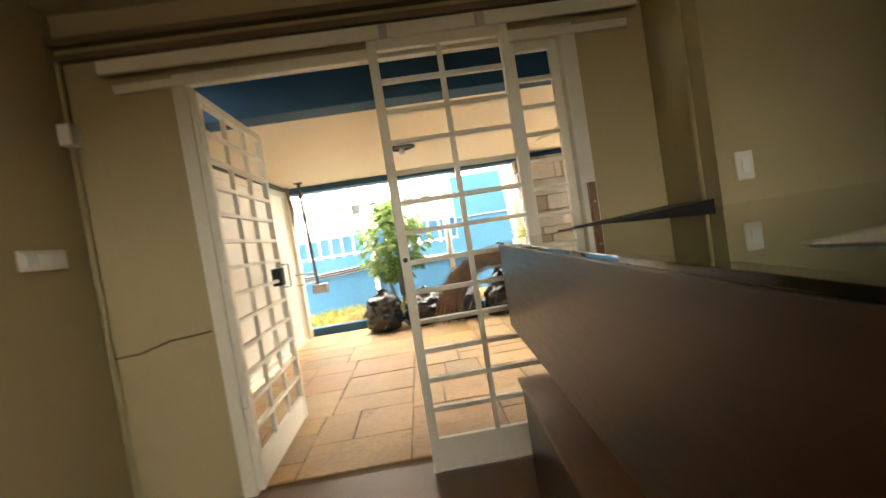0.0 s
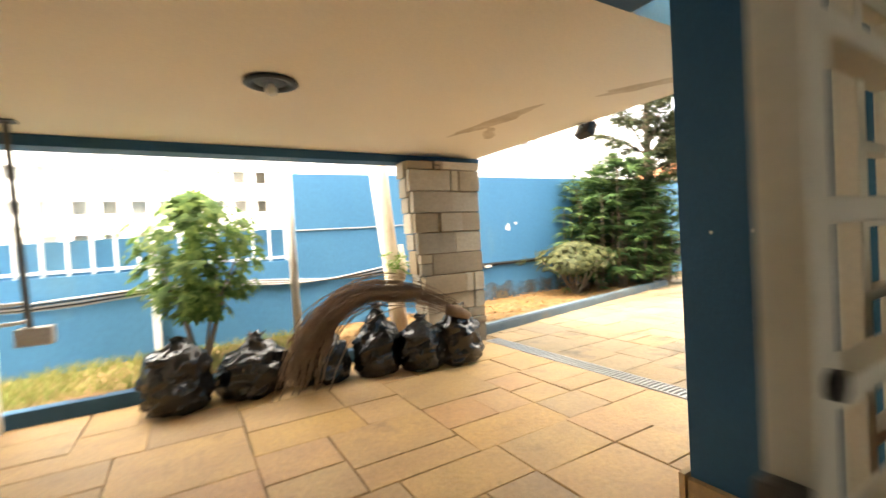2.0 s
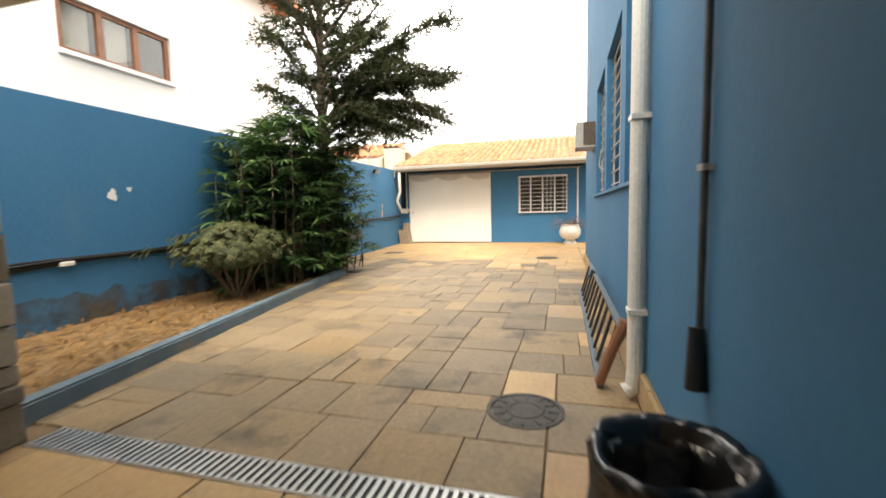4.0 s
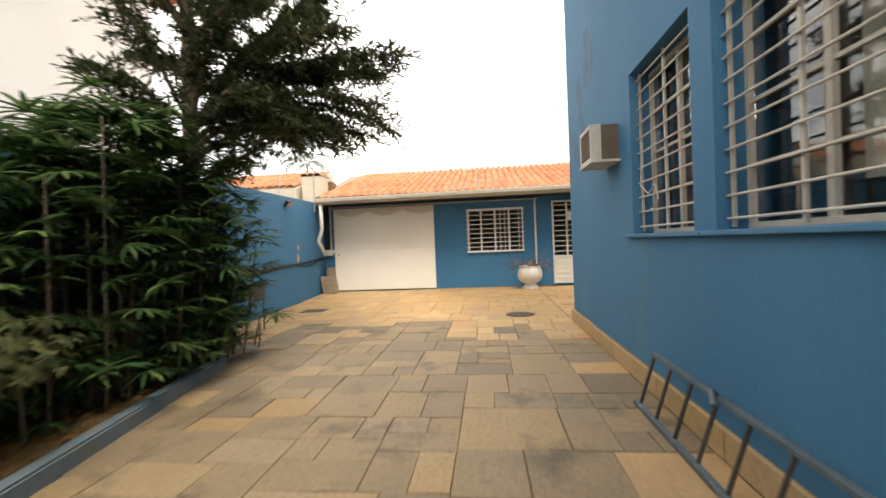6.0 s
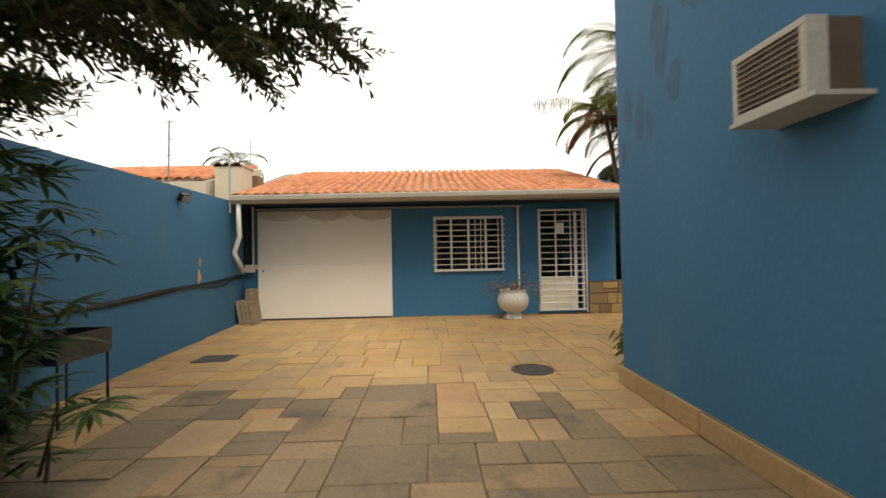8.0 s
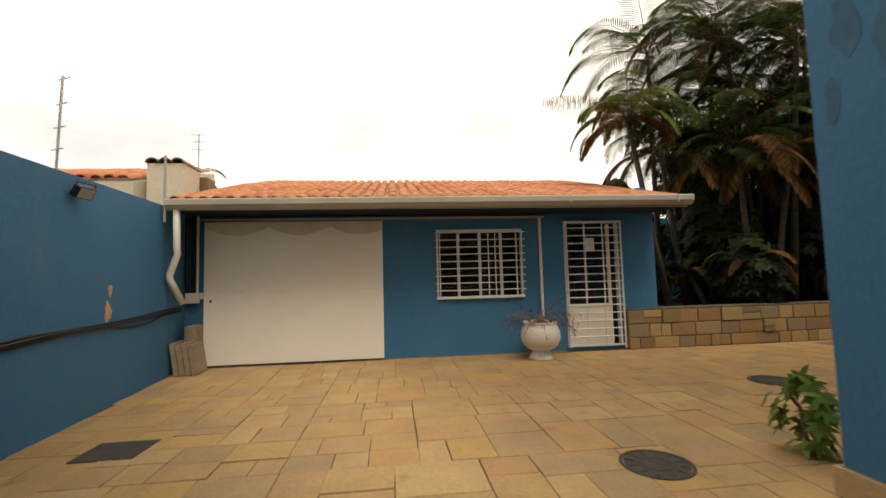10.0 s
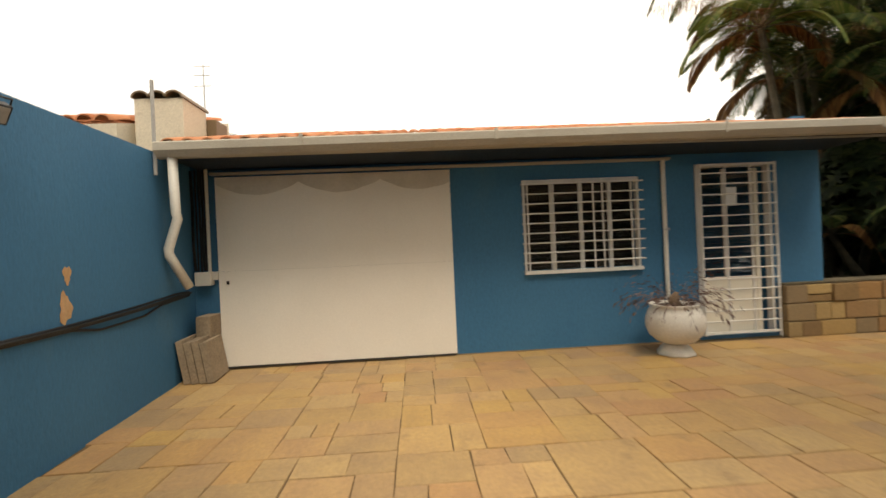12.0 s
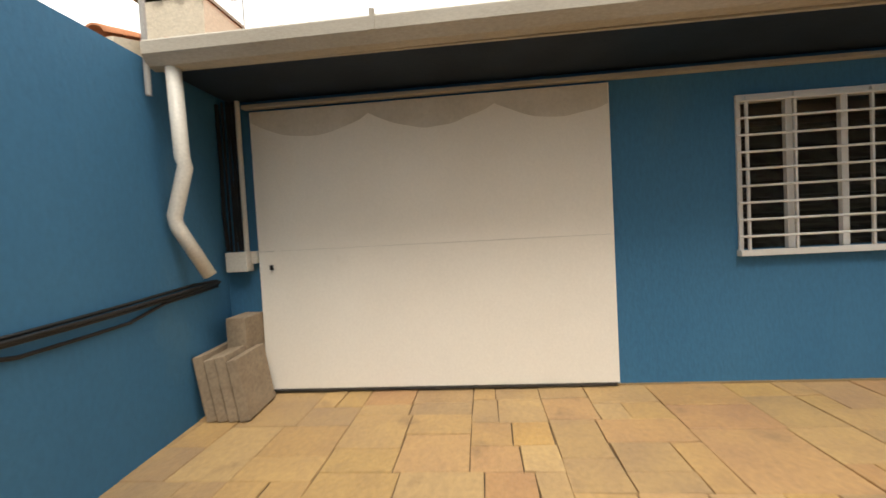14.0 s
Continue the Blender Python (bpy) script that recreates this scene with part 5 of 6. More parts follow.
# barbecue stand
bq = thing("barbecue", (10.95, 9.62, 0), "rusty dark metal barbecue trough on thin legs", "barbecue")
bx = bmesh.new()
for a in ((10.60, 11.18, 9.44, 9.455), (10.60, 11.18, 9.825, 9.84), (10.60, 10.615, 9.456, 9.824), (11.165, 11.18, 9.456, 9.824)):
    box(bx, *a, 0.52, 0.72)
part("trough_side", bx, M_DARKMETAL, bq)
part("trough_floor", B(10.60, 11.18, 9.44, 9.84, 0.505, 0.5195), M_DARKMETAL, bq)
for x, y in ((10.63, 9.46), (11.15, 9.46), (10.63, 9.82), (11.15, 9.82)):
    part("leg", R((x, y, 0.002), (x, y, 0.505), 0.012, seg=6), M_DARKMETAL, bq)

# stacked slabs leaning in the corner
stk = thing("stone_slabs", (15.85, 10.2, 0), "stack of brown stone slabs leaning in the corner", "slabs")
for k in range(4):
    y = 10.02 + 0.082 * k
    part("slab", B(0, 0.46, 0, 0.07, 0, (0.44, 0.465, 0.45, 0.47)[k], bevel=0.006, m=pose(15.82, y, 0.012, -9, 0, 5)), M_SLAB, stk)
ob_box = thing("carton", (16.3, 10.28, 0), "plain brown block standing behind the slabs", "block")
part("block", B(16.12, 16.40, 10.18, 10.34, 0.012, 0.68, bevel=0.008), M_SLAB, ob_box)

# ---------- the outbuilding ----------
gd = thing("garage_door", (OX - 0.03, 8.76, 0), "white sheet-metal garage door with a scalloped greyer top edge", "garage door")
part("panel", B(OX - 0.045, OX - 0.015, GAR[0], GAR[1], 0.035, 1.17, bevel=0.003), M_GARAGE, gd)
part("panel", B(OX - 0.045, OX - 0.015, GAR[0], GAR[1], 1.1715, 2.30, bevel=0.003), M_GARAGE, gd)
part("bottom_strip", B(OX - 0.05, OX - 0.012, GAR[0] + 0.02, GAR[1] - 0.02, 0.014, 0.034), M_DARKMETAL, gd, "dark bottom seal")
part("top_rail", B(OX - 0.075, OX - 0.005, 4.55, GAR[1] + 0.05, 2.325, 2.355, bevel=0.004), M_GUTTER, gd, "pale sliding rail above the door")
# greyer band with a scalloped lower edge across the door's top
sc = bmesh.new()
y0 = GAR[0] + 0.01
lowv, upv = [], []
for k in range(111):
    y = y0 + (GAR[1] - GAR[0] - 0.02) * k / 110
    d = 0.07 + 0.15 * abs(math.sin(math.pi * (10.17 - y) / 0.98)) ** 0.8 + 0.012 * noise.noise((y * 6, 0, 3))
    lowv.append(sc.verts.new((OX - 0.0478, y, 2.296 - d)))
    upv.append(sc.verts.new((OX - 0.0478, y, 2.296)))
for k in range(110):
    sc.faces.new((lowv[k], upv[k], upv[k + 1], lowv[k + 1]))
M_SCALLOP = mat("greyed_white_sheet", (0.60, 0.555, 0.47), (0.70, 0.65, 0.565), 3, 0.6, 0.05, 40, grain=0.1)
part("grime_band", sc, M_SCALLOP, gd, "scalloped grey band")
part("handle", B(OX - 0.065, OX - 0.046, 10.05, 10.075, 1.02, 1.06, bevel=0.003), M_BLACK, gd)
part("keyhole_plate", B(OX - 0.05, OX - 0.0455, 9.98, 10.03, 1.12, 1.20, bevel=0.002), M_GARAGE, gd)


def louvre_window():
    y0, y1, z0, z1 = WNB
    g = thing("window_4", (OX, (y0 + y1) / 2, z0), "louvred window with a white iron grille in the blue wall", "window")
    for a, b in ((y0, y0 + 0.03), (y1 - 0.03, y1)):
        part("window_frame", B(OX - 0.02, OX + 0.06, a, b, z0, z1, bevel=0.003), M_BARS, g)
    part("window_frame", B(OX - 0.02, OX + 0.06, y0 + 0.03, y1 - 0.03, z1 - 0.05, z1, bevel=0.003), M_BARS, g)
    part("window_sill", B(OX - 0.06, OX + 0.06, y0 - 0.01, y1 + 0.01, z0 - 0.045, z0 - 0.001, bevel=0.004), M_BARS, g)
    for k in range(1, 4):
        y = y0 + (y1 - y0) * k / 4
        part("mullion", B(OX + 0.0, OX + 0.04, y - 0.024, y + 0.024, z0, z1 - 0.05, bevel=0.003), M_BARS, g)
    for k in range(9):
        z = z0 + 0.06 + (z1 - z0 - 0.16) * k / 8
        for j in range(4):
            a, b = y0 + 0.032 + (y1 - y0) * j / 4, y0 + (y1 - y0) * (j + 1) / 4 - 0.03
            if b - a > 0.1:
                part("louvre", B(-0.003, 0.003, a, b, -0.062, 0.062, m=pose(OX + 0.06, 0, z, 0, 35, 0)), M_GLASS, g).visible_shadow = False
    for y in (y0 + 0.12, y0 + 0.49, y0 + 0.61, y0 + 1.12, y1 - 0.05):
        part("grille_upright", B(OX - 0.065, OX - 0.045, y - 0.008, y + 0.008, z0, z1 - 0.02), M_BARS, g)
    for k in range(9):
        z = z0 + 0.10 + (z1 - z0 - 0.16) * k / 8
        part("grille_bar", R((OX - 0.075, y0 - 0.03, z), (OX - 0.075, y1 + 0.03, z), 0.009, seg=6), M_BARS, g)


louvre_window()


def grille_door():
    y0, y1 = DOR
    g = thing("door_2", (OX, (y0 + y1) / 2, 0.06), "white metal door with louvred glass behind a barred gate", "door")
    for a, b in ((y0, y0 + 0.035), (y1 - 0.035, y1)):
        part("jamb", B(OX - 0.03, OX + 0.06, a, b, 0.062, 2.26, bevel=0.003), M_BARS, g)
    part("head", B(OX - 0.03, OX + 0.06, y0 + 0.035, y1 - 0.035, 2.22, 2.26, bevel=0.003), M_BARS, g)
    ya = y0 + 0.20
    part("lower_panel", B(OX + 0.02, OX + 0.05, ya, y1 - 0.04, 0.08, 0.80, bevel=0.004), M_WHITE, g)
    part("door_stile", B(OX + 0.015, OX + 0.055, ya - 0.06, ya - 0.002, 0.08, 2.2, bevel=0.004), M_WHITE, g)
    part("mullion", B(OX + 0.02, OX + 0.05, (ya + y1) / 2 - 0.015, (ya + y1) / 2 + 0.015, 0.81, 2.2), M_BARS, g)
    for k in range(11):
        part("louvre", B(-0.003, 0.003, ya, y1 - 0.04, -0.055, 0.055, m=pose(OX + 0.075, 0, 0.90 + 0.122 * k, 0, 35, 0)), M_GLASS, g).visible_shadow = False
    gt = part("barred_gate", B(OX - 0.075, OX - 0.05, y0 - 0.045, y0 - 0.02, 0.02, 2.26, bevel=0.003), M_BARS, g)
    part("gate_stile", B(OX - 0.075, OX - 0.05, y1 - 0.04, y1 - 0.015, 0.06, 2.26, bevel=0.003), M_BARS, gt)
    part("gate_upright", B(OX - 0.072, OX - 0.054, y0 + 0.30, y0 + 0.318, 0.11, 2.24), M_BARS, gt)
    part("gate_upright", B(OX - 0.072, OX - 0.054, y0 + 0.63, y0 + 0.648, 0.11, 2.24), M_BARS, gt)
    for z in (0.09, 2.24):
        part("gate_rail", B(OX - 0.075, OX - 0.05, y0 - 0.019, y1 - 0.041, z - 0.014, z + 0.014), M_BARS, gt)
    for k in range(15):
        z = 0.24 + 0.135 * k
        part("gate_bar", R((OX - 0.083, y0 - 0.03, z), (OX - 0.083, y1 - 0.02, z), 0.009, seg=6), M_BARS, gt)
    part("notice", B(OX + 0.028, OX + 0.030, y0 + 0.42, y0 + 0.62, 1.72, 1.96), M_PAPER, g, "white paper notice behind the glass")
    part("step", B(OX - 0.04, OX + 0.18, y0 - 0.02, y1 + 0.02, 0.013, 0.058, bevel=0.004), M_BLUE_SMOOTH, g)


grille_door()

# gutter, downpipes, meter box
gu = thing("gutter", (15.55, 6.3, 2.42), "weathered cream metal gutter along the tiled eaves", "gutter")
gm = bmesh.new()
prof = [(15.50, 2.455), (15.50, 2.53), (15.515, 2.545), (15.52, 2.535), (15.52, 2.45), (15.56, 2.41), (15.62, 2.40), (15.64, 2.41), (15.64, 2.395), (15.61, 2.385), (15.55, 2.395)]
va = [gm.verts.new((x, 2.34, z + 0.02)) for x, z in prof]
vb = [gm.verts.new((x, 10.36, z - 0.02)) for x, z in prof]
for k in range(len(prof)):
    gm.faces.new((va[k], va[(k + 1) % len(prof)], vb[(k + 1) % len(prof)], vb[k]))
gm.faces.new(va[::-1])
gm.faces.new(vb)
bmesh.ops.recalc_face_normals(gm, faces=gm.faces)
part("trough", gm, M_GUTTER, gu)
part("fascia", B(15.645, 15.67, 2.36, 10.34, 2.38, 2.55), M_GUTTER, gu)
for y in (2.6, 4.4, 6.9, 8.9):
    part("strap", B(15.492, 15.52, y, y + 0.03, 2.44, 2.56), M_GUTTER, gu)
ep = thing("downpipe", (15.7, 10.25, 1.0), "zigzag cream downpipe in the corner of the yard", "pipe")
part("pipe", T([(15.60, 10.23, 2.40), (15.62, 10.23, 1.82), (15.63, 10.22, 1.76), (15.66, 10.34, 1.45), (15.67, 10.34, 1.39), (15.80, 10.22, 1.04)], 0.046, 14), M_PVC, ep, smooth=True)
mb = thing("meter_box", (16.35, 10.32, 1.1), "small white cable box with conduits in the corner", "box")
part("case", B(16.30, 16.405, 10.24, 10.42, 1.02, 1.18, bevel=0.008), M_PVC, mb)
part("side_case", B(16.36, 16.405, 10.182, 10.235, 1.08, 1.18, bevel=0.005), M_PVC, mb)
for y, r in ((10.27, 0.02), (10.36, 0.012), (10.40, 0.01)):
    part("conduit", R((16.37, y, 1.18), (16.37, y, 2.40), r, seg=8), M_PVC if r > 0.015 else M_BLACK, mb)
for k, y in enumerate((10.30, 10.33, 10.44)):
    part("cable", T([(16.385, y, 1.19), (16.375, y + 0.012, 1.5), (16.385, y - 0.01 + 0.01 * k, 1.9), (16.38, y + 0.015, 2.39)], 0.016, 7), M_BLACK, mb, "slack black cable")
pr = thing("vertical_pipe", (OX - 0.04, 4.64, 0), "white plastic pipe between window and door", "pipe")
part("pipe", R((OX - 0.045, 4.64, 0.55), (OX - 0.045, 4.64, 2.325), 0.026, seg=12), M_PVC, pr)
part("tap", R((OX - 0.07, 4.60, 1.45), (OX - 0.07, 4.66, 1.45), 0.012), M_STEEL, pr)

# flower pot with a dead plant
PX, PY = 15.87, 4.87
fp = thing("flower_pot", (PX, PY, 0), "white glazed round-bellied pot on a scalloped foot", "pot")
part("foot", lathe(bmesh.new(), [(0.195, 0.000), (0.199, 0.017), (0.166, 0.069), (0.133, 0.112), (0.124, 0.129)], (PX, PY, 0), 48, 0.035, 8), M_POT, fp, smooth=True)
part("bowl", lathe(bmesh.new(), [(0.124, 0.129), (0.205, 0.158), (0.278, 0.232), (0.312, 0.325), (0.310, 0.410), (0.284, 0.490), (0.256, 0.532), (0.258, 0.556), (0.270, 0.574), (0.268, 0.584), (0.250, 0.582), (0.236, 0.550), (0.226, 0.500), (0.017, 0.490)], (PX, PY, 0), 48), M_POT, fp, smooth=True)
part("soil", lathe(bmesh.new(), [(0.226, 0.502), (0.228, 0.520), (0.149, 0.535), (0.008, 0.545)], (PX, PY, 0), 24), M_EARTH, fp)
dpn = thing("withered_plant", (PX, PY, 0.54), "withered brown drooping plant in the white pot", "dead plant")
lv = Leaves()
for k in range(120):
    a = rng.uniform(0, 2 * math.pi)
    h = rng.uniform(0.124, 0.430)
    rr = rng.uniform(0.083, 0.447)
    p = Vector((PX + 0.08 * math.cos(a), PY + 0.08 * math.sin(a), 0.535))
    d = Vector((math.cos(a) * rr, math.sin(a) * rr, h)).normalized()
    for s in range(7):
        lv.blade(p, d + rvec() * 0.3, rvec(), rng.uniform(0.050, 0.103), rng.uniform(0.008, 0.019), 0.25)
        p = p + d * 0.105 * (0.6 + h)
        d = (d + Vector((0, 0, -0.22 - 0.1 * rr))).normalized()
part("leaves", lv.mesh("leaves", M_DEADPLANT), None, dpn)
part("stump", T([(PX, PY, 0.53), (PX + 0.02, PY - 0.02, 0.64), (PX, PY - 0.03, 0.71)], [0.07, 0.06, 0.02], 10), M_TWIG, dpn, smooth=True)

# chimney
chm = thing("chimney", (16.6, 10.8, 2.5), "cream rendered chimney capped with clay tiles", "chimney")
part("shaft", B(16.38, 16.95, 10.50, 11.06, 2.2, 3.27, bevel=0.01), M_CREAM, chm)
part("flue_box", B(16.96, 17.3, 10.38, 10.62, 2.5, 3.18, bevel=0.01), M_MOULD, chm, "brown side box")
for k in range(3):
    yc = 10.59 + 0.19 * k
    cap = bmesh.new()
    a0 = []
    for x in (16.34, 17.0):
        ring = [(x, yc + 0.105 * math.cos(t), 3.27 + 0.085 * math.sin(t)) for t in [math.pi * j / 8 for j in range(9)]]
        ring += [(x, yc + 0.085 * math.cos(t), 3.27 + 0.065 * math.sin(t)) for t in [math.pi * (8 - j) / 8 for j in range(9)]]
        a0.append([cap.verts.new(p) for p in ring])
    n = len(a0[0])
    for j in range(n):
        cap.faces.new((a0[0][j], a0[0][(j + 1) % n], a0[1][(j + 1) % n], a0[1][j]))
    for s in a0:
        for j in range(8):
            cap.faces.new((s[j], s[j + 1], s[n - 2 - j], s[n - 1 - j]))
    bmesh.ops.recalc_face_normals(cap, faces=cap.faces)
    part("cap_tile", cap, M_MOULD, chm)
am = thing("aerial", (17.2, 10.9, 3.2), "thin steel aerial behind the chimney", "aerial")
part("mast", R((17.4, 10.72, 2.6), (17.4, 10.72, 4.1), 0.01, seg=6), M_STEEL, am)
for z in (3.8, 3.95, 4.08):
    part("rod", R((17.4, 10.62, z), (17.4, 10.86, z), 0.006, seg=6), M_STEEL, am)


# ---------- neighbours and street ----------
nh = thing("neighbour_house", (9, 13.5, 0), "white rendered two-storey house beyond the boundary wall", "house")
nw = bmesh.new()
wall_with_holes(nw, "y", 13.0, 0.25, 3.4, 13.4, 0, 6.9, [(7.68, 9.82, 3.88, 4.78)])
part("wall", nw, M_FARWHITE, nh)
part("side_wall", B(13.15, 13.4, 13.26, 20, 0, 6.9), M_FARWHITE, nh)
part("side_wall", B(3.4, 3.65, 13.26, 20, 0, 6.9), M_FARWHITE, nh)
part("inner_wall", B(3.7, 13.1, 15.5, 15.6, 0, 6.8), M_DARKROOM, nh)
part("roof", prism(bmesh.new(), [(2.9, 12.4), (13.9, 12.4), (13.9, 20.3), (2.9, 20.3)], 6.9, 7.1), M_TERRA_I, nh)
nwin = part("window", B(7.66, 9.84, 12.93, 13.02, 3.80, 3.875, bevel=0.006), M_FARWHITE, nh)
for a, b in ((7.70, 7.78), (8.36, 8.46), (9.04, 9.14), (9.72, 9.80)):
    part("frame", B(a, b, 13.05, 13.14, 3.89, 4.77, bevel=0.005), M_BROWNWOOD, nwin, "brown wooden frame")
for z in (3.885, 4.70):
    part("frame", B(7.78, 9.72, 13.06, 13.13, z, z + 0.07, bevel=0.005), M_BROWNWOOD, nwin, "brown wooden frame")
for a, b in ((7.79, 8.35), (8.47, 9.03), (9.15, 9.71)):
    part("pane", B(a, b, 13.09, 13.10, 3.96, 4.69), M_GLASS, nwin)
for a, b in ((7.8, 8.3), (8.6, 9.0)):
    part("curtain", B(a, b, 13.2, 13.21, 3.9, 4.8), M_CURTAIN, nwin)

sb = thing("street_building", (0, 26, 0), "pale apartment building across the street with rows of windows", "building")
holes = [(-9 + 0.9 * k, -8.5 + 0.9 * k, 1.6 + 1.25 * s, 2.1 + 1.25 * s) for k in range(20) for s in range(3)]
sw_ = bmesh.new()
wall_with_holes(sw_, "y", 24.0, 0.3, -12, 10, 0, 9.5, holes)
part("wall", sw_, M_FARWHITE, sb)
part("back_wall", B(-12, 10, 24.5, 24.6, 0, 9.4), M_CURTAIN, sb)
part("roof", B(-12.4, 10.4, 23.7, 27, 9.5, 9.8), M_FARWHITE, sb)
for a, b, c, d in holes:
    part("window", B(a, b, 24.1, 24.13, c, d), M_GLASS, sb)


# clay tile roofs
def tile_mesh(name, w, l, r):
    vs, fs = [], []
    n = 6
    for s, (x, rr, dz) in enumerate(((0, r, 0.0), (l, r * 0.82, 0.012))):
        for k in range(n + 1):
            a = math.pi * k / n
            vs.append((x, -rr * math.cos(a), rr * 0.75 * math.sin(a) + dz))
        for k in range(n + 1):
            a = math.pi * k / n
            vs.append((x, -(rr - 0.014) * math.cos(a), (rr - 0.014) * 0.72 * math.sin(a) + dz - 0.004))
    m = n + 1
    for k in range(n):
        fs.append((k, k + 1, 2 * m + k + 1, 2 * m + k))
        fs.append((k, m + k, m + k + 1, k + 1))
    return vs, fs


def tile_roof(g, x0, z0, x1, z1, ya, yb, pitch, course, singles):
    """Rows of half-round tiles up a slope that rises along x."""
    ang = math.atan2(z1 - z0, x1 - x0)
    length = math.hypot(x1 - x0, z1 - z0)
    vs, fs = tile_mesh("tile", pitch, course + 0.05, pitch * 0.47)
    me = raw_mesh("tile", vs, fs, M_TERRA, True)
    V_, F_ = [], []
    r = random.Random(3)
    rows = int(length / course)
    cols = int((yb - ya) / pitch)
    for i in range(rows):
        for j in range(cols):
            s = i * course
            jig = Vector((r.uniform(-0.015, 0.015), r.uniform(-0.008, 0.008), r.uniform(-0.003, 0.006)))
            m = Matrix.Translation(Vector((x0 + s * math.cos(ang), ya + (j + 0.5) * pitch, z0 + s * math.sin(ang) + 0.02)) + jig) @ Euler((0, -ang + r.uniform(-0.01, 0.02), r.uniform(-0.02, 0.02))).to_matrix().to_4x4()
            if i < singles:
                o = put(new("tile", me), g)
                o.matrix_basis = m
            else:
                k = len(V_)
                V_ += [tuple(m @ Vector(v)) for v in vs]
                F_ += [tuple(q + k for q in f) for f in fs]
    if V_:
        tagged(part("tile_field", raw_mesh("tile_field", V_, F_, M_TERRA_I, True), None, g), kind="stuff")


rf = structure("roof_outbuilding", prism(bmesh.new(), [(15.66, 2.38), (20.7, 2.38), (20.7, 10.98), (15.66, 10.44)], 2.50, [2.55, 3.93, 3.93, 2.55]), M_MOULD, "low-pitched clay tile roof of the outbuilding", "roof")
nr = thing("neighbour_roof", (18, 12.5, 2.4), "weathered clay tile roof beyond the boundary wall", "roof")
part("base", prism(bmesh.new(), [(16.2, 11.15), (19.2, 11.15), (19.2, 15.0), (16.2, 15.0)], 2.4, [2.93, 3.80, 3.80, 2.93]), M_CREAM, nr)


# ---------- plants ----------
def conifer(name, at, h, label, seed):
    """A tall evergreen with level, drooping-tipped limbs carrying sprays of narrow leaves."""
    g = thing(name, at, label, "tree")
    r = random.Random(seed)
    base = Vector(at)
    part("trunk", T([base + Vector((0.05 * math.sin(2.0 * t), 0.04 * math.sin(3 * t + 1), h * t)) for t in [k / 10 for k in range(11)]], [0.13 - 0.011 * k for k in range(11)], 12), M_BARK, g, smooth=True)
    LOW = {1: (9.0, 7.6, 2.35), 5: (9.7, 7.4, 2.55), 9: (10.5, 7.9, 2.75), 13: (10.2, 8.4, 2.6), 17: (8.5, 7.9, 2.6), 21: (10.9, 8.2, 3.1), 25: (9.3, 7.1, 2.75), 3: (10.15, 7.1, 2.75), 7: (9.4, 6.9, 3.3), 11: (8.6, 7.2, 3.2), 15: (10.4, 7.7, 3.7), 19: (9.0, 6.8, 4.0), 23: (9.9, 7.3, 3.3), 27: (8.1, 7.7, 3.6), 31: (10.6, 7.3, 3.6), 35: (9.7, 7.8, 3.2), 39: (9.2, 7.6, 3.8), 43: (10.0, 8.1, 3.9)}
    lv = Leaves()
    for k in range(78):
        t = 0.27 + 0.71 * (k + r.random()) / 78
        z = h * t
        a = k * 2.399 + r.uniform(-0.3, 0.3)
        ln = (1.7 + 1.0 * min(1, (t - 0.27) / 0.3)) * r.uniform(0.55, 1.1)
        if math.sin(a) > 0.35:
            ln *= 0.6
        d = Vector((math.cos(a), math.sin(a), r.uniform(0.45, 1.35))).normalized()
        if k in LOW:
            end = Vector(LOW[k]) - base
            z = min(end.z - 0.1, 2.6)
            d = (end - Vector((0, 0, z)))
            ln = d.length * 1.03
            d = (d.normalized() + Vector((0, 0, 0.25))).normalized()
        pts, p = [], base + Vector((0, 0, z))
        for s in range(8):
            pts.append(p.copy())
            p = p + d * ln / 7
            d = (d + Vector((0, 0, -0.02 - 0.06 * r.random())) + Vector((r.uniform(-1, 1), r.uniform(-1, 1), 0)) * 0.16).normalized()
        if k in LOW:
            root, tip = base + Vector((0, 0, z)), Vector(LOW[k])
            pts = [root.lerp(tip, s / 7) + Vector((r.uniform(-0.06, 0.06), r.uniform(-0.06, 0.06), 0.30 * math.sin(math.pi * s / 7) + r.uniform(-0.04, 0.04))) * min(s, 1) for s in range(8)]
        limb = part("limb", T(pts, [0.034 - 0.004 * s for s in range(8)], 6), M_BARK, g)
        for s in range(2, 8):
            for q in range((12 if s < 7 else 16) * (2 if k in LOW else 1)):
                b0 = pts[s] + (pts[s] - pts[s - 1]) * r.uniform(-0.9, 0.1)
                side = d.cross(Vector((0, 0, 1))).normalized() * r.choice((-1, 1))
                td = (d * r.uniform(0.2, 1.0) + side * r.uniform(0.2, 1.0) + Vector((0, 0, r.uniform(-0.35, 0.25)))).normalized()
                tl = r.uniform(0.16, 0.42)
                if r.random() < 0.20:
                    continue
                for w in range(17):
                    pp = b0 + td * tl * (w / 16) + Vector((0, 0, -0.05 * (w / 16) ** 2))
                    ld_ = (td * 0.7 + Vector((r.uniform(-1, 1), r.uniform(-1, 1), r.uniform(-0.6, 0.6)))).normalized()
                    lv.blade(pp, ld_, Vector((r.uniform(-0.6, 0.6), r.uniform(-0.6, 0.6), 1)), r.uniform(0.06, 0.11), r.uniform(0.018, 0.032), 0.05)
    part("crown", lv.mesh("crown", M_LEAF), None, g)
    return g


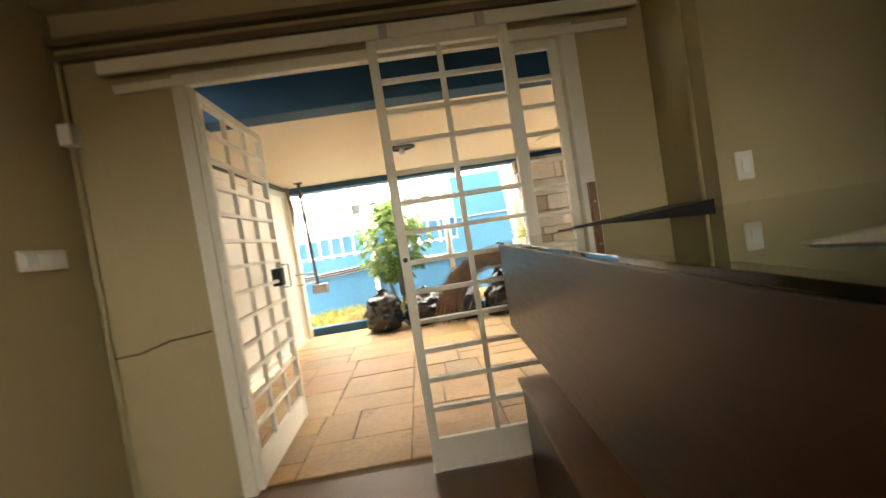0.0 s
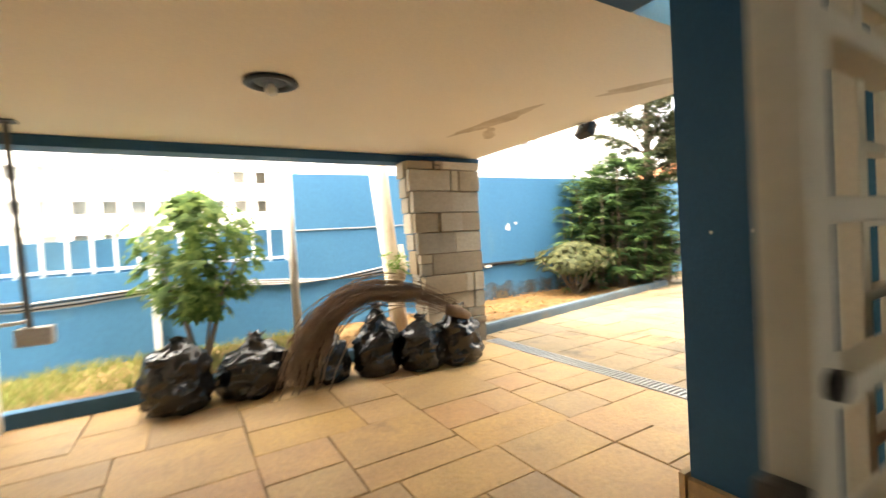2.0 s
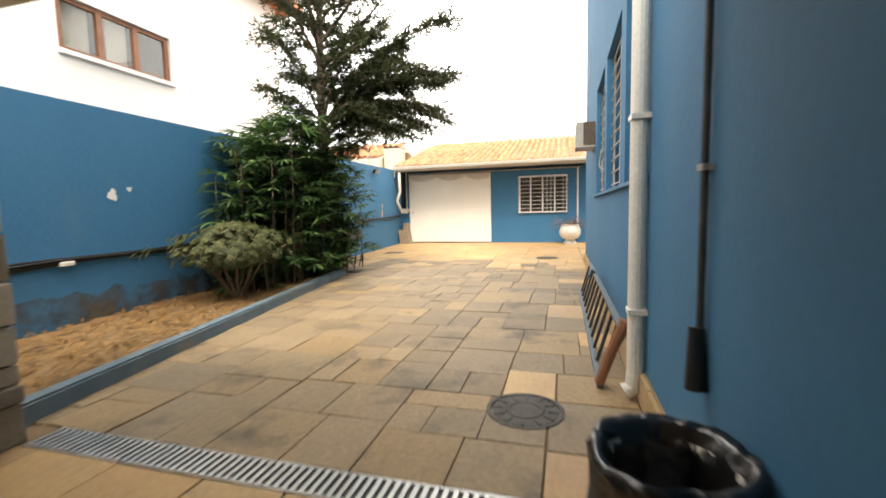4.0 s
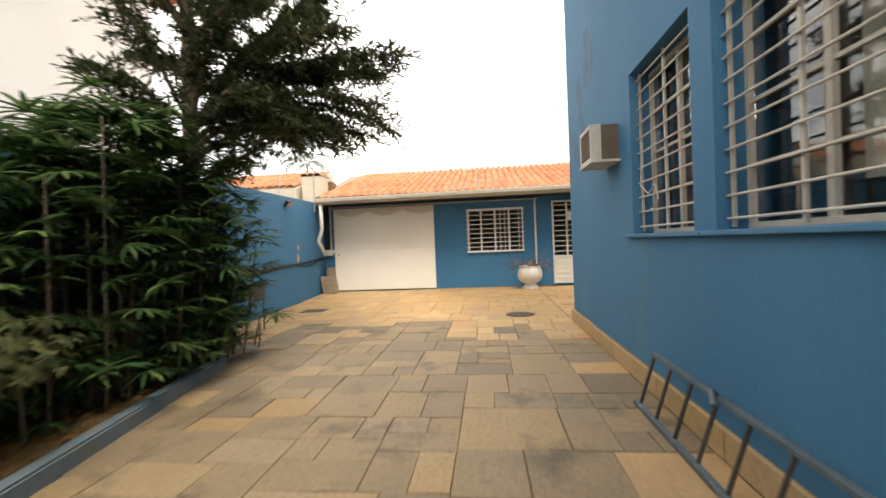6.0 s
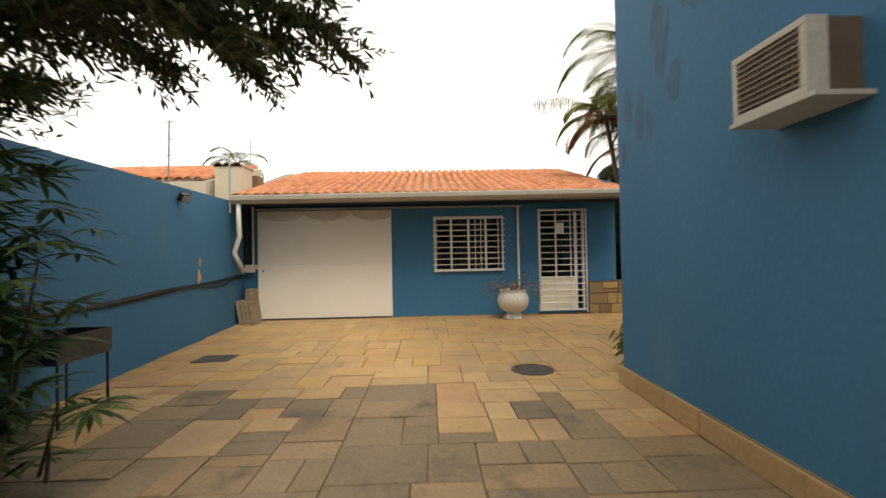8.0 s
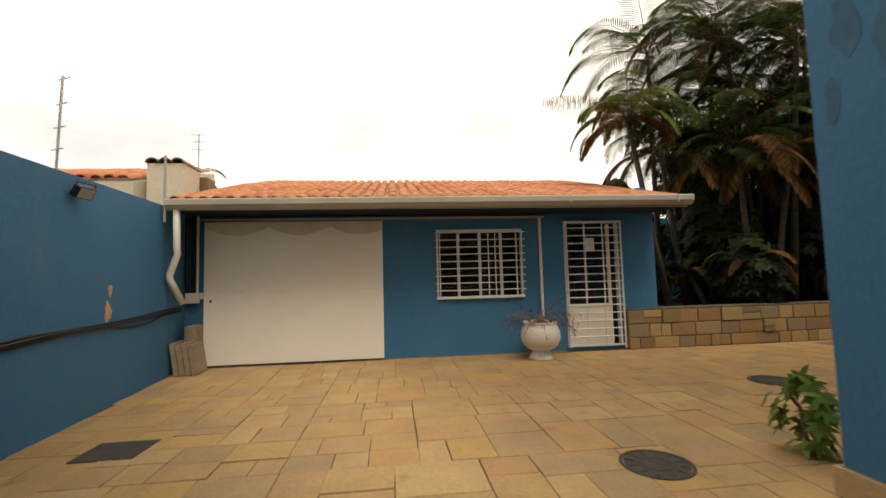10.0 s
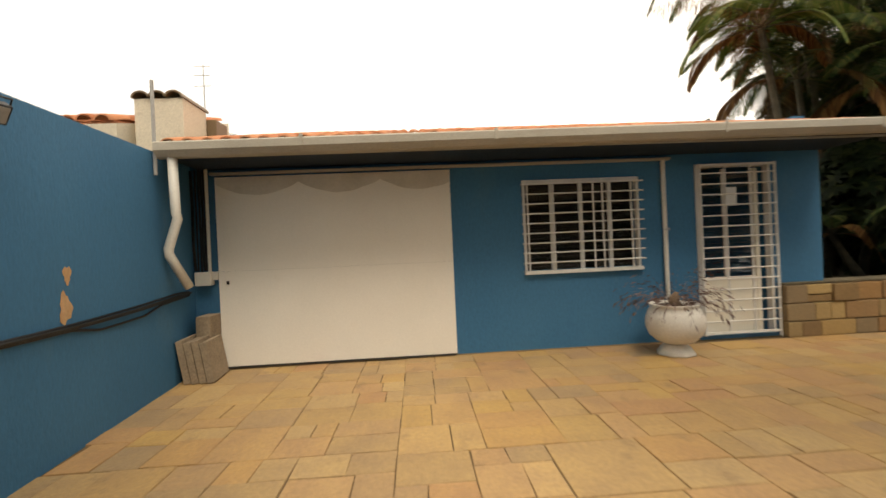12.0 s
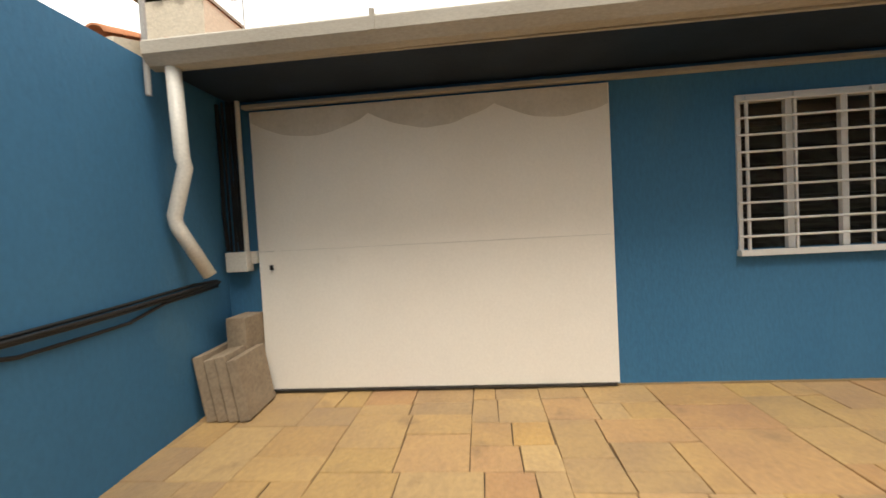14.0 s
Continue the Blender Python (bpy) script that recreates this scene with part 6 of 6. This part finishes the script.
conifer("tree", (9.30, 9.20, 0.06), 6.6, "tall dark evergreen tree with open level limbs in the bed", 21)


def fan_shrub(at, spread, h, n, seed, label, mtl, size=0.34):
    """A clump of thin canes with fan-shaped leaves of narrow fingers."""
    g = thing("shrub", at, label, "shrub")
    r = random.Random(seed)
    lv = Leaves()
    canes = bmesh.new()
    for k in range(n):
        x, y = r.gauss(0, spread[0] * 0.5), r.gauss(0, spread[1] * 0.5)
        x, y = max(-spread[0], min(spread[0], x)), max(-spread[1], min(spread[1], y))
        top = h * r.uniform(0.04, 1.0) * (1 - 0.35 * (abs(x) / spread[0]) ** 2)
        b0 = Vector((at[0] + x, at[1] + y, at[2]))
        tp_ = b0 + Vector((r.uniform(-0.15, 0.15), r.uniform(-0.15, 0.15), top))
        if k % 9 == 0:
            tube(canes, [b0, (b0 + tp_) / 2 + Vector((0.02, 0.01, 0)), tp_], [0.012, 0.010, 0.006], 5)
        a = r.uniform(0, 2 * math.pi)
        out = Vector((math.cos(a), math.sin(a), r.uniform(-0.1, 0.7))).normalized()
        c = tp_ + out * r.uniform(0.10, 0.28)
        up = Vector((r.uniform(-0.3, 0.3), r.uniform(-0.3, 0.3), 1)).normalized()
        s = out.cross(up).normalized()
        fingers = r.randint(7, 10)
        for q in range(fingers):
            th = math.radians(-105 + 210 * q / (fingers - 1))
            d = out * math.cos(th) + s * math.sin(th) + up * 0.15
            lv.blade(c, d, up, size * r.uniform(0.75, 1.1), size * 0.13, 0.22, 3)
    tagged(part("cane_clump", canes, M_BARK, g), kind="stuff")
    part("leaves", lv.mesh("leaves", mtl), None, g)


fan_shrub((8.15, 9.22, 0.07), (1.15, 0.40), 2.45, 1250, 4, "dense dark green clump of fan palms under the tree", M_FAN, 0.27)
fan_shrub((9.20, 9.15, 0.07), (0.60, 0.42), 2.2, 760, 9, "dark green clump of fan palms beside the tree trunk", M_FAN, 0.27)


def leafy_bush(name, at, rad, h0, h1, n, lsize, mtl, seed, label, stems=6):
    """A bush of forked stems and small rosettes of leaves, uneven in outline."""
    g = thing(name, at, label, "bush")
    r = random.Random(seed)
    lv = Leaves()
    base = Vector(at)
    tips = []
    for k in range(stems):
        a = 2 * math.pi * k / stems + r.uniform(-0.4, 0.4)
        e = base + Vector((math.cos(a) * rad * 0.55, math.sin(a) * rad * 0.5, h0 + (h1 - h0) * r.uniform(0.3, 0.8)))
        mid = base + (e - base) * 0.5 + Vector((0, 0, 0.12))
        part("stem", T([base + Vector((0.03 * math.cos(a), 0.03 * math.sin(a), 0)), mid, e], [0.016, 0.012, 0.007], 6), M_BARK, g)
        tips.append(e)
    for k in range(n):
        th, u = r.uniform(0, 2 * math.pi), r.random() ** 0.45
        z = h0 + (h1 - h0) * r.random()
        f = math.sin(math.pi * (0.12 + 0.8 * (z - h0) / (h1 - h0))) * (0.78 + 0.3 * noise.noise((math.cos(th) * 1.7 + seed, math.sin(th) * 1.7, z * 3)))
        c = base + Vector((math.cos(th) * rad * u * f, math.sin(th) * rad * u * f * 0.85, z))
        fingers = r.randint(5, 8)
        ax = Vector((math.cos(th) * 0.7, math.sin(th) * 0.7, r.uniform(0.2, 1))).normalized()
        o = ax.orthogonal().normalized()
        for q in range(fingers):
            d = Matrix.Rotation(2 * math.pi * q / fingers + r.uniform(-0.2, 0.2), 3, ax) @ o + ax * 0.12
            lv.blade(c, d, ax, lsize * r.uniform(0.7, 1.15), lsize * 0.34, 0.2, 3)
    part("leaves", lv.mesh("leaves", mtl), None, g)


leafy_bush("bush", (0.92, 8.42, 0.09), 0.84, 0.48, 1.66, 430, 0.105, M_BUSHD, 3, "light green leafy bush in the bed behind the bags")
leafy_bush("bush", (6.70, 8.95, 0.07), 1.15, 0.42, 0.92, 900, 0.065, M_SHRUB, 8, "spreading olive green small-leaved bush in the bed", 9)
leafy_bush("bush", (11.95, 4.28, 0.0), 0.34, 0.05, 0.55, 46, 0.12, M_BUSH, 13, "small green plant at the corner of the house", 4)


def frond(lv, p, d, ln, droop, leaf, wid, r, n=26):
    """One feather frond; returns the points of its rib."""
    pts = []
    for s in range(n):
        t = s / (n - 1)
        pts.append(p.copy())
        if t > 0.14:
            side = d.cross(Vector((0, 0, 1)))
            side = side.normalized() if side.length > 1e-3 else Vector((1, 0, 0))
            l = leaf * math.sin(math.pi * (0.12 + 0.80 * t)) * r.uniform(0.8, 1.1)
            for sg_ in (-1, 1):
                lv.blade(p, side * sg_ + d * 0.75 + Vector((0, 0, 0.12)), Vector((0, 0, 1)), l, wid, 0.20, 3)
        p = p + d * ln / n
        d = (d + Vector((0, 0, -droop / n * (0.6 + 1.6 * t)))).normalized()
    return pts


def palm(name, at, h, nf, ln, seed, label, lean=(0, 0), stems=1, dry=2, mtl=None):
    g = thing(name, at, label, "palm")
    r = random.Random(seed)
    lv, dv_ = Leaves(), Leaves()
    for q in range(stems):
        a = 2 * math.pi * q / max(stems, 1) + seed
        off = Vector((math.cos(a) * 0.28, math.sin(a) * 0.28, 0)) if stems > 1 else Vector()
        hh = h * (1 if q == 0 else r.uniform(0.55, 0.95))
        b0 = Vector(at) + off
        tp_ = b0 + Vector((lean[0] + off.x * 1.6, lean[1] + off.y * 1.6, hh))
        part("trunk", T([b0, b0 + (tp_ - b0) * 0.5 + Vector((0.03, 0, 0)), tp_], [0.075, 0.06, 0.05], 9), M_TRUNKP, g, smooth=True)
        ribs = bmesh.new()
        for k in range(nf):
            az = 2.399 * k + r.uniform(-0.3, 0.3)
            el = 1.25 - 1.15 * (k / nf) + r.uniform(-0.1, 0.1)
            d = Vector((math.cos(az) * math.cos(el), math.sin(az) * math.cos(el), math.sin(el)))
            L_ = dv_ if k >= nf - dry else lv
            pts = frond(L_, tp_.copy(), d, ln * r.uniform(0.8, 1.1), 1.6 + 0.6 * r.random(), ln * 0.27, 0.030, r, 46)
            tube(ribs, pts[::7] + [pts[-1]], [0.014 - 0.0018 * s for s in range(len(pts[::7]) + 1)], 4)
        part("ribs", ribs, M_TRUNKP, g)
    part("fronds", lv.mesh("fronds", mtl or M_PALM), None, g)
    if dv_.v:
        part("dead_fronds", dv_.mesh("dead_fronds", M_DRYFROND), None, g, "dry orange brown fronds")


for i, (x, y, h, nf, ln, st) in enumerate(((19.6, 0.3, 7.2, 15, 2.8, 1), (18.3, 0.3, 5.0, 14, 2.1, 3), (17.7, -0.7, 4.7, 13, 2.0, 4), (18.6, -1.8, 5.6, 14, 2.3, 3), (17.7, -2.6, 4.9, 13, 2.1, 4),
                                           (19.4, -0.6, 7.4, 15, 2.6, 3), (19.6, -3.6, 7.2, 15, 2.6, 3), (18.4, -5.0, 5.8, 13, 2.4, 3), (17.3, -4.1, 5.0, 12, 2.0, 4),
                                           (17.9, -1.4, 6.6, 15, 2.3, 3), (18.2, -3.2, 6.6, 15, 2.3, 3), (17.5, 0.4, 1.5, 8, 1.0, 2), (17.4, -3.3, 1.6, 8, 1.1, 2), (17.3, -5.6, 6.2, 14, 2.2, 4), (16.95, -4.9, 3.2, 11, 1.6, 3))):
    palm("palm", (x, y, 0.5), h - 0.5, nf, ln, 30 + i, "tall clumped palm with arching fronds behind the stone wall", stems=st, dry=2 + i % 3)
M_PALML = leaf_mat("sunlit_palm_frond", (0.055, 0.090, 0.020), (0.105, 0.140, 0.032), (0.21, 0.20, 0.06))
palm("palm", (17.75, 1.35, 0.5), 4.15, 17, 1.6, 91, "leaning palm with yellow green fronds and dry orange ones", lean=(-0.05, 0.75), stems=1, dry=4, mtl=M_PALML)
leaning = [o for o in bpy.data.objects if o.name.startswith("palm") and not o.parent][-1]
r = random.Random(66)
lv = Leaves()
for q in range(5):
    p, d = Vector((17.7, 2.1, 4.75)), Vector((-0.25 + 0.16 * q, 0.9, 0.55 + 0.12 * q)).normalized()
    for s in range(34):
        lv.blade(p, Vector((r.uniform(-0.25, 0.25), r.uniform(-0.1, 0.3), -1)), Vector((1, 0, 0)), r.uniform(0.16, 0.40) * min(1, s / 10), 0.010, 0.0)
        p = p + d * 0.058
        d = (d + Vector((0, 0, -0.035))).normalized()
part("hanging_frond", lv.mesh("hanging_frond", M_DRYFROND), None, leaning, "thin dry hanging frond")
palm("palm", (34.0, 18.4, -0.06), 7.1, 14, 2.6, 77, "distant palm crown beyond the tiled roofs", stems=1, dry=0)
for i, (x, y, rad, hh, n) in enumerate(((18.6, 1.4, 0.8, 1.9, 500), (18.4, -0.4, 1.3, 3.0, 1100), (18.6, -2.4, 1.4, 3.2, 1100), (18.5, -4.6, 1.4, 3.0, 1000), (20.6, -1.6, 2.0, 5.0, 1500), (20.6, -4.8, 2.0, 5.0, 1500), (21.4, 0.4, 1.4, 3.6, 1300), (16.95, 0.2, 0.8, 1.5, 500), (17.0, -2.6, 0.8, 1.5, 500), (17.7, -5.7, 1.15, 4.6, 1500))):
    leafy_bush("bush", (x, y, 0.5), rad, 0.1, hh, n, 0.21, M_UNDER, 50 + i, "green undergrowth between the palms with their shade in its colour", 5)
structure("soil_garden", B(16.62, 24, -7, 2.48, -0.05, 0.5), M_EARTH, "raised dark garden soil behind the stone wall", "soil")
structure("wall_garden_back", B(23.0, 23.2, -9, 2.48, 0, 3.2), M_BLUE, "blue wall at the back of the garden")
structure("wall_garden_end", B(11.5, 23.0, -7.2, -7.0, 0, 3.0), M_BLUE, "blue wall at the end of the yard")


# loose grass and fallen leaves in the beds
lv = Leaves()
for k in range(5600):
    x = rng.uniform(-2.6, 1.9)
    y = rng.uniform(7.98, wy(x) - 0.05)
    lv.blade(Vector((x, y, 0.09)), Vector((rng.uniform(-0.6, 0.6), rng.uniform(-0.6, 0.6), 1)), rvec(), rng.uniform(0.05, 0.15) + 0.09 * max(0.0, noise.noise((x * 1.4, y * 1.4, 7))), 0.009, 0.25)
gs = tagged(new("grass", lv.mesh("grass", M_GRASS)), "ragged yellow green grass in the front bed", "grass", kind="stuff")
lv = Leaves()
for k in range(3800):
    x = rng.uniform(2.0, 9.1)
    y = rng.uniform((kerb_y(x) + 0.13) if x > 3.75 else 8.0, wy(x) - 0.03)
    lv.blade(Vector((x, y, 0.105 + rng.uniform(0, 0.015))), Vector((rng.uniform(-1, 1), rng.uniform(-1, 1), 0.15)), Vector((rng.uniform(-0.4, 0.4), rng.uniform(-0.4, 0.4), 1)), rng.uniform(0.04, 0.09), rng.uniform(0.015, 0.03), 0.1)
tagged(new("fallen_leaves", lv.mesh("fallen_leaves", M_LITTER)), "dry orange leaves strewn over the bed", "leaves", kind="stuff")


# ---------- pieces: stones, tiles, flags ----------
stone_pillar()


def retaining_wall():
    g = structure("wall_garden_stone", B(16.34, 16.62, -6.98, 3.12, -0.02, 0.665), M_JOINT, "low garden wall of yellow and brown coursed stone")
    r = random.Random(17)
    rects = []
    for z0, z1 in ((0.0, 0.20), (0.20, 0.43), (0.43, 0.664)):
        y = -6.9
        while y < 3.14:
            w = r.uniform(0.18, 0.52)
            w = 3.15 - y if y + w > 3.0 else w
            if w < 0.4 and r.random() < 0.25:
                k = z0 + (z1 - z0) * r.uniform(0.35, 0.65)
                rects += [(y, y + w, z0, k), (y, y + w, k, z1)]
            else:
                rects.append((y, y + w, z0, z1))
            y += w
    for y0, y1, z0, z1 in rects:
        part("stone", B(16.29 - r.uniform(0, 0.035), 16.345, y0 + 0.006, y1 - 0.006, z0 + 0.006, z1 - 0.006, bevel=0.012), M_RETAIN, g)
    # coping in dark brown, a thin dark edge along the wall top
    y = 3.16
    while y > -6.9:
        w = r.uniform(0.4, 0.7)
        part("coping", B(16.30, 16.64, y - w + 0.004, y - 0.004, 0.666, 0.69, bevel=0.006), M_COPING, g)
        y -= w


retaining_wall()


def skirting():
    g = structure("baseboard_house", B(2.68, 11.43, FY + 0.001, FY + 0.012, 0, 0.17), M_JOINT, "yellow stone skirting along the foot of the house wall", "skirting")
    r = random.Random(23)
    x = 2.53
    while x < 11.45:
        w = min(r.uniform(0.35, 0.7), 11.455 - x)
        if w < 0.02:
            break
        part("stone", B(x + 0.003, x + w - 0.003, FY + 0.012, FY + 0.034 + r.uniform(0, 0.006), 0.002, 0.165 + r.uniform(-0.008, 0.01), bevel=0.004), M_SKIRT, g)
        x += w
    y = 3.98
    while y < FY:
        w = min(0.36, FY - y)
        part("stone", B(2.524, 2.555, y + 0.003, y + w - 0.003, 0.002, 0.165, bevel=0.004), M_SKIRT, g)
        y += w
    y = FY + 0.03
    while y > 0:
        part("stone", B(11.422, 11.455, y - 0.5, y - 0.006, 0.002, 0.165, bevel=0.004), M_SKIRT, g)
        y -= 0.5


skirting()
tile_roof(rf, 15.66, 2.505, 20.7, 3.93, 2.40, 10.42, 0.195, 0.36, 7)
tile_roof(nr, 16.2, 2.95, 19.2, 3.82, 11.2, 15.0, 0.20, 0.38, 0)


def flagstones():
    r = random.Random(31)
    rects = []
    split(-0.40, 3.71, 3.98, 7.855, r, rects, 0.48, 0.92, 0.16)
    split(3.89, 12.3, FY + 0.035, 10.6, r, rects, 0.36, 0.74, 0.10)
    split(12.3, 16.40, FY + 0.035, 10.6, r, rects, 0.34, 0.74, 0.085)
    split(11.46, 16.28, -6.9, FY + 0.03, r, rects)
    flags = []
    for x0, x1, y0, y1 in rects:
        cx, cy = (x0 + x1) / 2, (y0 + y1) / 2
        if cy > wy(cx) + 0.1 or (3.8 < cx < 9.2 and cy > kerb_y(cx) + 0.25):
            continue
        # grey share before x 10.6: stone tone plus yard shade put into colour
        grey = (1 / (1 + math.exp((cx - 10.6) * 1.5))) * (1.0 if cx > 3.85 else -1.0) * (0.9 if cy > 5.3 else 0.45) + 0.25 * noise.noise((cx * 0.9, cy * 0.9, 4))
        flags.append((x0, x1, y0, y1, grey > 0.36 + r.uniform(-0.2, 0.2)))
    flags.sort(key=lambda f: ((f[0] + f[1]) / 2 < 12.2) * -1)
    inner = [f for f in flags if (1.0 < (f[0] + f[1]) / 2 < 4.5 and (f[2] + f[3]) / 2 < 7.3) or (4.5 <= (f[0] + f[1]) / 2 < 14.5 and 5.0 < (f[2] + f[3]) / 2 < 8.6)]
    inner = inner[:298]
    chosen = set(inner)

    def stone(x0, x1, y0, y1):
        j = 0.0045
        z = r.uniform(-0.003, 0.003)
        c = [(x0 + r.uniform(0.002, j), y0 + r.uniform(0.002, j)), (x1 - r.uniform(0.002, j), y0 + r.uniform(0.002, j)), (x1 - r.uniform(0.002, j), y1 - r.uniform(0.002, j)), (x0 + r.uniform(0.002, j), y1 - r.uniform(0.002, j))]
        c = [(x + r.uniform(-0.005, 0.005), y + r.uniform(-0.005, 0.005)) for x, y in c]
        mx, my = (x0 + x1) / 2, (y0 + y1) / 2
        lo = [(x, y, -0.012) for x, y in c] + [(x, y, z - 0.004) for x, y in c]
        hi = [(x + 0.003 * (1 if x < mx else -1), y + 0.003 * (1 if y < my else -1), z + r.uniform(-0.001, 0.001)) for x, y in c]
        fs = [(8, 9, 10, 11)] + [(k, (k + 1) % 4, 4 + (k + 1) % 4, 4 + k) for k in range(4)] + [(4 + k, 4 + (k + 1) % 4, 8 + (k + 1) % 4, 8 + k) for k in range(4)]
        return lo + hi, fs

    rest = {False: ([], []), True: ([], [])}
    for f in flags:
        vs, fs = stone(*f[:4])
        if f in chosen:
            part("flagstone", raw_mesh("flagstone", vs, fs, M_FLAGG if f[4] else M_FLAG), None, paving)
        else:
            V_, F_ = rest[f[4]]
            k = len(V_)
            V_ += vs
            F_ += [tuple(q + k for q in g) for g in fs]
    for grey, (V_, F_) in rest.items():
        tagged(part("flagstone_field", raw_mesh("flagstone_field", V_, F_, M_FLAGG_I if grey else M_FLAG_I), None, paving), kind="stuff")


flagstones()
